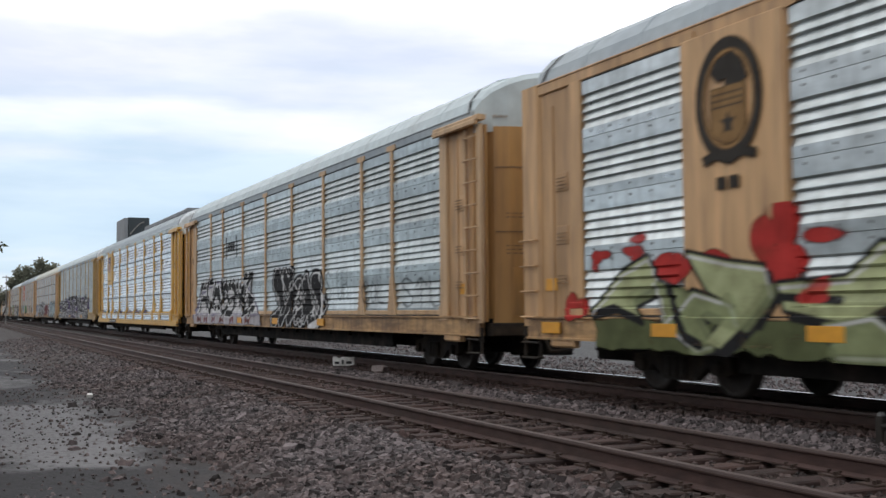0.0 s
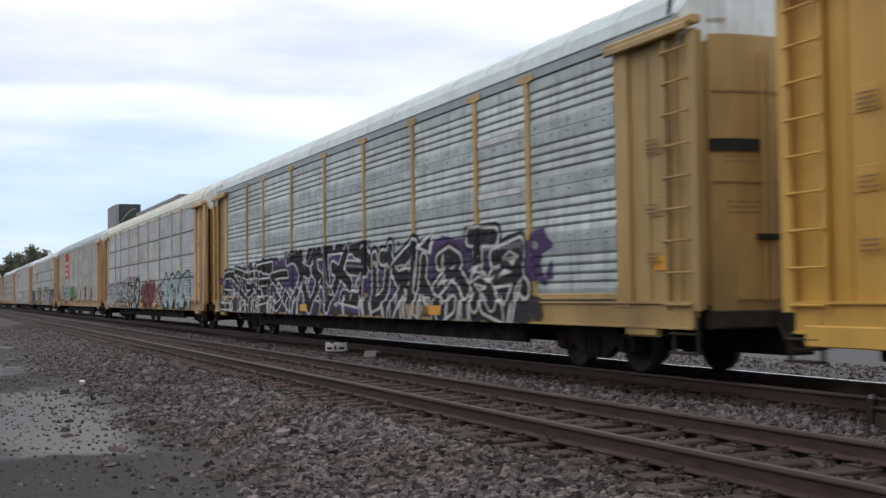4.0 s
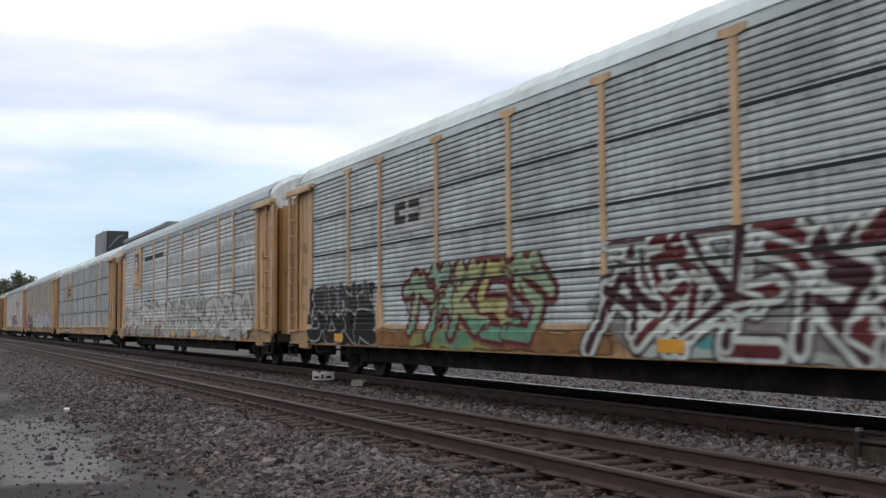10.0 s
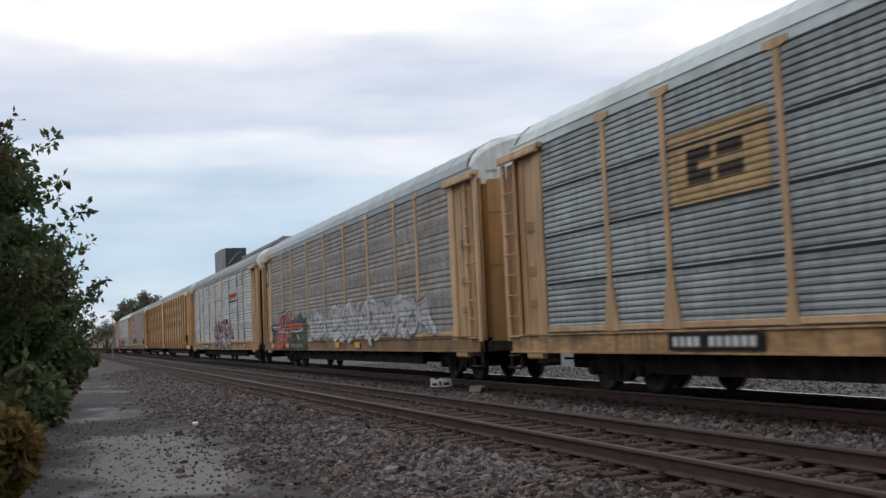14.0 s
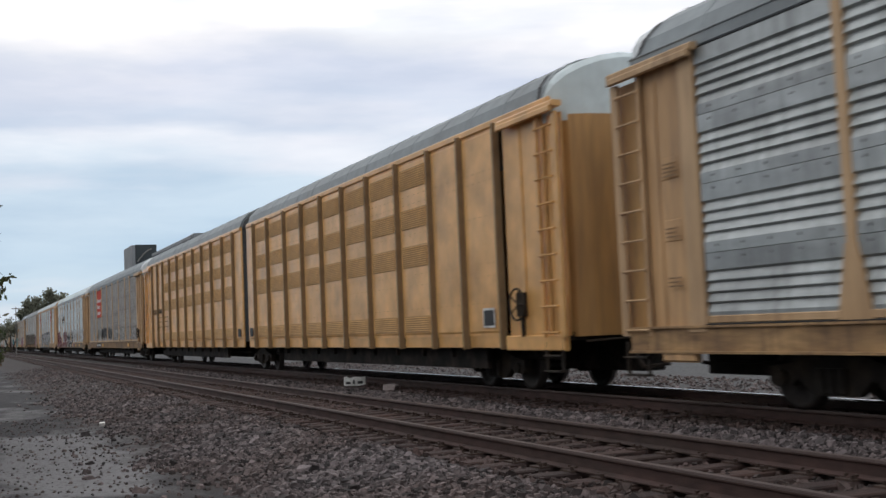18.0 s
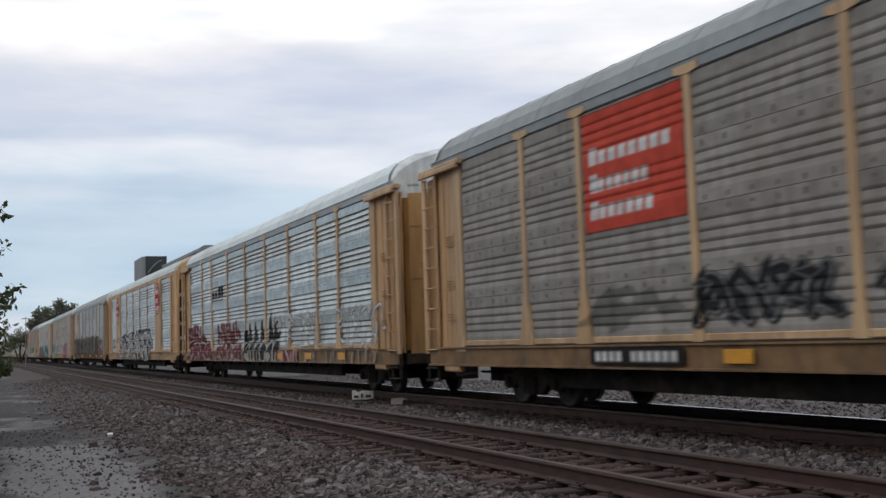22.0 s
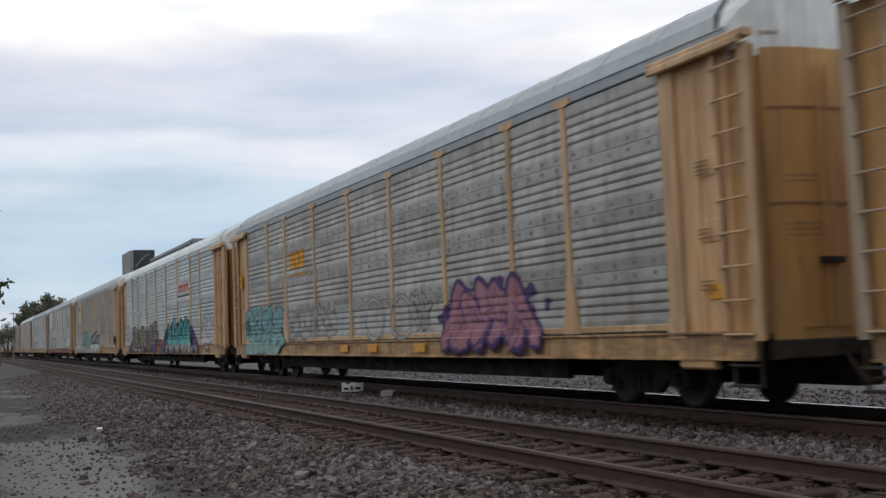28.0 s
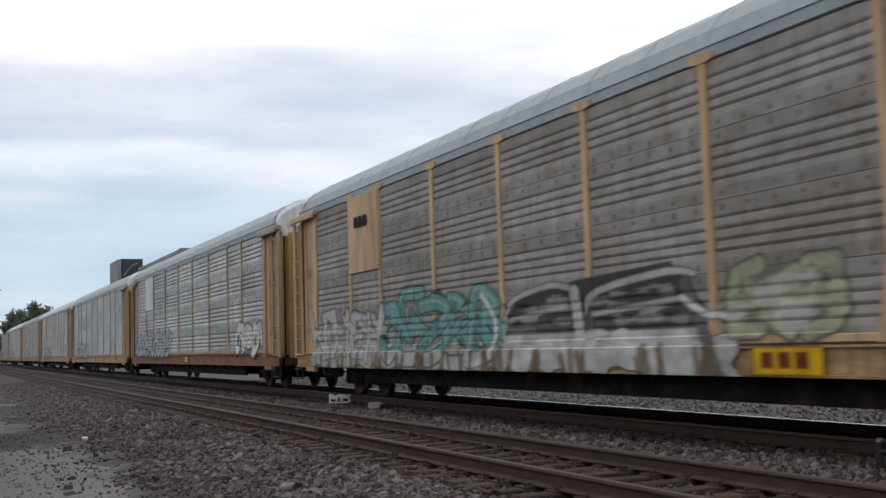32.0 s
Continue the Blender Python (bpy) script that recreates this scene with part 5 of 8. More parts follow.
        for lines, a, w, top in made:
            tips.append([[(a + w * (0.5 + u - 0.28), top - thick * 2.2), (a + w * (0.5 + u) + lean * h * 0.5, top + fang), (a + w * (0.5 + u + 0.28), top - thick * 2.2)] for u in (-0.22, 0.26)] if fang else [])
        if halo:
            for g in gaps:
                self.lay(g - thick - rim - halo[1], halo[0], 0.92)
        for g, t in zip(gaps, tips):
            self.lay(g - thick - rim, edge)
            for q in t:
                self.poly(q, edge, 1, rim)
        order = list(range(len(word)))
        rng.shuffle(order)
        for i in order:
            body = fills[i % len(fills)] if fills else fill
            self.lay(gaps[i] - thick - rim * 0.7, edge)
            for q in tips[i]:
                self.poly(q, body)
            self.lay(gaps[i] - thick, body)
            if low:
                self.lay(np.maximum(gaps[i] - thick, self.z - low[1] - 0.12 * self.rough), low[0])
            if shine:
                for line in made[i][0][:-1]:
                    self.stroke([(x - thick * 0.35, z + thick * 0.35) for x, z in line[:max(2, len(line) // 2)]], thick * 0.16, shine, 0.8)
        # slits and splinters that break the shapes up
        for i in range(cuts * len(word)):
            body = fills[i % len(fills)] if fills else fill
            cx, cz = rng.uniform(x0, x1), rng.uniform(z0 + thick, z1 - thick * 0.5)
            ang, r = rng.uniform(0, 6.28), rng.uniform(0.08, 0.22) * h
            q = [(cx + r * math.cos(ang), cz + 0.8 * r * math.sin(ang)), (cx + 0.3 * r * math.cos(ang + 1.9), cz + 0.3 * r * math.sin(ang + 1.9)), (cx - r * math.cos(ang + 0.3), cz - 0.8 * r * math.sin(ang + 0.3))]
            if i % 2:
                self.poly(q, edge, 0.95)
            else:
                self.poly(q, edge, 0.95, rim * 0.5).poly(q, body, 1, -rim * 0.2)
        return self

    def away(self, pts):
        """The distance from a line through pts."""
        best = np.full(self.x.shape, 9.0)
        for (ax, az), (bx, bz) in zip(pts, pts[1:]):
            i0, i1 = np.searchsorted(self.x[:, 0], (min(ax, bx) - 0.8, max(ax, bx) + 0.8))
            if i1 <= i0:
                continue
            x, z = self.x[i0:i1], self.z[i0:i1]
            dx, dz = bx - ax, bz - az
            t = np.clip(((x - ax) * dx + (z - az) * dz) / (dx * dx + dz * dz + 1e-9), 0, 1)
            best[i0:i1] = np.minimum(best[i0:i1], np.hypot(x - ax - t * dx, z - az - t * dz))
        return best

    def chalk(self, x0, x1, z0, z1, colour, n=30, opacity=0.8):
        """Chalky brush marks: short level dabs with ragged ends."""
        for _ in range(n):
            x, z, w = self.rng.uniform(x0, x1), self.rng.uniform(z0, z1), self.rng.uniform(0.15, 0.5)
            self.rect(max(x0, x - w), min(x1, x + w), z - 0.04, z + 0.04, colour, opacity * self.rng.uniform(0.5, 1), 0.12)
        return self

    def drips(self, x0, x1, z0, z1, n, colour, w=0.05, opacity=0.8):
        for _ in range(n):
            x, top = self.rng.uniform(x0, x1), self.rng.uniform(z0 + (z1 - z0) * 0.5, z1)
            self.stroke([(x, z0), (x + self.rng.uniform(-0.12, 0.12), top)], w * self.rng.uniform(0.6, 1.8), colour, opacity)
        return self

    def done(self, car, name, label, flat=0.0, plates=(), span=None):
        d = surface_depth(self.x, self.z, flat, SECTION.get(car.name, "rib"))
        for p0, p1 in plates:
            d = np.where((self.x > p0) & (self.x < p1) & (self.z > 1.1), 0.078, d)
        keep = np.maximum(np.maximum(self.a[:-1, :-1], self.a[1:, :-1]), np.maximum(self.a[:-1, 1:], self.a[1:, 1:])) > 0.02
        if name != "graffiti":
            for _ in range(4):
                keep[1:] |= keep[:-1].copy()
                keep[:-1] |= keep[1:].copy()
                keep[:, 1:] |= keep[:, :-1].copy()
                keep[:, :-1] |= keep[:, 1:].copy()
        # worn thin here and there, with ragged scratches
        g = np.random.default_rng(self.nx * 7 + self.nz)
        wear = np.clip(1.12 - 0.36 * np.clip(self.rough * 1.6, 0, 1) - 0.16 * g.random(self.a.shape), 0, 1)
        alpha = self.a * (wear if name == "graffiti" else 1)
        if span:
            keep = keep & (self.x[:-1, :-1] >= span[0]) & (self.x[1:, 1:] <= span[1])
        i, j = np.nonzero(keep)
        n = self.nz
        quads = np.stack([i * n + j, (i + 1) * n + j, (i + 1) * n + j + 1, i * n + j + 1], 1)
        used, inv = np.unique(quads, return_inverse=True)
        co = np.stack([self.x, -(SIDE + d), self.z], 2).reshape(-1, 3)[used]
        me = bpy.data.meshes.new(name)
        me.from_pydata(co.tolist(), [], inv.reshape(-1, 4).tolist())
        col = me.color_attributes.new("paint", "FLOAT_COLOR", "POINT")
        col.data.foreach_set("color", np.concatenate([self.rgb, alpha[..., None]], 2).reshape(-1, 4)[used].astype(np.float32).ravel())
        me.materials.append(None)
        return part(name, me, "spray_paint", car, label)


def reporting_plate(car, x0, x1, z0=0.8, z1=1.06, proud=0.0):
    s = Canvas(x0, x1, z0, z1, 0.03)
    s.rect(x0, x1, z0, z1, BLACK)
    w = x1 - x0
    s.bars(x0 + 0.06 * w, x0 + 0.38 * w, z0 + 0.06, z1 - 0.06, 4, WHITE).bars(x0 + 0.46 * w, x0 + 0.95 * w, z0 + 0.06, z1 - 0.06, 6, WHITE)
    s.done(car, "reporting_mark", "black plate with white lettering blocks", proud)


def reflector(car, *xs):
    for x in xs:
        part("reflector", cached("reflector", lambda: Shape().bar(-0.28, 0.28, -0.01, 0.004, -0.09, 0.09, "x", 0.004).mesh("reflector")), "orange_panel", car, "orange reflective strip", pose(x, -SIDE - 0.096, 0.93))


def shield_panel(car, cx=-8.09, worn=False):
    s = Canvas(cx - 0.75, cx + 0.75, 2.9, 4.65, 0.03)
    dark, pale, stripe = ((0.13, 0.12, 0.2), (0.62, 0.5, 0.43), (0.52, 0.28, 0.25)) if worn else ((0.06, 0.09, 0.28), WHITE, (0.5, 0.12, 0.1))
    s.shield(cx, 4.06, 0.42, 0.46, dark).shield(cx, 4.04, 0.36, 0.4, pale)
    for i in range(4):
        s.rect(cx - 0.29 + i * 0.17, cx - 0.22 + i * 0.17, 3.68, 4.12, stripe)
    s.rect(cx - 0.38, cx + 0.38, 4.16, 4.44, dark).bars(cx - 0.26, cx + 0.26, 4.24, 4.36, 5, pale).bars(cx - 0.5, cx + 0.5, 3.06, 3.12, 8, (0.25, 0.15, 0.08))
    s.done(car, "emblem", "striped shield emblem on a flat panel", 0.09)


def red_sign(car):
    s = Canvas(-7.05, -4.32, 2.78, 4.7)
    s.rect(-7.0, -4.36, 2.82, 4.68, (0.6, 0.085, 0.055))
    for z, n, x1 in ((3.86, 8, -4.62), (3.44, 7, -5.2), (3.02, 7, -5.1)):
        s.bars(-6.82, x1, z, z + 0.2, n, WHITE, 0.74).rect(-6.82, -6.6, z, z + 0.27, WHITE)
    s.done(car, "emblem", "red painted sign with three rows of white lettering blocks")


def framed_placard(car, x):
    board = part("placard", cached("placard", lambda: Shape().bar(-0.22, 0.22, -0.012, 0.0, -0.13, 0.13, "x", 0.004).mesh("placard")), "white_paint", car, "white framed placard", pose(x, -SIDE - 0.094, 0.9))
    part("placard_face", cached("placard_face", lambda: Shape().bar(-0.17, 0.17, -0.006, 0.0, -0.09, 0.09, "x", 0.002).mesh("placard_face")), "dark_ink", board, "black placard face", pose(0, -0.012, 0))


FLAT_BAYS = ((-9.07, -7.1), (7.1, 9.07))


def graffiti(car, s, label, plates=()):
    """One part for each painting that stands apart from the next."""
    filled = np.concatenate([[False], (s.a > 0.02).any(axis=1), [False]])
    start = np.nonzero(filled[1:] & ~filled[:-1])[0]
    end = np.nonzero(~filled[1:] & filled[:-1])[0] - 1
    xs = s.x[:, 0]
    for i, j in zip(start, end):
        if j - i > 2:
            s.done(car, "graffiti", label, 0.0, plates, (xs[max(0, i - 1)] - 1e-6, xs[min(len(xs) - 1, j + 1)] + 1e-6))


G7 = ((7, "tan_paint", 2.9, 4.72),)
CARS = {}


def make_cars():
    c = CARS
    # 0: flush-sided car with a round emblem
    c[0] = rack_car("tan flush-sided autorack car with silver panels and lime graffiti", panels="silver_galvanised", roof="grey_roof", flush=True, rail="tan_paint", plates=((7, "tan_paint", 1.12, 4.74), (1, "tan_paint", 1.12, 4.74)))
    s = Canvas(-9.1, -7.2, 2.6, 4.7, 0.03)
    ink, tan = (0.05, 0.045, 0.04), (0.42, 0.25, 0.11)
    s.ring(-8.1, 3.82, 0.56, 0.7, 0.065, ink).ring(-8.1, 3.82, 0.47, 0.6, 0.02, tan)
    s.poly([(-8.42, 4.18), (-8.3, 4.34), (-7.98, 4.4), (-7.82, 4.26), (-7.72, 4.02), (-7.9, 3.98), (-8.02, 4.1), (-8.3, 4.06)], ink).blob(-7.98, 4.0, 0.22, 0.14, ink, 1, 0.08)
    s.shield(-8.1, 3.62, 0.33, 0.36, (0.3, 0.18, 0.08))
    for z in (3.72, 3.8, 3.88):
        s.rect(-8.4, -7.8, z, z + 0.025, ink, 0.8)
    for a in range(5):
        u = math.radians(90 + 72 * a)
        s.poly([(-8.1 + 0.15 * math.cos(u), 3.52 + 0.16 * math.sin(u)), (-8.1 + 0.06 * math.cos(u + 0.9), 3.52 + 0.06 * math.sin(u + 0.9)), (-8.1 + 0.06 * math.cos(u - 0.9), 3.52 + 0.06 * math.sin(u - 0.9))], ink)
    s.blob(-8.1, 3.5, 0.07, 0.09, ink, 1, 0).poly([(-8.62, 3.14), (-8.4, 3.2), (-8.1, 3.1), (-7.8, 3.2), (-7.58, 3.14), (-7.62, 3.02), (-7.85, 3.08), (-8.1, 3.0), (-8.35, 3.08), (-8.58, 3.02)], ink).bars(-8.34, -7.86, 2.7, 2.86, 2, ink)
    s.done(c[0], "emblem", "black round emblem on a tan panel", 0.09)
    s = Canvas(-12.2, -0.5, 0.62, 2.45, 0.03, seed=4)
    s.rect(-11.2, -0.6, 0.66, 1.06, (0.12, 0.14, 0.065), 0.95, 0.12)
    for x, z, rx, rz in ((-11.75, 1.3, 0.3, 0.32), (-11.15, 1.95, 0.22, 0.14), (-10.35, 2.12, 0.36, 0.18), (-9.55, 1.75, 0.62, 0.3), (-9.35, 1.3, 0.3, 0.4), (-8.4, 1.72, 0.5, 0.32), (-7.35, 2.1, 0.3, 0.42), (-7.15, 1.65, 0.5, 0.3),
                         (-6.5, 2.12, 0.34, 0.16), (-5.2, 1.5, 0.3, 0.5), (-4.2, 2.0, 0.4, 0.3), (-2.6, 1.8, 0.5, 0.4)):
        for k in range(3):
            s.blob(x + s.rng.uniform(-0.2, 0.2), z + s.rng.uniform(-0.12, 0.12), rx * s.rng.uniform(0.4, 0.8), rz * s.rng.uniform(0.4, 0.8), RED, 0.95, 0.05)
    pale_lime, moss = (0.43, 0.47, 0.26), (0.27, 0.31, 0.16)
    wedges = ([(-11.35, 1.2), (-10.6, 1.75), (-9.95, 1.95), (-9.75, 1.55), (-10.35, 1.35), (-10.1, 1.12), (-10.8, 1.3)],
              [(-9.85, 1.62), (-9.5, 1.05), (-8.85, 0.72), (-8.55, 0.78), (-9.15, 1.45)],
              [(-9.0, 1.95), (-8.2, 1.8), (-7.55, 1.72), (-7.45, 1.4), (-7.85, 1.05), (-8.35, 0.72), (-8.6, 0.8), (-8.05, 1.25), (-8.6, 1.45)],
              [(-9.6, 1.0), (-8.9, 1.45), (-8.2, 1.3), (-8.05, 1.05), (-8.6, 1.2), (-9.1, 0.95)],
              [(-7.3, 1.5), (-6.3, 1.55), (-5.8, 1.9), (-5.3, 1.85), (-5.6, 1.3), (-6.2, 1.05), (-7.2, 1.2)],
              [(-6.6, 1.05), (-5.9, 1.15), (-5.2, 0.74), (-6.4, 0.72)],
              [(-5.0, 1.9), (-4.0, 1.75), (-4.3, 1.2), (-3.6, 0.72), (-4.9, 0.72), (-4.7, 1.3)],
              [(-3.5, 0.72), (-3.2, 1.9), (-2.1, 2.0), (-2.4, 1.4), (-1.8, 0.72)])
    for w in wedges:
        s.poly([(x + 0.12, z - 0.1) for x, z in w], BLACK, 1, 0.04).poly(w, BLACK, 1, 0.05)
    for i, w in enumerate(wedges):
        s.poly(w, pale_lime if i % 2 == 0 else moss, 1, 0.0)
        s.stroke([(x + 0.03, z - 0.05) for x, z in w[:4]], 0.022, WHITE, 0.85)
        s.lay(np.maximum(s.away(w[2:5]) - 0.12, s.z - 1.5), moss, 0.7)
    s.stroke([(-9.5, 1.5), (-9.05, 0.85), (-8.75, 0.75)], 0.07, BLACK).stroke([(-7.6, 1.0), (-7.3, 1.35), (-6.4, 1.3)], 0.05, BLACK).rect(-6.95, -6.6, 1.3, 1.55, RED, 0.9, 0.2)
    graffiti(c[0], s, "lime green and red graffiti with black outlines", FLAT_BAYS)
    reflector(c[0], -12.5, -9.5, -6.55, -3.5)
    # 1
    c[1] = rack_car("silver ribbed autorack car with tan posts and black graffiti", panels="bright_galvanised", roof="light_grey_roof", hood="light_grey_roof")
    s = Canvas(-6.8, -4.9, 2.95, 3.95, 0.03)
    s.rect(-6.65, -6.5, 3.05, 3.8, BLACK, 0.8).rect(-5.2, -5.05, 3.05, 3.8, BLACK, 0.8).bars(-6.35, -5.35, 3.3, 3.6, 3, BLACK)
    s.done(c[1], "emblem", "black bracketed lettering blocks")
    s = Canvas(-12.4, 12.9, 0.76, 2.5, seed=11)
    s.poly([(-12.0, 1.0), (-11.0, 1.9), (-8.3, 2.35), (-3.4, 2.1), (-1.6, 0.8), (-11.6, 0.78)], LAVENDER, 0.75, 0.0).poly([(-11.4, 1.15), (-10.8, 1.8), (-8.0, 2.2), (-3.6, 2.0), (-2.2, 1.15)], WHITE, 0.85)
    s.rect(-11.7, -1.8, 0.78, 1.1, (0.52, 0.5, 0.52), 0.85, 0.12)
    for x in (-10.8, -9.6, -8.3, -7.0, -5.6, -4.3, -3.3):
        j = [s.rng.uniform(-0.15, 0.15) for _ in range(4)]
        s.poly([(x - 0.35 + j[0], 0.8), (x - 0.3 + j[1], 1.06), (x + 0.1 + j[2], 0.98 + 0.4 * j[0]), (x + 0.35 + j[3], 1.07), (x + 0.3 + j[2], 0.8), (x + j[1], 0.9)], (0.2, 0.05, 0.04), 0.9)
        s.poly([(x - 0.1 + j[3], 0.82), (x + j[0], 1.02), (x + 0.12 + j[3], 0.84)], (0.34, 0.3, 0.42) if j[0] > 0 else (0.06, 0.05, 0.05), 0.85)
    s.letters("HUCSEWD", -10.9, -3.2, 1.15, 2.3, BLACK, WHITE, 0.14, 0.045, 0.25, None, None, None, False, 0.12, None, 0.16, 1.12)
    s.poly([(-3.6, 1.85), (-2.7, 1.6), (-3.5, 1.3)], WHITE, 1, 0.05).poly([(-3.6, 1.85), (-2.7, 1.6), (-3.5, 1.3)], BLACK)
    s.letters("SKROS", -0.55, 4.1, 0.74, 2.3, BLACK, WHITE, 0.24, 0.04, 0.05, (BLACK, 0.1), None, None, True, 0.0, None, 0.1, 1.1)
    s.stroke([(3.2, 0.76), (4.15, 0.95), (4.25, 1.6)], 0.1, WHITE).stroke([(1.75, 1.95), (2.25, 1.55)], 0.035, WHITE).stroke([(2.25, 1.95), (1.75, 1.55)], 0.035, WHITE).stroke(bowed([(1.75, 1.35), (2.0, 1.25), (2.3, 1.38)]), 0.04, WHITE)
    for word, x0, x1, z0, z1 in (("SIUH", 4.5, 6.2, 1.5, 2.2), ("COL", 7.2, 8.6, 1.4, 1.9), ("SaU", 9.6, 11.8, 1.3, 1.9)):
        for i, ch in enumerate(word):
            w = (x1 - x0) / len(word)
            for line in GLYPHS[ch]:
                s.stroke(bowed([(x0 + (i + px * 0.75) * w, z0 + pz * (z1 - z0)) for px, pz in line]), 0.025, BLACK, 0.55)
    graffiti(c[1], s, "black graffiti with white outlines along the lower side")
    reflector(c[1], -4.4, -0.1, 4.2)
    # 2
    c[2] = rack_car("bright yellow autorack car with shiny silver panels", "gold_paint", "shiny_galvanised", "grey_roof", kind="slot", plates=((7, "gold_paint", 2.85, 4.74),), deep=True, rail="pale_roof")
    shield_panel(c[2], worn=True)
    s = Canvas(-12, 6, 1.16, 1.5, seed=5)
    for i in range(26):
        s.blob(-11.8 + i * 0.68 + s.rng.uniform(-0.2, 0.2), 1.24, s.rng.uniform(0.15, 0.45), s.rng.uniform(0.05, 0.12), s.rng.choice(((0.3, 0.08, 0.07), TEAL, NAVY, (0.35, 0.2, 0.26), (0.1, 0.2, 0.1), PURPLE, (0.3, 0.3, 0.31))), 0.6, 0.1)
    graffiti(c[2], s, "remains of coloured graffiti along the bottom panel edge")
    reporting_plate(c[2], -7.8, -5.1, 0.62, 0.82, 0.098)
    # 3
    c[3] = rack_car("pale grey ribbed autorack car with black and purple graffiti", "mustard_paint", "galvanised", "light_grey_roof", sill="mustard_paint")
    s = Canvas(-12.7, 9.8, 0.74, 2.5, seed=21)
    s.blob(-4, 1.7, 8.5, 0.6, PURPLE, 0.85, 0.5).blob(6, 1.75, 4.0, 0.6, PURPLE, 0.85, 0.4).rect(-12.2, 9.5, 0.75, 1.2, (0.06, 0.055, 0.07), 0.95, 0.2)
    s.letters("ETRES", -12.3, -5.0, 0.85, 2.15, BLACK, WHITE, 0.12, 0.045, 0.15, (BLACK, 0.08), None, None, False, 0.0, None, 0.12, 1.15)
    s.letters("COVE", -4.8, 1.5, 0.85, 2.45, BLACK, WHITE, 0.2, 0.05, 0.2, (PURPLE, 0.1), None, None, False, 0.16, (0.3, 0.3, 0.34), 0.12, 1.1)
    s.letters("URISTE", 1.9, 8.7, 0.8, 2.25, (0.03, 0.03, 0.035), WHITE, 0.19, 0.055, 0.15, (BLACK, 0.08), None, None, False, 0.0, None, 0.1, 1.05)
    s.poly([(4.4, 2.2), (5.3, 2.55), (5.1, 2.05)], WHITE, 1, 0.02).poly([(4.55, 2.2), (5.15, 2.42), (5.0, 2.1)], BLACK).rect(3.9, 5.3, 0.82, 1.05, (0.35, 0.2, 0.1), 0.8, 0.1)
    s.drips(-12, 9, 0.76, 1.2, 46, WHITE, 0.04)
    graffiti(c[3], s, "black, white and purple graffiti across the lower side")
    for z in (3.92, 2.97, 2.05):
        s = Canvas(7.2, 8.85, z - 0.1, z + 0.1, 0.03)
        s.rect(7.22, 8.8, z - 0.06, z + 0.06, WHITE).done(c[3], "stripe", "white painted stripe")
    reflector(c[3], -3.0, 5.4)
    # 4
    c[4] = rack_car("grey slotted autorack car with dark red graffiti and cream roof", "tan_paint", "steel_galvanised", "cream_roof", kind="fine", rail="cream_roof")
    s = Canvas(-12.1, 11.0, 0.76, 2.35, seed=31)
    s.rect(-11.85, -8.7, 0.8, 2.05, (0.6, 0.62, 0.66), 0.85, 0.25)
    for i, word in enumerate(("SEC", "UaS")):
        for j, ch in enumerate(word):
            for line in GLYPHS[ch]:
                s.stroke(bowed([(-11.7 + (j + px * 0.8) * 1.0, 1.45 - 0.6 * i + pz * 0.5) for px, pz in line]), 0.035, (0.05, 0.06, 0.14), 0.85)
    s.rect(-8.4, -5.1, 1.14, 2.1, (0.25, 0.26, 0.27), 0.6, 0.3).chalk(-8.4, -5.0, 1.2, 2.1, (0.48, 0.5, 0.52), 46, 0.8)
    s.letters("EHE", -8.4, -5.1, 1.2, 2.1, (0.4, 0.42, 0.44), (0.12, 0.12, 0.13), 0.12, 0.04, 0.1, None, None, None, False)
    s.rect(-5.0, -0.9, 0.78, 2.25, (0.42, 0.43, 0.44), 0.7, 0.35)
    s.letters("DOUKE", -4.95, -0.9, 0.74, 2.4, (0.03, 0.02, 0.022), (0.62, 0.63, 0.64), 0.2, 0.075, 0.0, ((0.3, 0.3, 0.31), 0.06), None, None, True, 0.0, None, 0.08, 1.1)
    s.rect(-6.7, -4.95, 0.8, 1.08, BLACK).bars(-6.6, -6.1, 0.86, 1.02, 3, (0.4, 0.5, 0.52)).bars(-5.95, -5.05, 0.86, 1.02, 6, (0.45, 0.55, 0.57))
    s.tags(-0.3, 3.4, 0.8, 2.05, 4, MAROON, (0.36, 0.2, 0.2), 0.2, 0.04).tags(3.6, 5.0, 0.9, 2.0, 2, MAROON, WHITE, 0.14, 0.05)
    s.tags(5.2, 10.8, 0.78, 2.3, 4, (0.42, 0.5, 0.54), (0.05, 0.09, 0.09), 0.24, 0.07)
    graffiti(c[4], s, "dark red, black and white graffiti on slotted panels")
    reflector(c[4], -4.2, -0.1, 3.3)
    # 5
    c[5] = rack_car("weathered grey autorack car with a red sign and green graffiti", "tan_paint", "dull_galvanised", "grey_roof")
    red_sign(c[5])
    s = Canvas(-12.0, 11.5, 0.76, 2.3, seed=41)
    ghost, soot = (0.4, 0.4, 0.41), (0.07, 0.07, 0.08)
    s.poly([(-12.0, 0.8), (-11.6, 1.75), (-11.1, 0.9)], soot, 0.85).poly([(-9.3, 1.8), (-8.7, 0.78), (-9.5, 0.78)], soot, 0.9)
    s.stroke(bowed([(-11.75, 1.2), (-11.55, 1.95), (-11.0, 2.02), (-10.6, 1.92), (-10.2, 2.05), (-9.8, 1.98), (-9.3, 1.9), (-9.25, 1.2)]), 0.05, ghost)
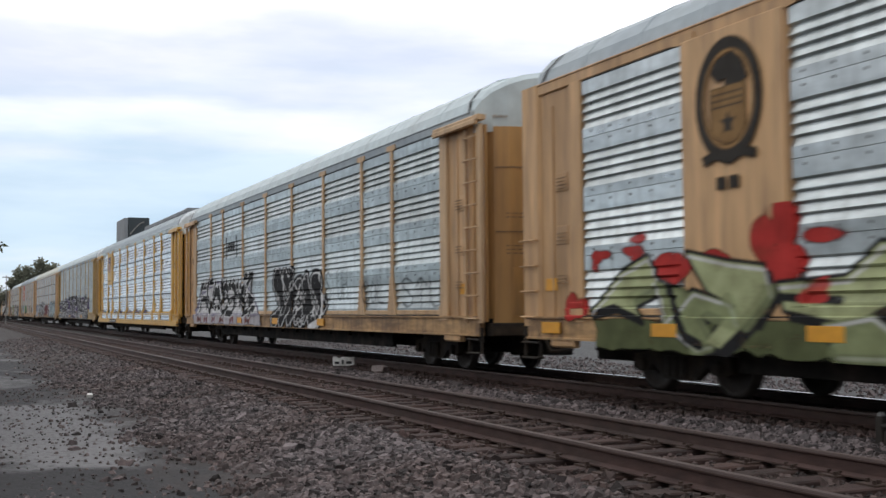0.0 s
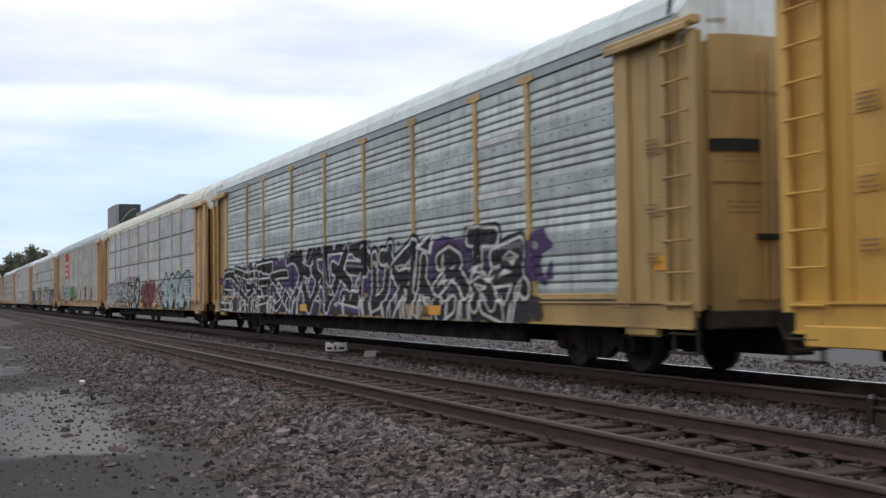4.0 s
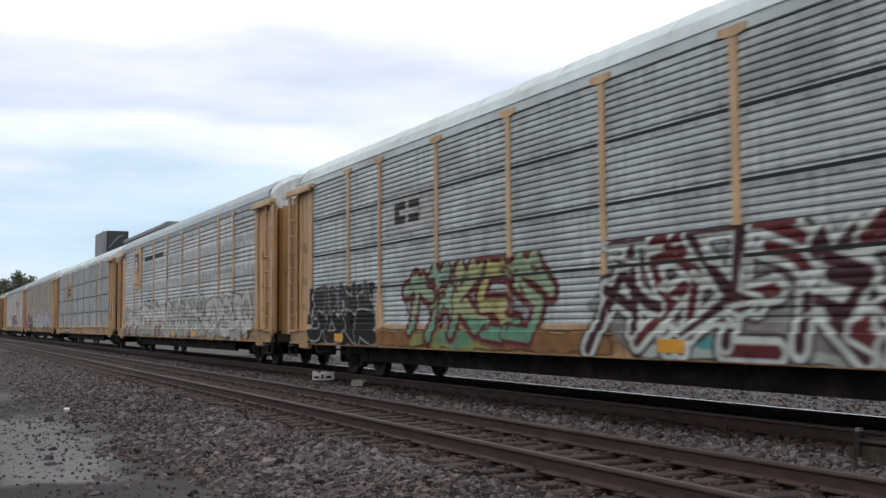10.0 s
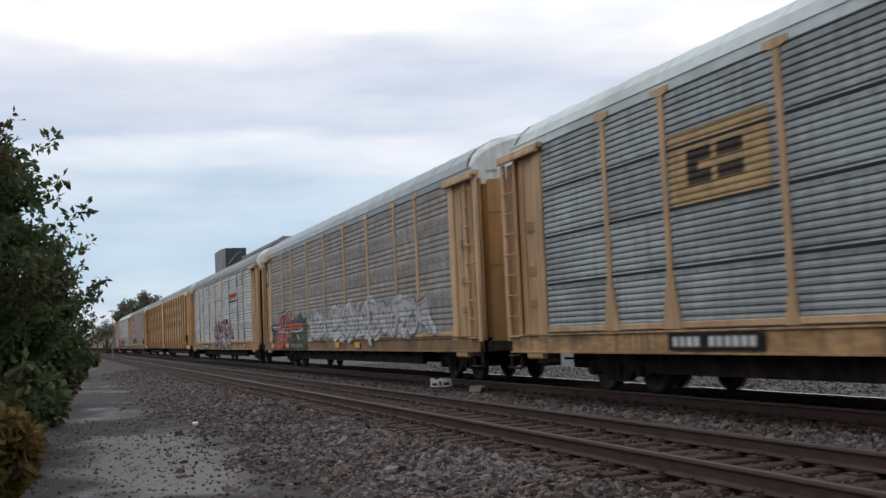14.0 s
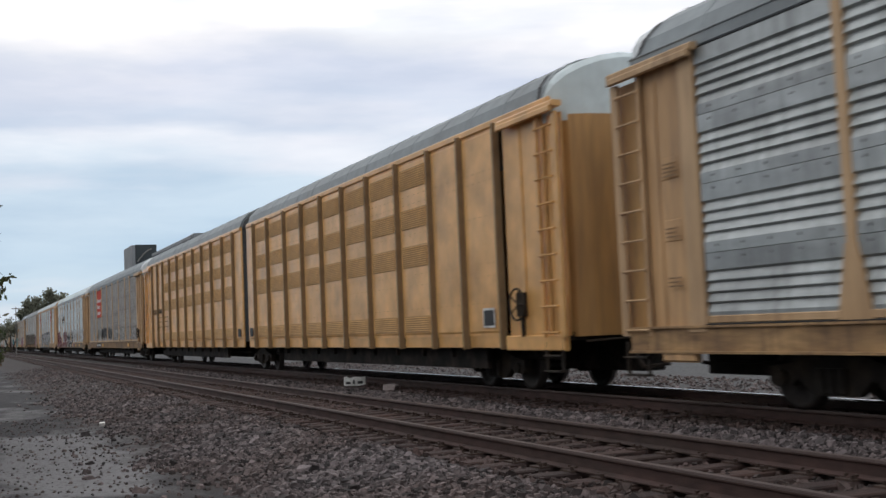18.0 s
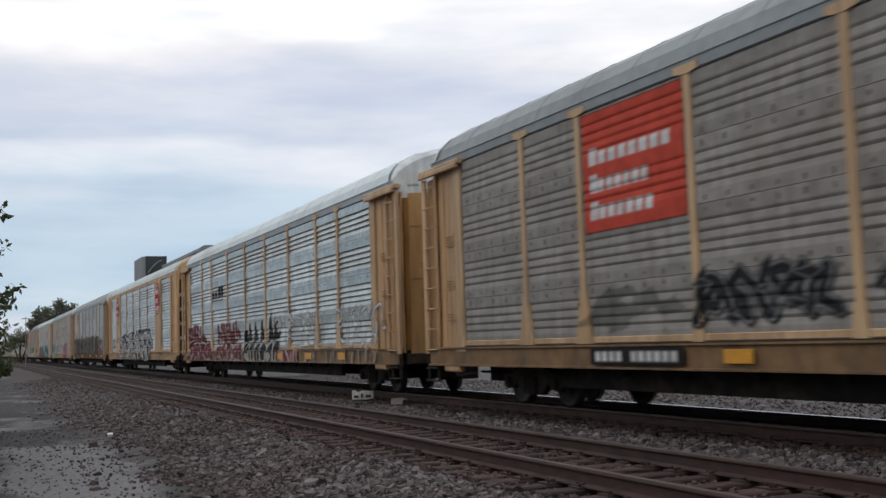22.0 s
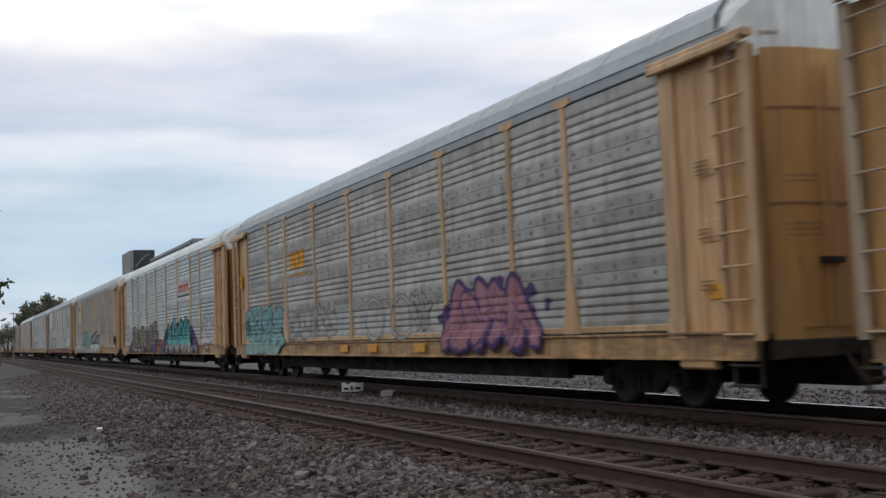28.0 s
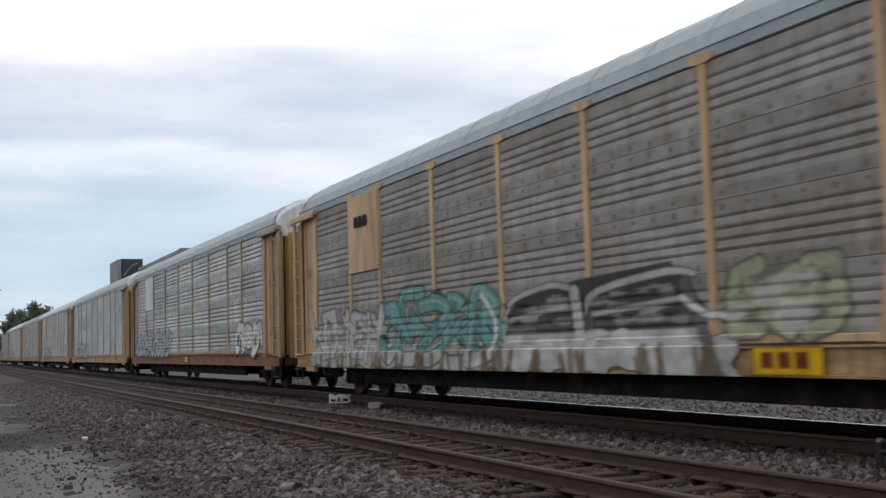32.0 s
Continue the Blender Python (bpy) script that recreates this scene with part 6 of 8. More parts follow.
    s.letters("OED", -11.5, -9.4, 1.15, 1.9, (0.26, 0.26, 0.26), ghost, 0.1, 0.045, 0.0).blob(-10.3, 1.17, 1.1, 0.06, (0.4, 0.22, 0.26), 0.8)
    s.poly([(-8.75, 1.1), (-8.6, 2.0), (-8.35, 1.9), (-8.05, 1.5), (-8.15, 1.08)], (0.45, 0.42, 0.1), 0.95, 0.02).poly([(-8.4, 1.95), (-8.1, 2.0), (-7.6, 1.3), (-7.75, 1.08), (-8.1, 1.1)], (0.36, 0.27, 0.4), 0.95, 0.02)
    s.stroke([(-8.65, 2.12), (-8.2, 2.16), (-8.0, 2.05)], 0.08, (0.06, 0.12, 0.12)).stroke([(-8.5, 1.85), (-8.35, 1.2)], 0.04, (0.12, 0.12, 0.05)).stroke([(-7.9, 1.8), (-7.6, 1.1)], 0.05, soot)
    s.letters("RAKE", -7.5, -4.55, 1.15, 2.05, (0.34, 0.52, 0.56), (0.05, 0.06, 0.06), 0.11, 0.05, 0.25, None, None, ((0.5, 0.56, 0.56), 1.35), False, 0.15, None, 0.14, 1.1)
    s.rect(-7.2, -4.8, 0.8, 1.09, (0.45, 0.28, 0.2), 0.8, 0.2).bars(-6.6, -5.0, 0.84, 1.0, 7, (0.12, 0.1, 0.09), 0.6)
    s.rect(-3.75, -1.15, 1.12, 2.12, CREAM, 0.95, 0.22).rect(-3.6, -1.3, 1.2, 2.08, (0.07, 0.17, 0.06), 1, 0.3).letters("EHE", -3.6, -1.3, 1.25, 2.05, (0.1, 0.25, 0.09), (0.04, 0.08, 0.03), 0.16, 0.03, 0.0, None, None, None, False).poly([(-3.6, 1.12), (-3.4, 1.35), (-1.3, 1.3), (-1.2, 1.12)], BLACK, 0.9)
    s.poly([(-1.1, 1.2), (-0.9, 1.95), (-0.1, 2.05), (0.5, 1.75), (0.95, 1.72), (0.5, 1.12), (0.1, 1.1)], CREAM, 0.95, 0.05).poly([(-0.4, 1.25), (-0.1, 1.85), (0.55, 1.65), (0.75, 1.4), (0.3, 1.2)], (0.1, 0.24, 0.09), 1, 0.0).blob(-0.6, 1.7, 0.4, 0.3, (0.3, 0.3, 0.33), 1, 0.15).poly([(-1.0, 1.25), (-0.8, 1.5), (-0.1, 1.4), (0.2, 1.15)], BLACK, 0.9)
    for u in (-0.24, 0.24):
        s.ring(3.0 + u, 1.98, 0.2, 0.18, 0.06, (0.48, 0.49, 0.5))
    s.poly([(2.75, 1.8), (3.25, 1.8), (3.1, 1.15), (2.9, 1.15)], (0.42, 0.43, 0.44), 0.75).blob(2.95, 1.6, 0.09, 0.12, soot).blob(3.1, 1.4, 0.06, 0.08, soot)
    s.rect(5.3, 6.15, 1.3, 2.05, soot, 0.9, 0.06).stroke([(5.5, 1.7), (5.95, 1.72)], 0.05, (0.25, 0.25, 0.26)).rect(5.4, 6.05, 1.15, 1.35, soot, 0.8, 0.1)
    s.stroke(bowed([(7.45, 1.25), (7.5, 1.95), (7.9, 2.1), (8.2, 1.8)]), 0.035, (0.4, 0.4, 0.41), 0.8).letters("RE", 7.4, 8.3, 1.3, 1.85, (0.33, 0.33, 0.34), (0.42, 0.42, 0.43), 0.06, 0.03, 0.0).blob(9.0, 1.5, 0.5, 0.4, (0.45, 0.42, 0.38), 0.6, 0.4)
    for x in (-8.6, -8.15, 2.55, 3.1, 5.4, 5.92, 7.75, 8.2):
        s.rect(x - 0.18, x + 0.18, 1.135, 1.21, (0.3, 0.03, 0.04), 0.95)
    s.rect(2.3, 3.4, 1.0, 1.09, RED, 0.7)
    graffiti(c[5], s, "green and pale blue graffiti on the lower side")
    reflector(c[5], -11.4, -3.2, -0.2, 3.6)
    framed_placard(c[5], 7.95)
    # 6
    c[6] = rack_car("slate grey slotted autorack car with many-coloured graffiti", "tan_paint", "slate_galvanised", "pale_roof", kind="fine", rail="pale_roof", crown=0.87)
    s = Canvas(-6.9, -4.3, 3.0, 4.05, 0.03)
    s.rect(-6.75, -4.4, 3.08, 3.98, (0.58, 0.59, 0.6), 0.9, 0.05).bars(-6.3, -4.9, 3.3, 3.74, 2, (0.06, 0.06, 0.065), 0.8).rect(-6.05, -5.1, 3.47, 3.57, (0.58, 0.59, 0.6))
    s.done(c[6], "emblem", "pale patch with a dark abstract mark")
    s = Canvas(-12.2, 12.0, 0.76, 2.4, seed=51)
    s.rect(-11.75, -7.5, 0.78, 2.15, BLACK, 0.85, 0.12)
    s.letters("RONL", -11.7, -7.9, 1.4, 2.22, (0.06, 0.06, 0.065), WHITE, 0.2, 0.03, 0.0, None, None, None, True, 0.0, (0.3, 0.3, 0.32), 0.06, 1.15, 0.1, 0)
    s.letters("UUNR", -11.7, -7.4, 0.76, 1.5, BLACK, (0.55, 0.56, 0.57), 0.19, 0.025, 0.0, cuts=0)
    s.rect(-7.2, 1.6, 0.78, 1.1, (0.42, 0.22, 0.1), 0.8, 0.2).rect(-5.4, -2.0, 0.78, 1.1, (0.32, 0.34, 0.12), 0.9, 0.2).blob(-3.6, 0.95, 0.7, 0.14, (0.12, 0.3, 0.2), 0.9, 0.2)
    mint, maize = (0.3, 0.45, 0.34), (0.45, 0.43, 0.18)
    s.letters("TAKES", -5.8, -0.4, 0.98, 2.25, mint, MAROON, 0.14, 0.08, 0.1, ((0.22, 0.08, 0.07), 0.05), ((0.33, 0.44, 0.3), mint, (0.4, 0.44, 0.24), maize), ((0.16, 0.36, 0.26), 1.3), False, 0.12, None, 0.12, 1.1)
    s.rect(-5.7, -0.5, 1.45, 1.56, (0.4, 0.36, 0.35), 0.25, 0.1)
    s.poly([(0.9, 1.5), (2.0, 2.1), (8.0, 2.3), (8.0, 0.78), (2.2, 0.78)], (0.4, 0.41, 0.41), 0.75).blob(2.0, 1.75, 0.5, 0.3, (0.5, 0.28, 0.33), 0.8, 0.4).blob(4.0, 0.92, 0.6, 0.14, TEAL, 0.95, 0.2).blob(7.2, 0.92, 0.6, 0.14, TEAL, 0.9, 0.2).rect(2.4, 7.8, 0.78, 0.9, (0.45, 0.52, 0.5), 0.9, 0.1)
    s.letters("ARKERSE", 1.4, 8.0, 0.8, 2.35, MAROON, (0.62, 0.68, 0.67), 0.11, 0.09, 0.2, ((0.06, 0.03, 0.035), 0.06), ((0.07, 0.03, 0.035), MAROON), None, False, 0.14, None, 0.15, 1.12)
    s.rect(8.1, 9.0, 1.0, 1.9, (0.08, 0.24, 0.27), 0.9, 0.25).rect(9.0, 12.0, 0.78, 2.1, (0.02, 0.022, 0.03), 0.9, 0.12)
    s.letters("NUHE", 9.05, 12.0, 1.4, 2.1, (0.03, 0.03, 0.04), (0.5, 0.53, 0.6), 0.13, 0.03, 0.0).letters("UHUE", 9.05, 12.0, 0.78, 1.45, (0.05, 0.06, 0.1), (0.55, 0.57, 0.62), 0.12, 0.035, 0.0)
    graffiti(c[6], s, "maroon, green and black graffiti with white outlines")
    reflector(c[6], -9.5, 3.0, 7.9)
    # 7
    c[7] = rack_car("grey ribbed autorack car with a shield emblem and white graffiti", "tan_paint", "worn_galvanised", "grey_roof", plates=G7, crown=0.92)
    shield_panel(c[7])
    s = Canvas(-6.5, -2.0, 4.0, 4.35, 0.03)
    s.bars(-6.35, -4.5, 4.1, 4.26, 8, BLACK).bars(-4.0, -2.2, 4.1, 4.26, 7, BLACK).done(c[7], "lettering", "dark lettering blocks")
    s = Canvas(-12.2, 11.5, 0.76, 2.35, seed=61)
    pale, rust = (0.56, 0.56, 0.54), (0.2, 0.09, 0.065)
    s.rect(-11.5, -6.8, 0.78, 1.75, pale, 0.8, 0.5).rect(-6.8, -1.4, 0.78, 1.95, pale, 0.85, 0.45).rect(-1.4, 11, 0.78, 2.05, pale, 0.85, 0.5)
    s.letters("UEHE", -11.5, -7.0, 1.12, 1.95, pale, (0.34, 0.31, 0.29), 0.14, 0.035, 0.1, None, None, None, False).letters("BaRE", -6.7, -1.5, 1.12, 2.15, (0.6, 0.61, 0.6), (0.33, 0.3, 0.28), 0.15, 0.035, 0.1, None, None, None, False)
    s.chalk(-6.6, -1.5, 1.9, 2.3, (0.36, 0.5, 0.5), 20, 0.7).chalk(-11.5, 2.0, 1.15, 2.0, (0.66, 0.66, 0.65), 70, 0.7)
    for x in (-11.0, -9.8, -8.0, -3.4, -2.6, 0.6, 3.0):
        s.poly([(x - 0.4, 0.79), (x - 0.1, 1.2), (x + 0.35, 1.25), (x + 0.3, 0.79)], rust, 0.75, 0.02)
    for x in (-6.0, -4.9, -2.7):
        s.rect(x - 0.25, x + 0.2, 1.15, 1.5, rust, 0.6, 0.2)
    s.letters("PCORINEB", -1.2, 5.2, 0.95, 2.25, (0.58, 0.59, 0.58), (0.08, 0.085, 0.09), 0.15, 0.045, 0.1, ((0.58, 0.59, 0.58), 0.04), ((0.6, 0.6, 0.59), (0.42, 0.46, 0.42)), None, True, 0.0, None, 0.12, 1.15).chalk(-1.2, 5.0, 1.1, 2.2, (0.64, 0.65, 0.64), 26, 0.7).letters("BKESO", 5.2, 11.0, 0.95, 2.25, pale, (0.12, 0.13, 0.14), 0.18, 0.04, 0.1)
    s.drips(-11, 10, 0.78, 1.12, 40, (0.35, 0.3, 0.26), 0.06, 0.6)
    graffiti(c[7], s, "chalky white graffiti along the whole lower side")
    reporting_plate(c[7], -6.8, -4.6, 0.8, 1.06)
    reflector(c[7], 0.2, 3.9)
    # 8
    c[8] = rack_car("clean slate grey slotted autorack car with pale roof", "tan_paint", "dark_slate", "pale_roof", kind="fine", rail="pale_roof", crown=0.87)
    s = Canvas(-7.05, -4.45, 2.85, 4.1, 0.03)
    s.rect(-6.98, -4.5, 2.9, 4.05, (0.5, 0.36, 0.2)).bars(-6.5, -4.95, 3.22, 3.75, 2, (0.06, 0.05, 0.045), 0.82).rect(-6.2, -5.1, 3.42, 3.54, (0.5, 0.36, 0.2))
    s.done(c[8], "emblem", "tan painted patch with a dark abstract mark")
    reporting_plate(c[8], -7.2, -4.8, 0.8, 1.06)
    s = Canvas(11.4, 12.85, 1.4, 2.6, 0.03, seed=3)
    s.blob(12.1, 2.02, 0.42, 0.2, WHITE, 0.6, 0.6)
    for k in range(9):
        s.stroke([(11.75 + 0.09 * k, 1.85 + 0.1 * (k % 3)), (11.7 + 0.1 * k + s.rng.uniform(-0.1, 0.15), 2.15 + 0.12 * ((k * 2) % 3))], 0.03, WHITE, 0.85)
    s.rect(12.0, 12.6, 1.5, 1.76, AMBER).bars(12.05, 12.55, 1.6, 1.66, 5, BLACK)
    graffiti(c[8], s, "white spray smear and an amber label on the end panel")
    s = Canvas(0.6, 2.0, 0.76, 1.1, 0.03)
    s.stroke([(0.7, 1.05), (1.2, 1.05)], 0.03, RED).stroke([(0.9, 1.05), (0.95, 0.8)], 0.03, RED).stroke([(1.3, 1.05), (1.4, 0.8), (1.8, 0.8)], 0.03, RED)
    graffiti(c[8], s, "small red scrawl on the side sill")
    reflector(c[8], 11.6)
    # 9
    c[9] = rack_car("dingy brown-grey autorack car with red and white graffiti", "pale_tan_paint", "brown_galvanised", "grey_roof", sill="grimy_tan")
    s = Canvas(-12.75, -11.95, 3.5, 4.5, 0.03)
    s.ring(-12.32, 4.0, 0.26, 0.4, 0.06, (0.09, 0.1, 0.12)).blob(-12.32, 4.0, 0.2, 0.33, (0.3, 0.36, 0.42), ragged=0.1).blob(-12.36, 4.05, 0.1, 0.2, (0.5, 0.55, 0.6), ragged=0.3).done(c[9], "emblem", "dark blue oval emblem on the end panel", 0.03)
    s = Canvas(-12.0, 10.5, 0.76, 2.4, seed=71)
    rose, slate = (0.46, 0.13, 0.1), (0.08, 0.12, 0.19)
    s.rect(-11.5, -7.6, 0.78, 1.5, (0.13, 0.16, 0.08), 0.75, 0.4).rect(-7.4, -4.4, 0.8, 2.05, (0.1, 0.17, 0.1), 0.7, 0.6)
    s.poly([(-11.6, 1.75), (-9.9, 1.75), (-9.9, 2.2), (-8.9, 2.3), (-8.0, 2.42), (-7.3, 1.9), (-5.2, 1.85), (-5.2, 1.5), (-7.2, 1.45), (-7.4, 0.95), (-10.2, 1.0), (-11.5, 1.5)], slate, 0.95, 0.06)
    s.poly([(-11.5, 1.7), (-9.8, 1.68), (-9.8, 2.12), (-8.9, 2.2), (-8.95, 1.5), (-10.2, 1.48)], rose, 1, 0.0).poly([(-10.7, 1.42), (-9.3, 1.42), (-9.0, 1.1), (-10.3, 1.02)], rose)
    s.poly([(-8.75, 2.22), (-8.0, 2.3), (-7.4, 1.85), (-5.35, 1.8), (-5.35, 1.58), (-7.2, 1.55), (-7.5, 1.2), (-8.2, 1.3), (-8.5, 1.05), (-9.1, 1.2), (-8.6, 1.6)], rose)
    for line in (((-11.5, 1.72), (-9.85, 1.7), (-9.85, 2.16), (-8.85, 2.26), (-8.0, 2.36), (-7.35, 1.9)), ((-10.2, 1.5), (-8.95, 1.52), (-8.55, 1.95)), ((-9.6, 1.15), (-8.95, 1.5), (-8.1, 1.45)), ((-7.3, 1.5), (-6.2, 1.48), (-5.3, 1.56)), ((-6.4, 1.35), (-5.8, 1.15))):
        s.stroke(list(line), 0.03, WHITE, 0.85)
    s.poly([(-8.45, 2.2), (-8.25, 2.25), (-8.5, 1.4), (-8.7, 1.4)], slate, 0.9).rect(-8.2, -7.8, 1.3, 1.8, (0.24, 0.19, 0.1), 0.8, 0.1)
    s.poly([(-8.9, 1.1), (-8.3, 0.8), (-7.7, 0.8), (-8.2, 1.15)], (0.25, 0.07, 0.07), 0.9).rect(-11.4, -9.0, 0.79, 1.05, (0.1, 0.11, 0.07), 0.7, 0.2)
    s.rect(-4.2, 10, 1.15, 2.05, (0.52, 0.53, 0.53), 0.85, 0.5)
    for x in (-2.5, 0.2, 2.2, 4.6, 7.0):
        s.blob(x, 1.7, 1.4, 0.6, (0.55, 0.56, 0.56), 1, 0.5)
    s.tags(-4.2, 10, 1.15, 2.15, 12, (0.56, 0.58, 0.6), (0.22, 0.27, 0.32), 0.14, 0.04, (0.3, 0.12, 0.1))
    s.rect(-7.5, -4.6, 0.8, 1.08, (0.1, 0.12, 0.07), 0.8, 0.2).blob(-9.5, 0.95, 1.0, 0.12, rose)
    graffiti(c[9], s, "red, green and chalky white graffiti")
    reporting_plate(c[9], -7.45, -4.9, 0.8, 1.06)
    reflector(c[9], -11.2, -8.0, 0.4, 3.0)
    # 10
    c[10] = rack_car("silver ribbed autorack car with pink and black graffiti", "tan_paint", "steel_galvanised", "slate_roof", rail="slate_roof")
    s = Canvas(4.3, 7.0, 3.2, 3.85, 0.03)
    s.rect(4.35, 6.95, 3.62, 3.75, (0.65, 0.12, 0.04)).bars(4.5, 6.8, 3.46, 3.6, 4, (0.65, 0.12, 0.04)).rect(4.35, 6.95, 3.3, 3.38, BLACK).done(c[10], "emblem", "orange-red striped emblem")
    s = Canvas(-2.3, 6.0, 0.72, 2.45, seed=81)
    mauve = (0.24, 0.1, 0.12)
    s.poly([(-1.2, 1.6), (0.0, 2.1), (2.4, 2.4), (3.9, 2.1), (5.0, 1.9), (5.3, 1.6), (4.6, 1.4), (0, 1.2)], PINK, 0.9, 0.08)
    s.letters("MORIDLO", -1.35, 4.9, 0.74, 2.25, mauve, WHITE, 0.16, 0.05, 0.05, (BLACK, 0.05), (mauve, BLACK, (0.2, 0.09, 0.1), (0.3, 0.13, 0.16), BLACK, mauve), (BLACK, 1.05), True, 0.0, None, 0.14, 1.12)
    s.letters("BO", -2.15, -1.4, 1.25, 1.95, (0.2, 0.2, 0.21), WHITE, 0.09, 0.04, 0.0).letters("BO", 4.75, 5.5, 1.25, 1.85, BLACK, WHITE, 0.08, 0.035, 0.0)
    s.chalk(0.2, 4.2, 0.9, 1.6, WHITE, 14, 0.7).rect(0.6, 3.8, 0.78, 0.98, (0.45, 0.27, 0.12), 0.35, 0.25)
    graffiti(c[10], s, "pink and black graffiti with white outlines")
    reporting_plate(c[10], -6.6, -4.2)
    reflector(c[10], 3.2, 9.6)
    # 12
    c[12] = rack_car("weathered grey autorack car with a red sign and chalk tags", "tan_paint", "brown_galvanised", "slate_roof", sill="grimy_tan", rail="slate_roof")
    red_sign(c[12])
    s = Canvas(-12.0, 12.0, 1.14, 2.2, seed=91)
    for x0, x1 in ((1.7, 3.9), (4.6, 6.7), (9.4, 11.6)):
        s.tags(x0, x1, 1.2, 1.95, 4, (0.5, 0.5, 0.49), GREYP, 0.05, 0.02)
    s.tags(-4.2, -1.9, 1.35, 2.05, 4, BLACK, GREYP, 0.09, 0.03).tags(-1.0, 0.9, 1.35, 2.0, 3, BLACK, GREYP, 0.06, 0.03).blob(-6, 1.6, 0.9, 0.25, (0.14, 0.22, 0.17), 0.35, 0.6)
    graffiti(c[12], s, "chalky white and black tags")
    reporting_plate(c[12], -6.9, -4.5, 0.8, 1.06)
    reflector(c[12], -3.4, 8.6)
    # 13
    c[13] = rack_car("silver ribbed autorack car with maroon and black graffiti", "tan_paint", "bright_galvanised", "pale_roof", sill="grimy_tan")
    s = Canvas(-7.2, -4.8, 2.95, 3.85, 0.03)
    s.bars(-7.0, -6.0, 3.2, 3.4, 2, BLACK).bars(-5.9, -4.95, 3.2, 3.6, 2, BLACK, 0.8).rect(-6.9, -5.0, 3.06, 3.1, BLACK)
    s.done(c[13], "emblem", "black slanted lettering blocks")
    s = Canvas(-12.6, 12.9, 0.76, 2.4, seed=101)
    red = (0.16, 0.04, 0.045)
    s.letters("REI", -12.05, -8.7, 1.35, 2.2, red, WHITE, 0.19, 0.03, 0.0, None, None, None, False, 0.0, None, 0.08, 1.15).letters("RRSO", -12.0, -7.5, 0.74, 1.5, red, WHITE, 0.17, 0.03, 0.1, None, None, None, True, 0.0, None, 0.1, 1.05)
    s.letters("IREUI", -6.3, -2.5, 1.3, 2.15, red, WHITE, 0.2, 0.03, 0.05, None, None, None, False, 0.0, None, 0.1, 1.15).letters("SORNC", -6.3, -2.1, 0.74, 1.4, (0.17, 0.05, 0.05), WHITE, 0.16, 0.028, 0.1, None, None, None, True, 0.0, None, 0.12)
    fangs = ((-0.75, 0.38, 2.05), (0.05, 0.4, 2.1), (0.95, 0.42, 2.15), (2.05, 0.45, 2.3), (2.6, 0.3, 2.15))
    for grow, tone in ((0.05, WHITE), (0.0, BLACK)):
        s.blob(-1.25, 1.55, 0.22 + grow, 0.3 + grow, tone, 1, 0.0).blob(2.9, 1.75, 0.35 + grow, 0.3 + grow, tone, 1, 0.0)
        for x, w, top in fangs:
            s.poly([(x - w, 1.25), (x - 0.06, top), (x + 0.06, top), (x + w, 1.25)], tone, 1, grow * 1.2)
    for i, x in enumerate((-1.2, -0.4, 0.4, 1.15, 2.0, 2.75)):
        s.blob(x, 1.05 + 0.04 * (i % 2), 0.46, 0.36, WHITE, 1, 0.0).blob(x, 1.05 + 0.04 * (i % 2), 0.41, 0.32, BLACK, 1, 0.0)
    for i, x in enumerate((-0.9, 0.1, 0.9, 2.0)):
        s.stroke(bowed([(x - 0.4, 1.15), (x, 1.4), (x + 0.5, 1.38)]), 0.025, WHITE, 0.9)
    s.blob(-1.0, 0.9, 0.3, 0.14, (0.45, 0.45, 0.45), 0.8, 0.3).blob(1.7, 0.9, 0.35, 0.16, (0.5, 0.5, 0.5), 0.8, 0.3).blob(3.1, 1.9, 0.3, 0.2, (0.6, 0.61, 0.62), 0.8, 0.5)
    s.rect(3.0, 5.2, 0.78, 1.1, (0.36, 0.09, 0.13), 0.85, 0.12).stroke([(3.75, 2.3), (3.8, 1.3), (4.3, 0.85)], 0.05, WHITE, 0.85).stroke([(3.8, 2.28), (5.0, 2.3)], 0.03, WHITE, 0.8).stroke(bowed([(3.95, 1.2), (4.3, 1.6), (5.0, 1.75)]), 0.035, WHITE, 0.8)
    for x0, x1 in ((4.1, 7.7), (8.8, 12.3)):
        s.tags(x0, x1, 1.15, 2.15, 4, WHITE, (0.4, 0.42, 0.43), 0.04, 0.01)
    s.drips(-1, 12, 0.78, 1.1, 40, (0.5, 0.45, 0.38), 0.05)
    graffiti(c[13], s, "maroon and black graffiti with white outlines")
    reflector(c[13], 3.4, 6.4, 9.4)
    # 14
    c[14] = rack_car("tan flush-sided autorack car with red octagon emblems", "tan_paint", "bright_galvanised", "light_grey_roof", flush=True, rail="tan_paint", plates=((7, "tan_paint", 1.12, 4.74), (1, "tan_paint", 1.12, 4.74)))
    for cx in (-8.09, 8.09):
        s = Canvas(cx - 0.75, cx + 0.75, 2.9, 4.75, 0.03)
        s.octagon(cx, 3.84, 0.66, 0.78, RED).octagon(cx, 3.84, 0.61, 0.72, WHITE).octagon(cx, 3.84, 0.55, 0.66, RED)
        for z, n, l in ((4.18, 4, 0.9), (3.74, 3, 0.7), (3.34, 5, 0.9)):
            s.bars(cx - 0.42, cx - 0.42 + l, z - 0.1, z + 0.12, n, WHITE, 0.7)
        s.done(c[14], "emblem", "red octagon emblem with white border", 0.09)
    s = Canvas(-11.8, 11.0, 0.66, 2.4, seed=111)
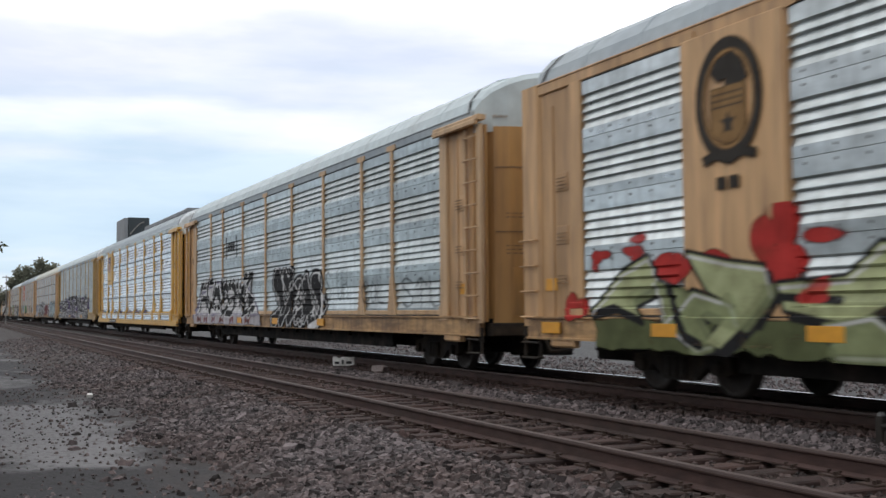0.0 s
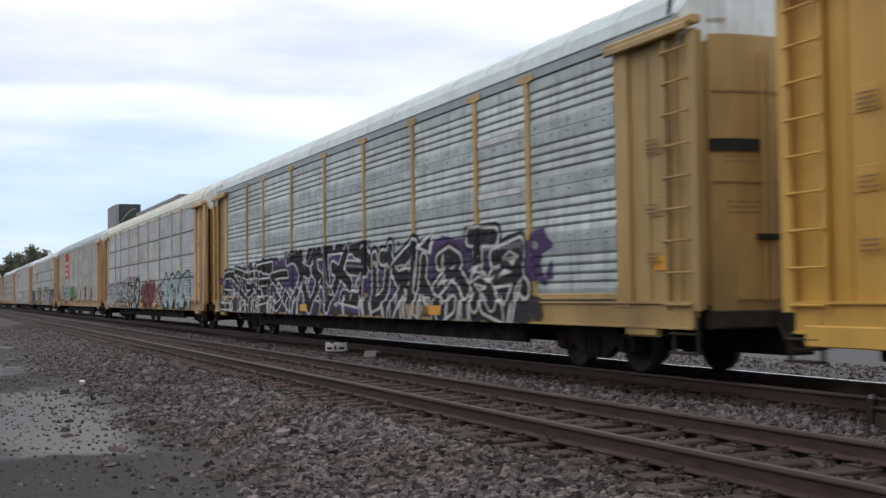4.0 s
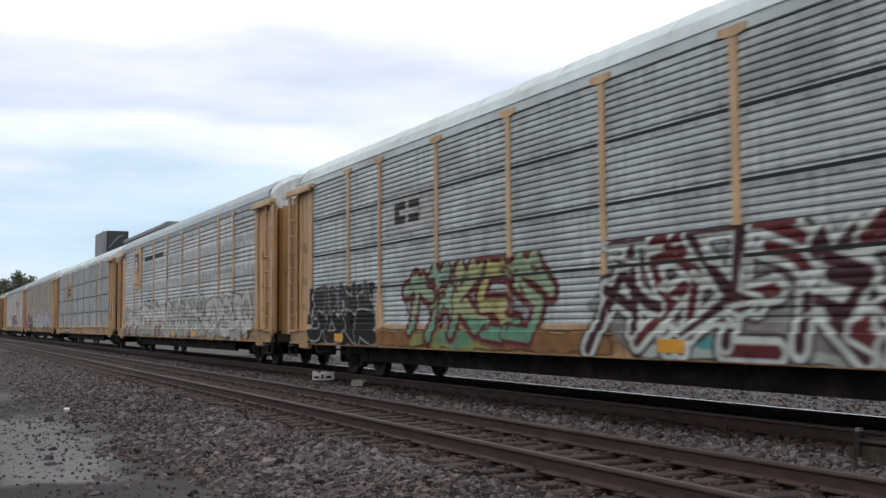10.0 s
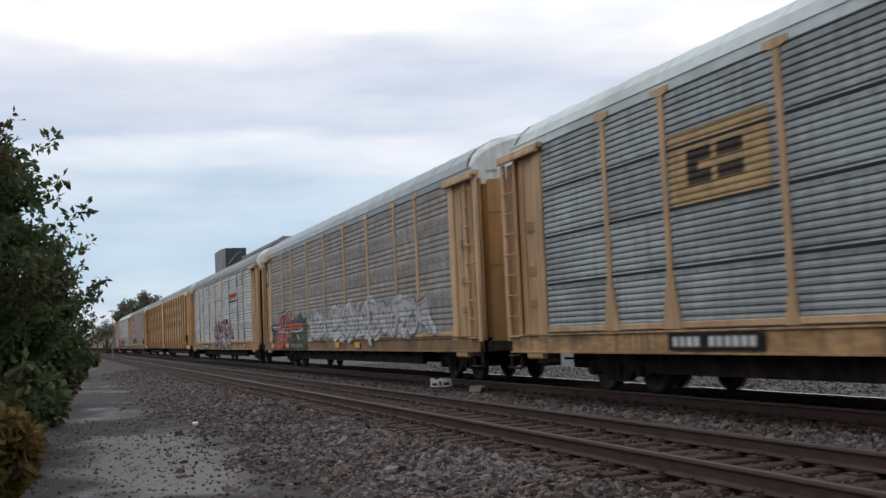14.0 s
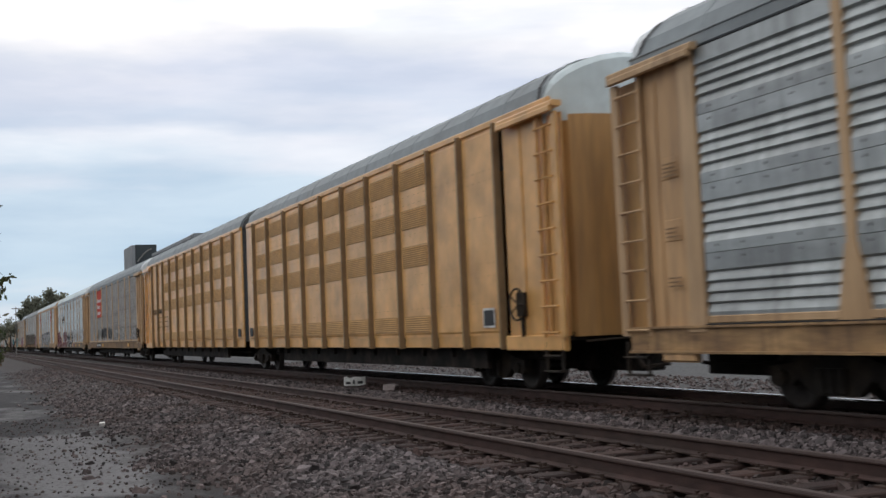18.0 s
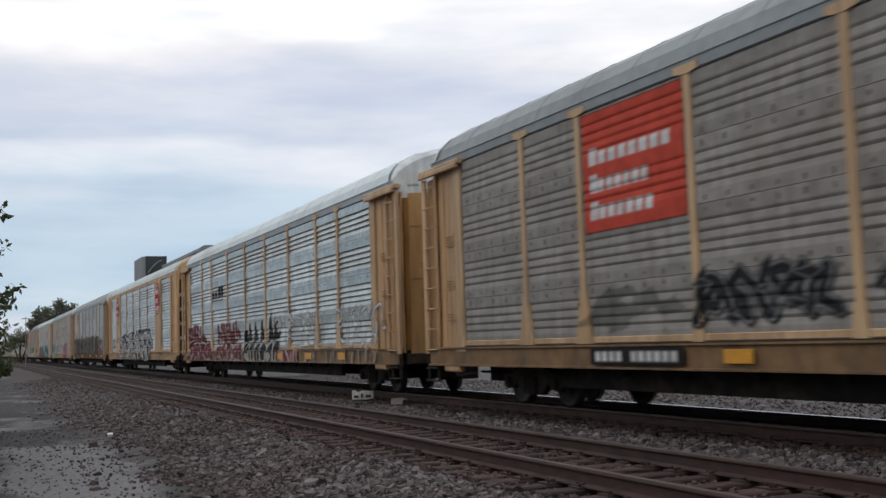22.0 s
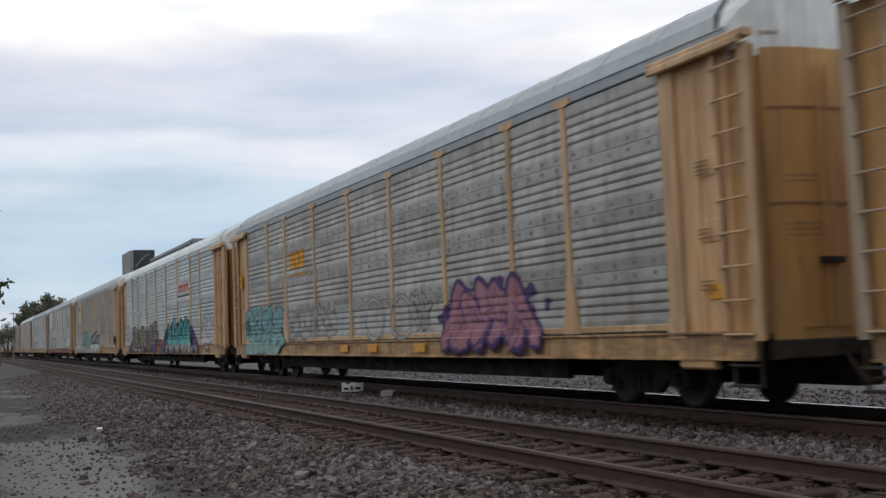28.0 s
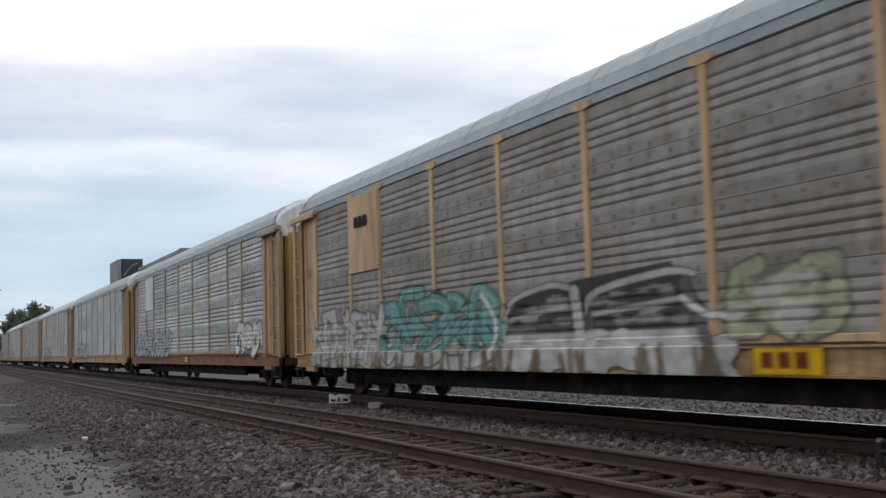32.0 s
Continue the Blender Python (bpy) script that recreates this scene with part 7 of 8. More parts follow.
    for cx in (-11.1, -10.55, -10.0):
        s.stroke(bowed([(cx - 0.28, 1.15), (cx - 0.24, 1.75), (cx, 2.0), (cx + 0.24, 1.8), (cx + 0.1, 1.5), (cx - 0.2, 1.55)]), 0.03, BLACK, 0.85)
    s.blob(-4.4, 1.9, 2.8, 0.3, PURPLE, 0.7, 0.4).blob(2.2, 1.95, 3.4, 0.45, PURPLE, 0.7, 0.5).rect(-7.0, 5.2, 0.74, 1.05, (0.36, 0.36, 0.36), 0.85, 0.12)
    shell = (0.36, 0.37, 0.375)
    s.letters("SITE", -7.2, -2.0, 0.78, 2.1, shell, BLACK, 0.2, 0.05, 0.15, None, None, None, False, 0.0, WHITE, 0.12, 1.12).letters("E", -1.5, -0.6, 1.1, 2.0, shell, BLACK, 0.13, 0.045, 0.0)
    s.letters("WORZ", -0.4, 5.2, 0.74, 2.2, (0.38, 0.385, 0.385), BLACK, 0.24, 0.06, 0.1, (BLACK, 0.04), None, None, True, 0.14, WHITE, 0.12, 1.18)
    s.chalk(-7, 5, 1.2, 1.9, (0.62, 0.62, 0.62), 40, 0.6)
    for x in (-0.2, 1.3, 2.9, 4.4):
        s.poly([(x, 1.1), (x + 0.5, 1.15), (x + 0.9, 0.76), (x + 0.6, 0.76)], BLACK, 0.9)
    graffiti(c[14], s, "silver graffiti with black outlines and purple haze", FLAT_BAYS)
    reporting_plate(c[14], -6.0, -3.8, 0.8, 1.06)
    reflector(c[14], -12.7, -6.5, -3.4, -0.3, 2.8)
    shutter = part("end_shutter", cached("shutter", lambda: Shape().bar(-0.24, 0.24, -0.02, 0.02, 1.05, 3.85, "z", 0.01).mesh("end_shutter")), "white_hood", c[14], "pale steel panel with dark openings", pose(HALF - 0.2, -1.38, 0, 0, 0, 48))
    for i in range(4):
        part("opening", cached("shutter_hole", lambda: Shape().sweep([(-0.12, 0.06), (-0.06, 0.0), (0.06, 0.0), (0.12, 0.06), (0.12, 0.5), (0.06, 0.56), (-0.06, 0.56), (-0.12, 0.5)], -0.027, -0.015, "y").mesh("opening")), "building_dark", shutter, "dark rounded opening", pose(0, 0, 1.15 + 0.67 * i))
    # 15
    c[15] = rack_car("grimy autorack car with brown soot over its lower half", "pale_tan_paint", "worn_galvanised", "dark_roof", plates=((7, "pale_tan_paint", 2.9, 4.72),), sill="grimy_tan", trim="faded_hazed_tan")
    shield_panel(c[15], worn=True)
    s = Canvas(-11.7, 11.4, 0.76, 2.75, seed=121)
    s.rect(-11.6, 8.9, 0.7, 2.45, (0.165, 0.125, 0.095), 0.62, 0.5).rect(8.9, 11.3, 0.7, 2.2, (0.1, 0.085, 0.075), 0.5, 0.5).drips(-11.4, 11, 0.8, 2.5, 26, (0.06, 0.055, 0.055), 0.16, 0.35)
    for i in range(16):
        s.rect(-11.2 + i * 1.3, -10.7 + i * 1.3, 0.78, 1.08, (0.3, 0.17, 0.05), 0.7, 0.3)
    s.letters("KaRC", 9.0, 11.2, 1.15, 2.05, (0.14, 0.05, 0.08), WHITE, 0.1, 0.035, 0.0, None, None, None, False, 0.1).letters("EOR", 9.1, 11.1, 0.85, 1.3, (0.16, 0.05, 0.07), (0.4, 0.2, 0.25), 0.08, 0.03, 0.0)
    graffiti(c[15], s, "brown soot over faded graffiti on the lower half")
    reflector(c[15], -3.6, 3.0, 7.4, 10.8)
    # 16
    c[16] = rack_car("weathered grey autorack car with amber lettering and teal graffiti", "tan_paint", "dull_galvanised", "grey_roof")
    s = Canvas(-6.9, -4.9, 2.85, 3.85, 0.03)
    s.bars(-6.6, -5.1, 3.2, 3.7, 3, AMBER, 0.8).rect(-6.6, -5.1, 3.0, 3.06, AMBER).done(c[16], "emblem", "amber lettering blocks with an underline")
    s = Canvas(-12.2, 10.5, 0.76, 2.3, seed=131)
    aqua, deep = (0.2, 0.38, 0.41), (0.05, 0.11, 0.13)
    s.rect(-11.95, -7.8, 0.78, 1.9, (0.13, 0.27, 0.3), 0.85, 0.25).poly([(-7.9, 2.0), (-7.4, 1.3), (-7.0, 1.1), (-7.8, 1.1)], PURPLE, 0.8)
    s.letters("CUUIR", -11.9, -7.9, 1.1, 2.2, (0.23, 0.42, 0.45), deep, 0.17, 0.035, 0.2, None, None, ((0.26, 0.45, 0.46), 1.4), True, 0.14, None, 0.12, 1.12).letters("SUOUC", -11.9, -7.6, 0.76, 1.4, (0.25, 0.44, 0.45), deep, 0.16, 0.03, 0.1)
    s.rect(-11.9, -7.9, 0.78, 1.08, (0.33, 0.48, 0.47), 0.75, 0.2)
    wash = (0.37, 0.385, 0.39)
    for x0, x1, top in ((-6.8, -4.65, 2.05), (-4.4, -2.55, 2.1)):
        s.rect(x0, x1, 1.25, top - 0.15, wash, 0.85, 0.3).chalk(x0, x1, 1.3, top - 0.1, (0.5, 0.51, 0.52), 24, 0.8)
        for i in range(5):
            x = x0 + (i + 0.5) * (x1 - x0) / 5
            s.poly([(x - 0.2, top - 0.35), (x + s.rng.uniform(-0.1, 0.1), top + s.rng.uniform(-0.1, 0.14)), (x + 0.2, top - 0.35)], wash, 0.8)
    for cx in (0.2, 1.9):
        s.ring(cx, 1.6, 0.6, 0.45, 0.05, (0.45, 0.46, 0.46))
    s.tags(2.5, 3.4, 1.3, 2.1, 2, (0.4, 0.41, 0.41), GREYP, 0.06, 0.02)
    s.blob(6.0, 1.6, 1.9, 0.5, PURPLE, 0.9, 0.4).tags(4.5, 7.6, 0.85, 2.15, 4, (0.42, 0.22, 0.26), PURPLE, 0.18, 0.07)
    graffiti(c[16], s, "teal, white and purple graffiti")
    reflector(c[16], -1.8, 0.2, 3.0)
    s = Canvas(-12.6, -12.1, 2.9, 3.5, 0.03)
    s.rect(-12.55, -12.2, 2.95, 3.45, AMBER).rect(-12.5, -12.25, 3.18, 3.22, BLACK).done(c[16], "label", "amber label on the end panel", 0.06)
    # 17
    c[17] = rack_car("grey ribbed autorack car with teal and purple graffiti", "tan_paint", "galvanised", "pale_roof", rail="pale_roof", crown=0.92)
    s = Canvas(4.25, 7.0, 2.9, 3.9, 0.03)
    s.rect(4.3, 6.98, 2.98, 3.82, (0.62, 0.63, 0.63)).bars(4.5, 6.8, 3.5, 3.72, 4, RED).rect(4.35, 6.9, 3.4, 3.45, RED).rect(4.35, 6.9, 3.2, 3.27, BLACK).done(c[17], "emblem", "white patch with red lettering blocks and black stripe")
    s = Canvas(-12.3, 11.4, 0.76, 2.35, seed=141)
    s.letters("UOR", -11.9, -10.1, 1.55, 2.15, (0.55, 0.58, 0.6), GREYP, 0.1, 0.03, 0.0, None, None, None, True, 0.08).letters("OUR", -11.9, -10.1, 1.12, 1.6, (0.55, 0.58, 0.6), GREYP, 0.1, 0.03, 0.0)
    s.poly([(-10.4, 0.78), (-9.4, 1.7), (-9.0, 0.78)], PURPLE, 0.95).rect(-9.2, -1.3, 0.77, 1.1, (0.13, 0.11, 0.09), 0.85, 0.15)
    dun = (0.22, 0.2, 0.165)
    s.letters("SIRMOE", -9.4, -1.5, 0.95, 2.15, dun, (0.035, 0.033, 0.03), 0.24, 0.05, 0.05, None, None, ((0.2, 0.17, 0.14), 1.3), True, 0.0, (0.34, 0.32, 0.3), 0.1, 1.18)
    s.blob(-4.0, 1.6, 0.5, 0.3, (0.14, 0.1, 0.2), 0.7, 0.3).blob(-2.6, 1.7, 0.4, 0.35, (0.14, 0.1, 0.2), 0.7, 0.3).rect(-2.2, -0.9, 0.78, 1.4, PURPLE, 0.75, 0.3)
    s.rect(-0.95, 0.15, 1.05, 1.42, (0.3, 0.1, 0.05), 0.9, 0.08).rect(-0.6, 0.1, 0.79, 1.02, (0.45, 0.22, 0.06), 0.9, 0.1)
    s.poly([(0.15, 0.78), (0.2, 1.25), (1.2, 1.95), (1.4, 0.78)], (0.12, 0.085, 0.22), 0.98).poly([(6.6, 2.05), (7.3, 1.9), (8.7, 1.12), (8.9, 0.78), (6.4, 0.8)], PURPLE, 1)
    s.poly([(1.3, 0.8), (1.35, 1.7), (1.9, 2.12), (2.4, 1.95), (3.0, 2.2), (3.4, 2.4), (3.9, 2.05), (4.5, 2.1), (4.9, 2.3), (5.5, 2.1), (6.0, 2.45), (6.4, 2.15), (6.8, 2.2), (7.0, 1.8), (7.6, 1.15), (8.0, 0.8)], (0.03, 0.032, 0.036), 1, 0.02)
    s.rect(1.4, 8.6, 0.78, 1.08, (0.24, 0.24, 0.25), 0.95, 0.05)
    for x in (1.6, 3.0, 4.4, 5.9, 7.4):
        s.poly([(x + 0.5, 1.06), (x + 1.05, 0.78), (x + 0.1, 0.78)], (0.05, 0.045, 0.05), 0.95)
    s.rect(6.0, 7.1, 0.82, 1.04, (0.4, 0.17, 0.06), 0.9, 0.1)
    sea = (0.085, 0.34, 0.37)
    for x, w, top, low in ((1.55, 1.05, 2.12, 1.36), (2.75, 1.35, 2.3, 1.28), (4.15, 1.5, 2.2, 1.32), (5.55, 0.9, 2.36, 1.3), (6.25, 0.75, 2.1, 1.4)):
        # pointed arch shapes with bars across and pale legs below
        j = [s.rng.uniform(-0.1, 0.1) for _ in range(8)]
        s.poly([(x + j[0], low), (x + 0.12 * w, top - 0.3 + j[1]), (x + (0.5 + j[2]) * w, top), (x + 0.82 * w, top - 0.22), (x + w, low + 0.2), (x + 0.95 * w + j[3], low)], sea, 1, 0.02)
        s.poly([(x + 0.35 * w, low + 0.42 + j[4]), (x + 0.55 * w, top - 0.18), (x + 0.68 * w, low + 0.34)], (0.03, 0.03, 0.035), 1).stroke(bowed([(x + 0.1, low + 0.22 + j[5]), (x + 0.5 * w, low + 0.28), (x + w * 0.9, low + 0.14 + j[6])]), 0.035, (0.03, 0.03, 0.035))
        s.poly([(x - 0.15, low - 0.02), (x + w * 0.9, low + 0.1), (x + w * 1.05, low - 0.1), (x + 0.25 * w, low - 0.2)], (0.13, 0.42, 0.44), 1, 0.0)
        s.poly([(x + 0.05, low - 0.2), (x + 0.4 * w, low - 0.14), (x + 0.2 * w, 1.0), (x - 0.2, 0.88 + j[7])], (0.42, 0.43, 0.44), 1).poly([(x + 0.6 * w, low - 0.1), (x + w, low - 0.16), (x + w * 0.95, 0.92), (x + 0.8 * w, 0.97)], (0.42, 0.43, 0.44), 1)
    s.poly([(6.3, 1.75), (6.75, 1.6), (7.1, 1.1), (6.8, 0.85), (6.4, 1.3)], (0.15, 0.44, 0.45), 1).poly([(6.75, 1.3), (7.15, 1.05), (7.0, 0.8), (6.65, 0.82)], (0.42, 0.43, 0.44), 1)
    for i, x in enumerate((9.45, 9.85, 10.2, 10.55, 10.8, 11.15)):
        top = (1.95, 2.2, 2.0, 2.25, 2.0, 2.3)[i]
        s.stroke([(x, 1.68), (x + 0.08, top - 0.12)], 0.17, GREYP)
    for i, x in enumerate((9.45, 9.85, 10.2, 10.55, 10.8, 11.15)):
        top = (1.95, 2.2, 2.0, 2.25, 2.0, 2.3)[i]
        s.stroke([(x, 1.68), (x + 0.08, top - 0.12)], 0.125, (0.6, 0.62, 0.64))
    s.letters("SCR", 9.3, 11.25, 1.12, 1.72, (0.58, 0.6, 0.62), GREYP, 0.16, 0.035, 0.0)
    graffiti(c[17], s, "teal, purple and white graffiti along the lower side")
    reporting_plate(c[17], -8.4, -4.9, 0.8, 1.06)
    framed_placard(c[17], 10.5)
    # 18
    c[18] = rack_car("weathered grey autorack car with teal graffiti and tan patch", "pale_tan_paint", "brown_galvanised", "grey_roof", plates=((7, "pale_tan_paint", 2.95, 4.74),))
    s = Canvas(-8.8, -7.4, 3.5, 4.5, 0.03)
    s.bars(-8.6, -7.7, 4.0, 4.25, 3, BLACK, 0.8).done(c[18], "emblem", "dark lettering blocks on a tan panel", 0.09)
    s = Canvas(-12.3, 7.2, 0.74, 2.5, seed=151)
    s.rect(-12, 4.7, 0.76, 1.25, (0.55, 0.56, 0.55), 0.9, 0.25)
    chalky, ink = (0.54, 0.56, 0.56), (0.07, 0.075, 0.08)
    s.rect(-12, -7.1, 1.1, 1.75, chalky, 0.8, 0.4).letters("HEIEH", -12.0, -7.2, 0.95, 2.05, chalky, (0.2, 0.2, 0.2), 0.14, 0.04, 0.0, None, None, None, False, 0.0, WHITE, 0.1, 1.1)
    s.letters("CESEB", -7.1, -1.6, 0.85, 2.3, (0.18, 0.38, 0.37), (0.07, 0.1, 0.1), 0.18, 0.045, 0.15, ((0.5, 0.54, 0.53), 0.03), None, (chalky, 1.12), True, 0.0, (0.4, 0.56, 0.55), 0.1, 1.1).stroke(bowed([(-2.2, 2.1), (-1.7, 1.6), (-1.9, 1.0), (-2.6, 0.85)]), 0.06, WHITE)
    s.rect(-1.35, 4.0, 0.8, 1.55, chalky, 0.9, 0.15).poly([(-1.3, 1.35), (-1.2, 1.95), (1.0, 2.15), (3.4, 2.25), (4.1, 1.6), (3.9, 1.35)], ink, 0.92)
    for x0, x1 in ((-1.3, 0.8), (1.3, 3.9)):
        s.stroke(bowed([(x0, 1.65), (x0 + 0.3, 1.95), (x1 - 0.6, 2.12), (x1, 2.05)]), 0.05, (0.5, 0.52, 0.52)).stroke([(x0 + 0.2, 1.62), (x1 - 0.2, 1.75)], 0.04, (0.42, 0.44, 0.44)).chalk(x0, x1, 1.4, 1.95, (0.35, 0.37, 0.37), 12, 0.8).chalk(x0, x1, 0.85, 1.35, (0.66, 0.66, 0.65), 16, 0.9)
    s.stroke([(0.95, 1.95), (1.15, 0.85)], 0.13, chalky).stroke([(3.7, 1.9), (4.3, 0.85)], 0.12, (0.16, 0.16, 0.17)).stroke(bowed([(3.6, 1.75), (4.2, 1.5), (5.0, 1.55)]), 0.05, WHITE)
    s.rect(4.6, 6.2, 1.25, 2.05, (0.36, 0.39, 0.27), 0.7, 0.3).letters("EBE", 4.6, 6.3, 1.2, 2.1, (0.4, 0.44, 0.31), (0.2, 0.21, 0.18), 0.12, 0.035, 0.1, None, None, None, False).chalk(4.4, 6.2, 1.25, 1.95, chalky, 18, 0.6)
    s.drips(-12, 4.6, 0.76, 1.1, 50, (0.2, 0.15, 0.1), 0.06)
    s.rect(5.0, 6.15, 0.76, 1.09, (0.75, 0.45, 0.02)).bars(5.15, 6.0, 0.84, 1.03, 3, (0.2, 0.04, 0.02), 0.7)
    graffiti(c[18], s, "white and teal graffiti with a yellow tag on the sill")
    # 19
    c[19] = rack_car("grey autorack car with white graffiti on a rusty sill", "mustard_paint", "worn_galvanised", "grey_roof", sill="rusty_paint", plates=((7, "pale_roof", 3.2, 4.72),), trim="faded_hazed_tan")
    s = Canvas(-12.4, 11.6, 0.9, 2.3, seed=161)
    s.tags(-12.3, -3.0, 1.0, 2.2, 8, (0.45, 0.52, 0.55), GREYP, 0.12, 0.04).tags(8.3, 11.4, 1.0, 2.1, 3, WHITE, GREYP, 0.16, 0.04)
    graffiti(c[19], s, "pale graffiti on the lower side")
    reflector(c[19], 0.5)
    for k in (3, 6, 8):
        end_slot(c[k])
    for k in (12, 18):
        hand_brake(c[k], 12.55)
    # the tail of the train, seen far off; its greyed trim imitates distance haze
    looks = (("galvanised", "grey_roof", 5), ("worn_galvanised", "light_grey_roof", 7), ("dull_galvanised", "grey_roof", 2), ("galvanised", "pale_roof", 9), ("slate_galvanised", "grey_roof", 4), ("worn_galvanised", "grey_roof", 3))
    for i, (p, r, sd) in enumerate(looks):
        c[20 + i] = rack_car("tan and grey ribbed autorack car far down the train", "tan_paint", p, r, plates=G7 if i % 2 else (), trim="faded_hazed_tan")
        s = Canvas(-11.5, 11, 0.9, 2.2, 0.06, seed=200 + sd)
        s.tags(-10 + i, -3 + i, 1.0, 2.0, 5, (0.5, 0.52, 0.54), GREYP, 0.14, 0.05)
        graffiti(c[20 + i], s, "pale graffiti on the lower side")


# ---------------------------------------------------------------- the articulated yellow car
MAX_POSTS = (1.5, 3.2, 5.13, 6.9, 8.68, 10.47, 12.3, 14.2, 16.0, 17.5, 19.05)
MAX_HALF = 21.3


def louver_mesh(w, h):
    s = Shape()
    n = max(5, round(h / 0.046))
    for i in range(n):
        z = -h / 2 + h * (i + 0.5) / n
        s.sweep([(-0.006, z - 0.012), (-0.02, z - 0.008), (-0.006, z + 0.01)], -w / 2, w / 2)
    return s.mesh("louver")


def articulated_car():
    car = tagged(new("articulated_autorack_car"), "long yellow articulated autorack car with louvred panels and black bellows", "railcar", "cars of the freight train")
    paint = "box_yellow_paint"
    for half in (-1, 1):
        cx = half * (MAX_HALF + 0.35) / 2
        part("underframe", frame_mesh(MAX_HALF - 0.9, 7.0), "black_steel", car, "black steel underframe", pose(cx, 0, 0))
        part("roof", roof_mesh(MAX_HALF - 1.1), "slate_roof", car, "grey curved roof", pose(half * (MAX_HALF + 0.0) / 2, 0, 0))
        for side in (-1, 1):
            turn = pose(0, side * SIDE, 0, 0, 0, 0 if side < 0 else 180)
            part("eave_rail", cached("max_eave", lambda: Shape().bar(-MAX_HALF / 2 + 0.4, MAX_HALF / 2 - 0.4, -0.02, 0.06, 4.80, 4.93, "x", 0.02).mesh("eave_rail")), paint, car, at=turn @ pose(half * (MAX_HALF + 0.1) / 2, 0, 0))
            edges = (0.32, *MAX_POSTS)
            for b in range(len(edges) - 1):
                a, c = edges[b], edges[b + 1]
                w, mid = c - a - 0.02, half * (a + c) / 2
                p = part("panel", cached(("max_panel", round(w, 2)), lambda: max_panel(w)), paint, car, at=turn @ pose(mid, 0.02, 0))
                if 1 <= b <= 8:
                    lw = w * 0.74
                    for z, h in ((4.42, 0.42), (3.55, 0.4), (2.74, 0.44), (1.3, 0.32)):
                        # slats on a darker backing plate that paints the shade between them
                        part("louver", cached(("louver", round(lw, 2), h), lambda: louver_mesh(lw, h)), "louver_shade", part("louver_recess", cached(("recess", round(lw, 2), h), lambda: Shape().bar(-lw / 2 - 0.012, lw / 2 + 0.012, -0.008, 0.01, -h / 2 - 0.012, h / 2 + 0.012, "x", 0.003).mesh("louver_recess")), "louver_gap_shade", p, "louvre backing plate darkened as shade", pose(-0.04, -0.022, z)), "pressed louvre slats")
                tagged(part("stitch", cached(("stitch", round(w, 2)), lambda: stitch_mesh(w)), "louver_shade", p, "rows of short rivet dashes", pose(0, -0.02, 0)), kind="stuff")
                part("skirt", cached(("max_skirt", round(w, 2)), lambda: Shape().bar(-w / 2 + 0.06, w / 2 - 0.06, -0.02, 0.02, 0.8, 1.03, "x", 0.01).mesh("skirt")), paint, car, at=turn @ pose(mid, 0.05, 0))
            for x in MAX_POSTS:
                part("post", cached("max_post", lambda: Shape().sweep([(-0.05, 0.03), (-0.03, -0.09), (0.03, -0.09), (0.05, 0.03)], 0.78, 4.84, "z").mesh("post")), "brown_post", car, at=turn @ pose(half * x, 0, 0))
            part("end_panel", cached("max_end", lambda: Shape().bar(-0.7, 0.75, -0.02, 0.04, 1.0, 4.8, "z", 0.02).bar(-0.1, 0.0, -0.05, 0.0, 1.0, 4.7, "z", 0.02).mesh("end_panel")), paint, car, at=turn @ pose(half * 19.95, 0.03, 0))
            part("corner_sheet", cached("corner_sheet", lambda: None), paint, car, at=turn @ pose(half * (MAX_HALF - 0.32), 0, 0))
            part("ladder", ladder_mesh() if half > 0 else ladder_mirror(), paint, car, at=turn @ pose(half * (MAX_HALF - 0.1), -0.02, 0))
            part("top_bracket", cached("bracket", lambda: bracket_mesh()), paint, car, at=turn @ pose(half * 20.3, 0, 0))
            part("step", step_mesh(), "grimy_steel", car, at=turn @ pose(half * 20.9 + (0.25 if half < 0 else 0.2), 0, 0))
            part("end_sill_beam", cached("max_sill", lambda: Shape().bar(-1.0, 1.0, -0.05, 0.05, 0.76, 1.02, "x", 0.02).mesh("end_sill_beam")), paint, car, at=turn @ pose(half * 20.2, 0, 0))
        part("end_door", end_door_mesh(), "ochre_door", car, "", pose(half * (MAX_HALF - 0.62), 0, 0, 0, 0, 0 if half > 0 else 180))
        part("end_door", cached("door_mirror", lambda: mirrored_mesh(end_door_mesh())), "ochre_door", car, "", pose(half * (MAX_HALF - 0.62), 0, 0, 0, 0, 0 if half > 0 else 180))
        end = pose(half * (MAX_HALF - 0.66), 0, 0, 0, 0, 0 if half > 0 else 180)
        part("hood", hood_mesh(), "pale_roof", car, "pale rounded roof cap", end)
        part("hood_rim", cached("rim", rim_mesh), "dark_ink", car, at=end)
        part("coupler", coupler_mesh(), "grimy_steel", car, at=pose(half * (MAX_HALF - 0.05), 0, 0, 0, 0, 0 if half > 0 else 180))
        add_truck(car, half * 17.6)
    add_truck(car, 0.0)
    ring = [(y * 0.985, z - 0.03) for y, z in ROOF] + [(1.56, 1.0), (-1.56, 1.0)]
    for i in range(6):
        part("bellows_fold", cached("fold", lambda: Shape().sweep(ring, -0.045, 0.045).mesh("bellows_fold")), "rubber", car, "black rubber bellows fold", pose(-0.28 + i * 0.112, 0, 0))
    s = Canvas(16.4, 19.0, 1.0, 3.2, 0.03)
    for z in (2.0, 1.6, 1.35):
        s.rect(17.9, 18.9, z, z + 0.03, (0.3, 0.17, 0.05), 0.8)
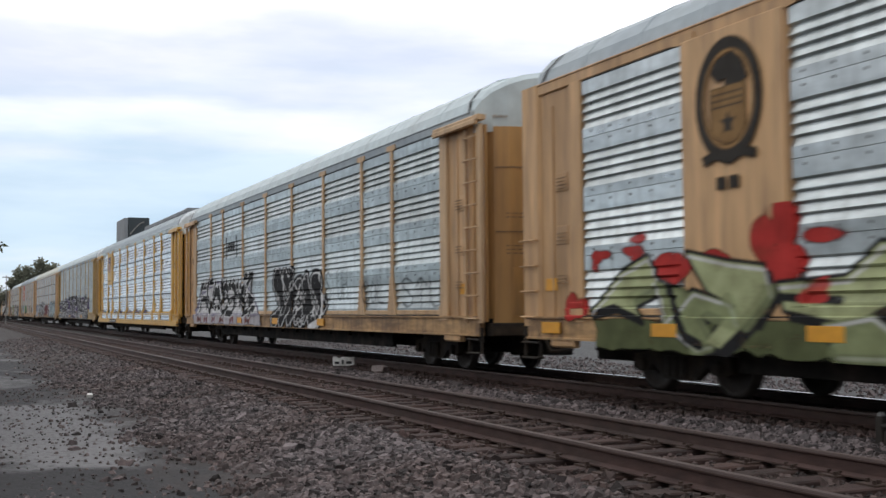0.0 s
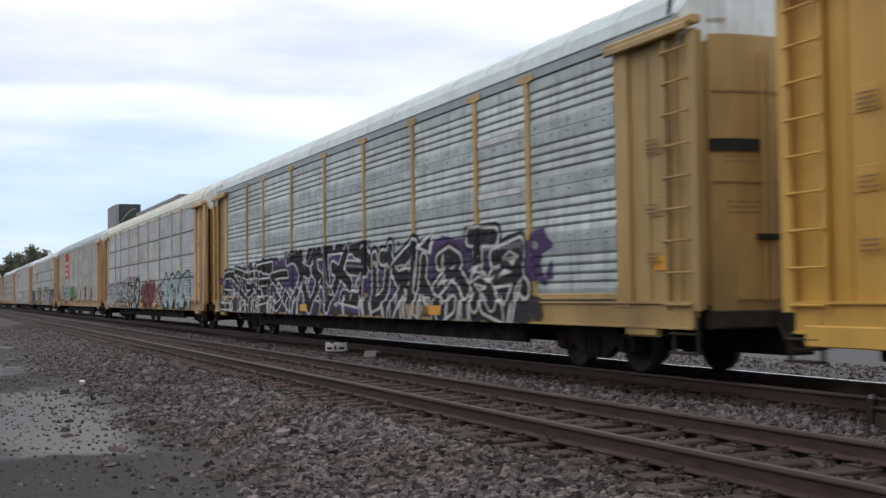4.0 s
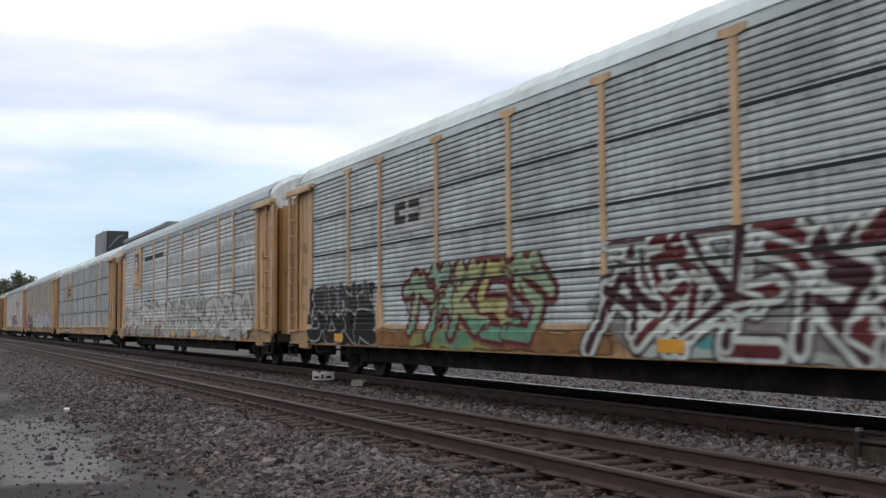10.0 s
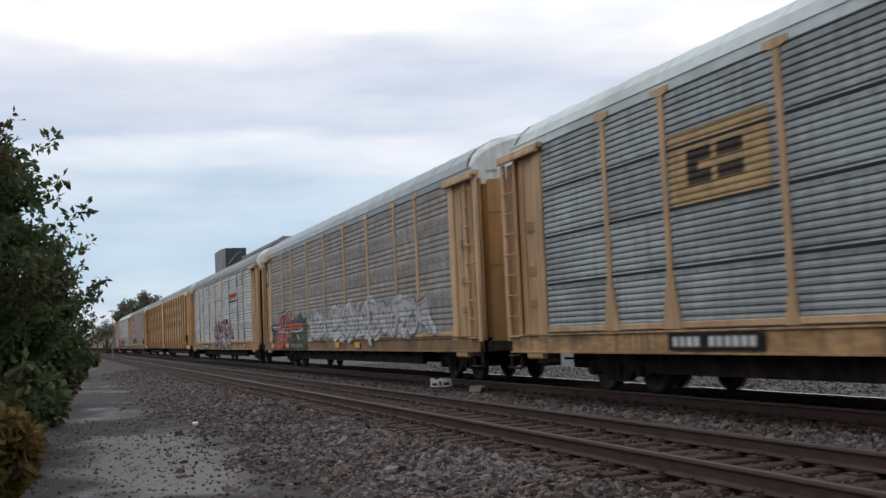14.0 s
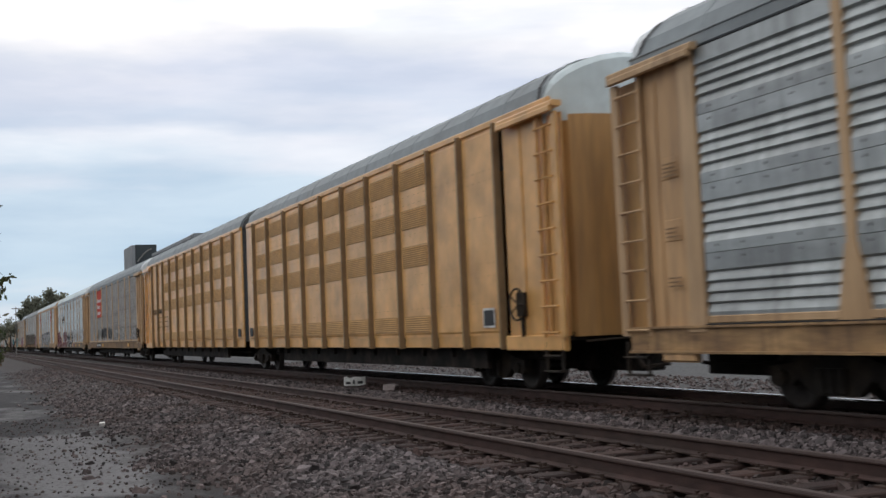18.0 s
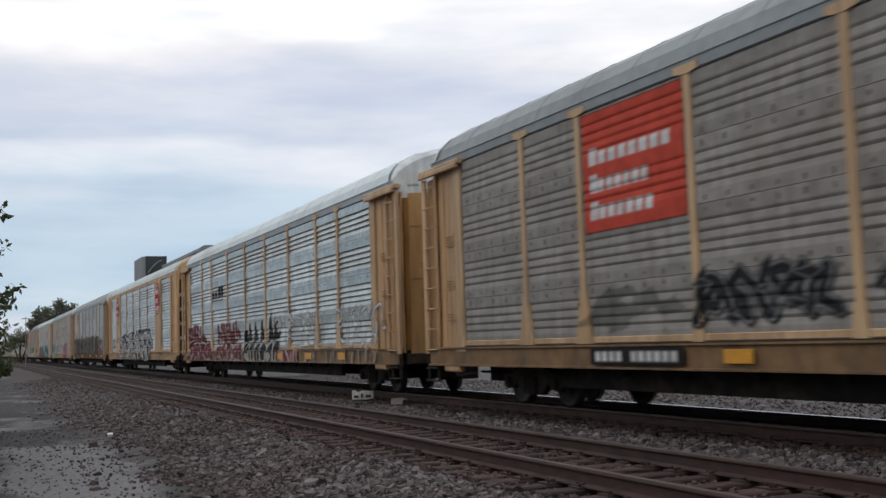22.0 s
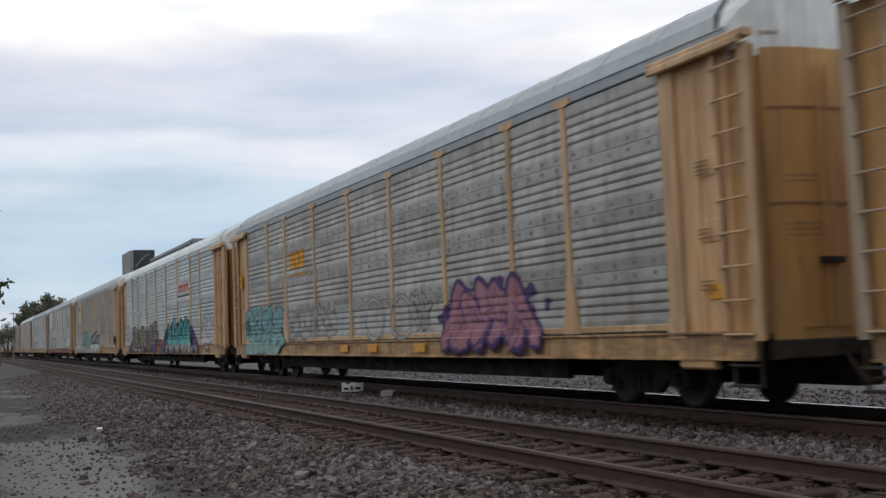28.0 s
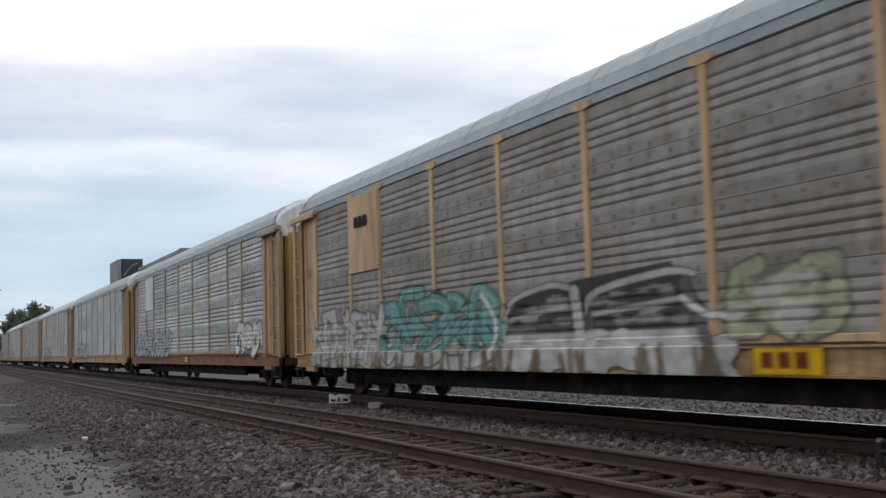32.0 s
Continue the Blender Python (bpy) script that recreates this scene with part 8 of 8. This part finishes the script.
    part("plate_border", cached("plate_border", lambda: Shape().bar(-0.24, 0.24, -0.006, 0.0, -0.18, 0.18, "x", 0.002).mesh("plate_border")), "white_paint", car, "white border of the data plate", pose(18.5, -SIDE - 0.02, 1.35))
    part("data_plate", cached("data_plate", lambda: Shape().bar(-0.2, 0.2, -0.01, 0.0, -0.14, 0.14, "x", 0.004).mesh("data_plate")), "dark_ink", car, "dark stencilled data plate", pose(18.5, -SIDE - 0.02, 1.35))
    part("data_plate", cached("data_plate", lambda: None), "dark_ink", car, "dark stencilled data plate", pose(0.85, -SIDE - 0.02, 1.3))
    part("data_plate", cached("data_plate", lambda: None), "dark_ink", car, "dark stencilled data plate", pose(-0.85, -SIDE - 0.02, 1.3))
    hand_brake(car, 19.85)
    s = Canvas(-19.1, -16.2, 2.3, 2.75, 0.03)
    s.bars(-18.9, -17.9, 2.4, 2.62, 4, (0.06, 0.045, 0.03)).bars(-17.5, -16.4, 2.4, 2.62, 6, (0.06, 0.045, 0.03)).done(car, "reporting_mark", "dark lettering blocks", 0.03)
    for z in (1.75, 2.0, 2.2):
        for x0 in (-17.5, -15.9):
            s = Canvas(x0, x0 + 1.3, z - 0.03, z + 0.04, 0.03)
            s.bars(x0 + 0.05, x0 + 1.2, z - 0.015, z + 0.02, 4, (0.25, 0.14, 0.05), 0.6).done(car, "stencil", "small dark stencilled line", 0.03)
    return car


def stitch_mesh(w):
    s = Shape()
    n = max(3, round(w / 0.34))
    for z in (4.05, 3.87, 3.22, 2.35, 2.12, 1.62):
        for i in range(n):
            x = -w / 2 + 0.16 + (w - 0.32) * (i + 0.5) / n
            s.bar(x - 0.045, x + 0.045, -0.006, 0.004, z - 0.007, z + 0.007, "x", 0.002)
    return s.mesh("stitch")


def max_panel(w):
    """A smooth bay sheet with a shallow pressed field and a seam of rivets."""
    s = Shape().bar(-w / 2, w / 2, 0.0, 0.04, 1.02, 4.82, "z", 0.01)
    s.add([(-w / 2 + 0.06, 0.0, 1.07), (w / 2 - 0.06, 0.0, 1.07), (w / 2 - 0.06, 0.0, 4.76), (-w / 2 + 0.06, 0.0, 4.76),
           (-w / 2 + 0.1, -0.02, 1.11), (w / 2 - 0.1, -0.02, 1.11), (w / 2 - 0.1, -0.02, 4.72), (-w / 2 + 0.1, -0.02, 4.72)],
          [(0, 1, 5, 4), (1, 2, 6, 5), (2, 3, 7, 6), (3, 0, 4, 7), (4, 5, 6, 7)])
    return s.mesh("panel")


# ---------------------------------------------------------------- surroundings
def build_marker():
    """A whitewashed block lying in the ballast."""
    thing = tagged(new("painted_block"), "whitewashed concrete block lying in the ballast by the rail", "concrete block")
    thing.matrix_basis = pose(-26.2, 9.16, -0.12, 0, 0, 62)
    rng = random.Random(2)
    outline = [(-0.27, -0.05)] + [(-0.27 + 0.06 * i, 0.15 + rng.uniform(-0.02, 0.025)) for i in range(10)] + [(0.27, -0.03), (0.1, -0.06)]
    part("block", Shape().sweep(outline, -0.09, 0.09, "y").mesh("block"), "white_paint", thing)
    stain = Shape()
    for x, w, h in ((-0.22, 0.12, 0.05), (-0.04, 0.05, 0.09), (0.08, 0.14, 0.06)):
        stain.bar(x, x + w, -0.098, -0.088, -0.01, h, "x", 0.01)
    part("tar_smear", stain.mesh("tar_smear"), "dark_ink", thing, "dark smears near the base")
    stone = Shape().sweep([(-0.16, -0.1), (0.13, -0.12), (0.18, 0.0), (0.05, 0.04), (-0.14, 0.03)], -0.1, 0.1, "y")
    rock = part("pale_rock", stone.mesh("pale_rock"), "pale_stone", None, at=pose(-23.6, 9.12, -0.09, 0, 0, 40))
    tagged(rock, "pale pinkish lump of rock lying in the ballast", "rock")
    bit = part("white_litter", Shape().sweep([(-0.06, -0.02), (0.05, -0.04), (0.07, 0.03), (-0.03, 0.05)], -0.05, 0.05, "y").mesh("white_litter"), "white_paint", None, at=pose(-22.5, 2.55, ground_height(-22.5, 2.55) + 0.03))
    tagged(bit, "scrap of white litter lying on the gravel", "litter")


def build_switch():
    """Low point machine beside the train's track."""
    thing = tagged(new("point_machine"), "low dark steel point machine beside the train's rail", "track equipment")
    thing.matrix_basis = pose(-8.15, 9.0, -0.27)
    part("casing", Shape().bar(-0.1, 0.75, -0.3, 0.12, 0.0, 0.26, "x", 0.04).mesh("casing"), "grimy_steel", thing)
    part("lid", Shape().bar(-0.12, 0.77, -0.32, 0.14, 0.26, 0.30, "x", 0.015).mesh("lid"), "grimy_steel", thing)
    part("post", Shape().bar(-0.32, -0.22, -0.2, -0.1, 0.0, 0.36, "z", 0.015).mesh("post"), "grimy_steel", thing)
    part("knob", Shape().lathe([(0.0, -0.03), (0.03, -0.03), (0.035, 0.0), (0.03, 0.03), (0.0, 0.03)], 10).mesh("knob"), "bolt_steel", thing, at=pose(-0.27, -0.15, 0.37))
    part("rod", Shape().tube((0.1, 0.1, 0.1), (0.1, 0.75, 0.1), 0.03).mesh("rod"), "grimy_steel", thing)


def build_buildings():
    """A long plain warehouse beyond the tracks with a dark stair tower at its far end."""
    b = tagged(new("warehouse"), "long plain grey warehouse with a dark roof tower beyond the tracks", "building")
    b.location = (0, 0, 0)
    wall = Shape().bar(-172, -141, 27.6, 50, -0.6, 13.9, "x", 0.05)
    part("wall", wall.mesh("wall"), "building_grey", b, "plain grey wall")
    part("parapet", Shape().bar(-172, -141, 27.45, 27.75, 13.9, 14.4, "x", 0.05).mesh("parapet"), "building_grey", b, "roof-edge parapet")
    part("tower", Shape().bar(-184, -175, 25.4, 28.7, -0.6, 16.1, "z", 0.1).mesh("tower"), "building_dark", b, "dark glazed tower")
    part("tower_side", Shape().bar(-184.0, -174.95, 24.85, 25.38, -0.6, 16.0, "z", 0.05).mesh("tower_side"), "building_grey", b, "grey tower flank")
    # a pale curved streak across the tower's face
    arc = Shape()
    pts = [(25.7 + 2.2 * t, 13.4 + 2.0 * math.sin(t * 1.5)) for t in np.linspace(0, 1, 8)]
    for (y0, z0), (y1, z1) in zip(pts, pts[1:]):
        arc.tube((-174.9, y0, z0), (-174.9, y1, z1), 0.1, 6)
    part("arched_trim", arc.mesh("arched_trim"), "pole_grey", b, "pale curved streak on the tower")
    part("plant_room", Shape().bar(-143.5, -141.2, 27.9, 36, 13.9, 14.7, "x", 0.1).mesh("plant_room"), "building_grey", b, "rooftop plant room")


def leaf_cloud(name, centres, per, size, parent, material_name, seed, droop=0.3):
    """Many small leaves as one part: two crossed quads folded along the rib."""
    rng = np.random.default_rng(seed)
    c = np.repeat(np.array([p[:3] for p in centres]), per, 0)
    r = np.repeat(np.array([p[3] for p in centres]), per)
    n = len(c)
    d = rng.normal(size=(n, 3))
    d /= np.linalg.norm(d, axis=1)[:, None]
    pos = c + d * (r * rng.random(n) ** 0.45)[:, None]
    ax = rng.normal(size=(n, 3)) + d * 0.8
    ax[:, 2] -= droop
    ax /= np.linalg.norm(ax, axis=1)[:, None]
    side = np.cross(ax, rng.normal(size=(n, 3)))
    side /= np.linalg.norm(side, axis=1)[:, None]
    nrm = np.cross(ax, side)
    ln = (size * rng.uniform(0.6, 1.4, n))[:, None]
    v = np.stack([pos, pos + ax * ln * 0.5 + side * ln * 0.26 + nrm * ln * 0.08, pos + ax * ln, pos + ax * ln * 0.5 - side * ln * 0.26 + nrm * ln * 0.08], 1)
    f = (np.arange(n) * 4)[:, None] + np.array([0, 1, 2, 3])
    me = bpy.data.meshes.new(name)
    me.from_pydata(v.reshape(-1, 3).tolist(), [], np.concatenate([f[:, [0, 1, 2]], f[:, [0, 2, 3]]]).tolist())
    me.materials.append(None)
    return tagged(part(name, me, material_name, parent), kind="stuff")


def limbs(base, tips, r0, seed):
    rng = random.Random(seed)
    s = Shape()
    for tip in tips:
        p, q = Vector(base), Vector(tip)
        last, n = p, 4
        for i in range(1, n + 1):
            t = i / n
            nxt = p.lerp(q, t) + Vector((rng.uniform(-0.12, 0.12), rng.uniform(-0.12, 0.12), 0.2 * math.sin(t * 3.1))) * (q - p).length * 0.25 * (1 if i < n else 0)
            s.tube(last, nxt, r0 * (1 - (i - 1) / n * 0.8), 6, r0 * (1 - t * 0.8))
            last = nxt
    return s


def shrub(x, y, height, width, seed, label, sprigs=8, leaf="dark_foliage"):
    rng = random.Random(seed)
    thing = tagged(new("shrub"), label, "shrub", "shrubs along the path")
    z0 = ground_height(x, y)
    thing.location = (x, y, z0)
    centres = []
    for i in range(46):
        a, h = rng.uniform(0, 6.283), rng.random()
        rad = width * 0.5 * float(np.interp(h, (0, 0.3, 0.6, 0.85, 1), (0.5, 0.78, 1.0, 0.85, 0.4))) * rng.uniform(0.1, 1.0) ** 0.6
        centres.append((rad * math.cos(a) * 1.2, rad * math.sin(a), 0.25 + h * (height - 0.5), rng.uniform(0.28, 0.5) * width / 3))
    tips = [(c[0], c[1], c[2]) for c in centres[::2]]
    part("stems", limbs((0, 0, -0.05), tips, 0.05, seed).mesh("stems"), "bark", thing, "thin brown stems")
    leaf_cloud("leaves", centres, 520, 0.125, thing, leaf, seed)
    out = []
    for i in range(sprigs):
        a, h = rng.uniform(-0.6, 2.4), rng.uniform(0.35, 1.0)
        rad = width * 0.5 * float(np.interp(h, (0, 0.3, 0.6, 0.85, 1), (0.55, 0.85, 1.05, 0.9, 0.45)))
        p = Vector((rad * math.cos(a), rad * math.sin(a), 0.3 + h * (height - 0.4)))
        d = Vector((math.cos(a) * 0.5, math.sin(a), 0.8)).normalized()
        for k in range(5):
            q = p + d * 0.13 * k
            out.append((q.x, q.y, q.z, 0.09))
    leaf_cloud("sprig_leaves", out, 9, 0.13, thing, "dark_foliage", seed + 1, 0.0)
    return thing


def far_tree(x, y, height, seed, lobes):
    thing = tagged(new("tree"), "hazy grey-green rounded tree far beyond the tracks", "tree", "far trees")
    thing.location = (x, y, -0.6)
    tips = [(c[0] * 0.8, c[1] * 0.8, c[2] - 0.5) for c in lobes]
    part("trunk", limbs((0, 0, 0), tips, height * 0.03, seed).mesh("trunk"), "bark", thing)
    rng = random.Random(seed)
    clumps = []
    for cx, cy, cz, r in lobes:
        for _ in range(20):
            v = Vector((rng.gauss(0, 1), rng.gauss(0, 1), rng.gauss(0, 0.8))).normalized() * r * rng.uniform(0.5, 0.95)
            clumps.append((cx + v.x, cy + v.y, cz + v.z, r * rng.uniform(0.2, 0.38)))
    leaf_cloud("crown", clumps, 48, height * 0.05, thing, "hazed_foliage", seed)


def build_plants():
    shrub(-16.2, -1.75, 4.9, 3.5, 1, "tall leafy green shrub beside the dirt path", 16)
    shrub(-19.5, -1.05, 4.1, 2.7, 2, "dense dark green shrub beside the dirt path", 14)
    shrub(-25.0, -1.0, 3.6, 2.9, 3, "dense brownish-green shrub beside the dirt path", 10)
    shrub(-33.0, -0.8, 2.8, 2.9, 4, "dense brownish-green shrub beside the dirt path", 8)
    shrub(-62.0, 0.7, 1.7, 2.6, 6, "low dark green shrub far along the path", 4)
    shrub(-12.0, -1.05, 1.3, 1.7, 7, "low yellowing shrub beside the dirt path", 6, "yellow_foliage")
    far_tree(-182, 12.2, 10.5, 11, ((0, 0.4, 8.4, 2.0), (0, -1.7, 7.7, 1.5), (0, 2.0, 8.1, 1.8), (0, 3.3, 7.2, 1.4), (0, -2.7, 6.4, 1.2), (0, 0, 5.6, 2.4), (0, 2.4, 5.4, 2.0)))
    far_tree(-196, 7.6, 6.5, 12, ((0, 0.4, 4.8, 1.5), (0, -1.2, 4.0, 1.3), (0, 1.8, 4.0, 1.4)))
    pole = tagged(new("utility_pole"), "thin grey utility pole far down the line", "pole")
    pole.location = (-150, 6.6, -0.55)
    part("shaft", Shape().tube((0, 0, 0), (0, 0, 6.6), 0.07, 8, 0.05).mesh("shaft"), "pole_grey", pole)
    part("crossarm", Shape().bar(-0.06, 0.06, -0.5, 0.5, 6.3, 6.42, "y", 0.02).mesh("crossarm"), "pole_grey", pole)


make_cars()
CARS[11] = articulated_car()
build_marker()
build_switch()
build_buildings()
build_plants()

# ---------------------------------------------------------------- what moves
def run(t):
    return 16.12 * t + 0.009589 * (t - 16) ** 2


def motions():
    for k, car in CARS.items():
        c = front_of(k) - (MAX_HALF + 0.15 if k == 11 else HALF)
        walk(car, [(t, pose(c + run(t), TRAIN_Y, 0)) for t in (0, 4, 8, 12, 16, 20, 24, 28, 32)])
    for i, (w, dx) in enumerate(zip(ROLLERS, (-0.87, 0.87))):
        rows = []
        for f in range(0, 32 * FPS + 1):
            t = f / FPS
            rows.append((t, pose(dx, 0, 0.422, 0, math.degrees(run(t) / 0.422), 0)))
        walk(w, rows)
        for o in FOLLOWERS[i]:
            o.animation_data_create()
            o.animation_data.action = w.animation_data.action
            o.animation_data.action_slot = w.animation_data.action_slot


motions()
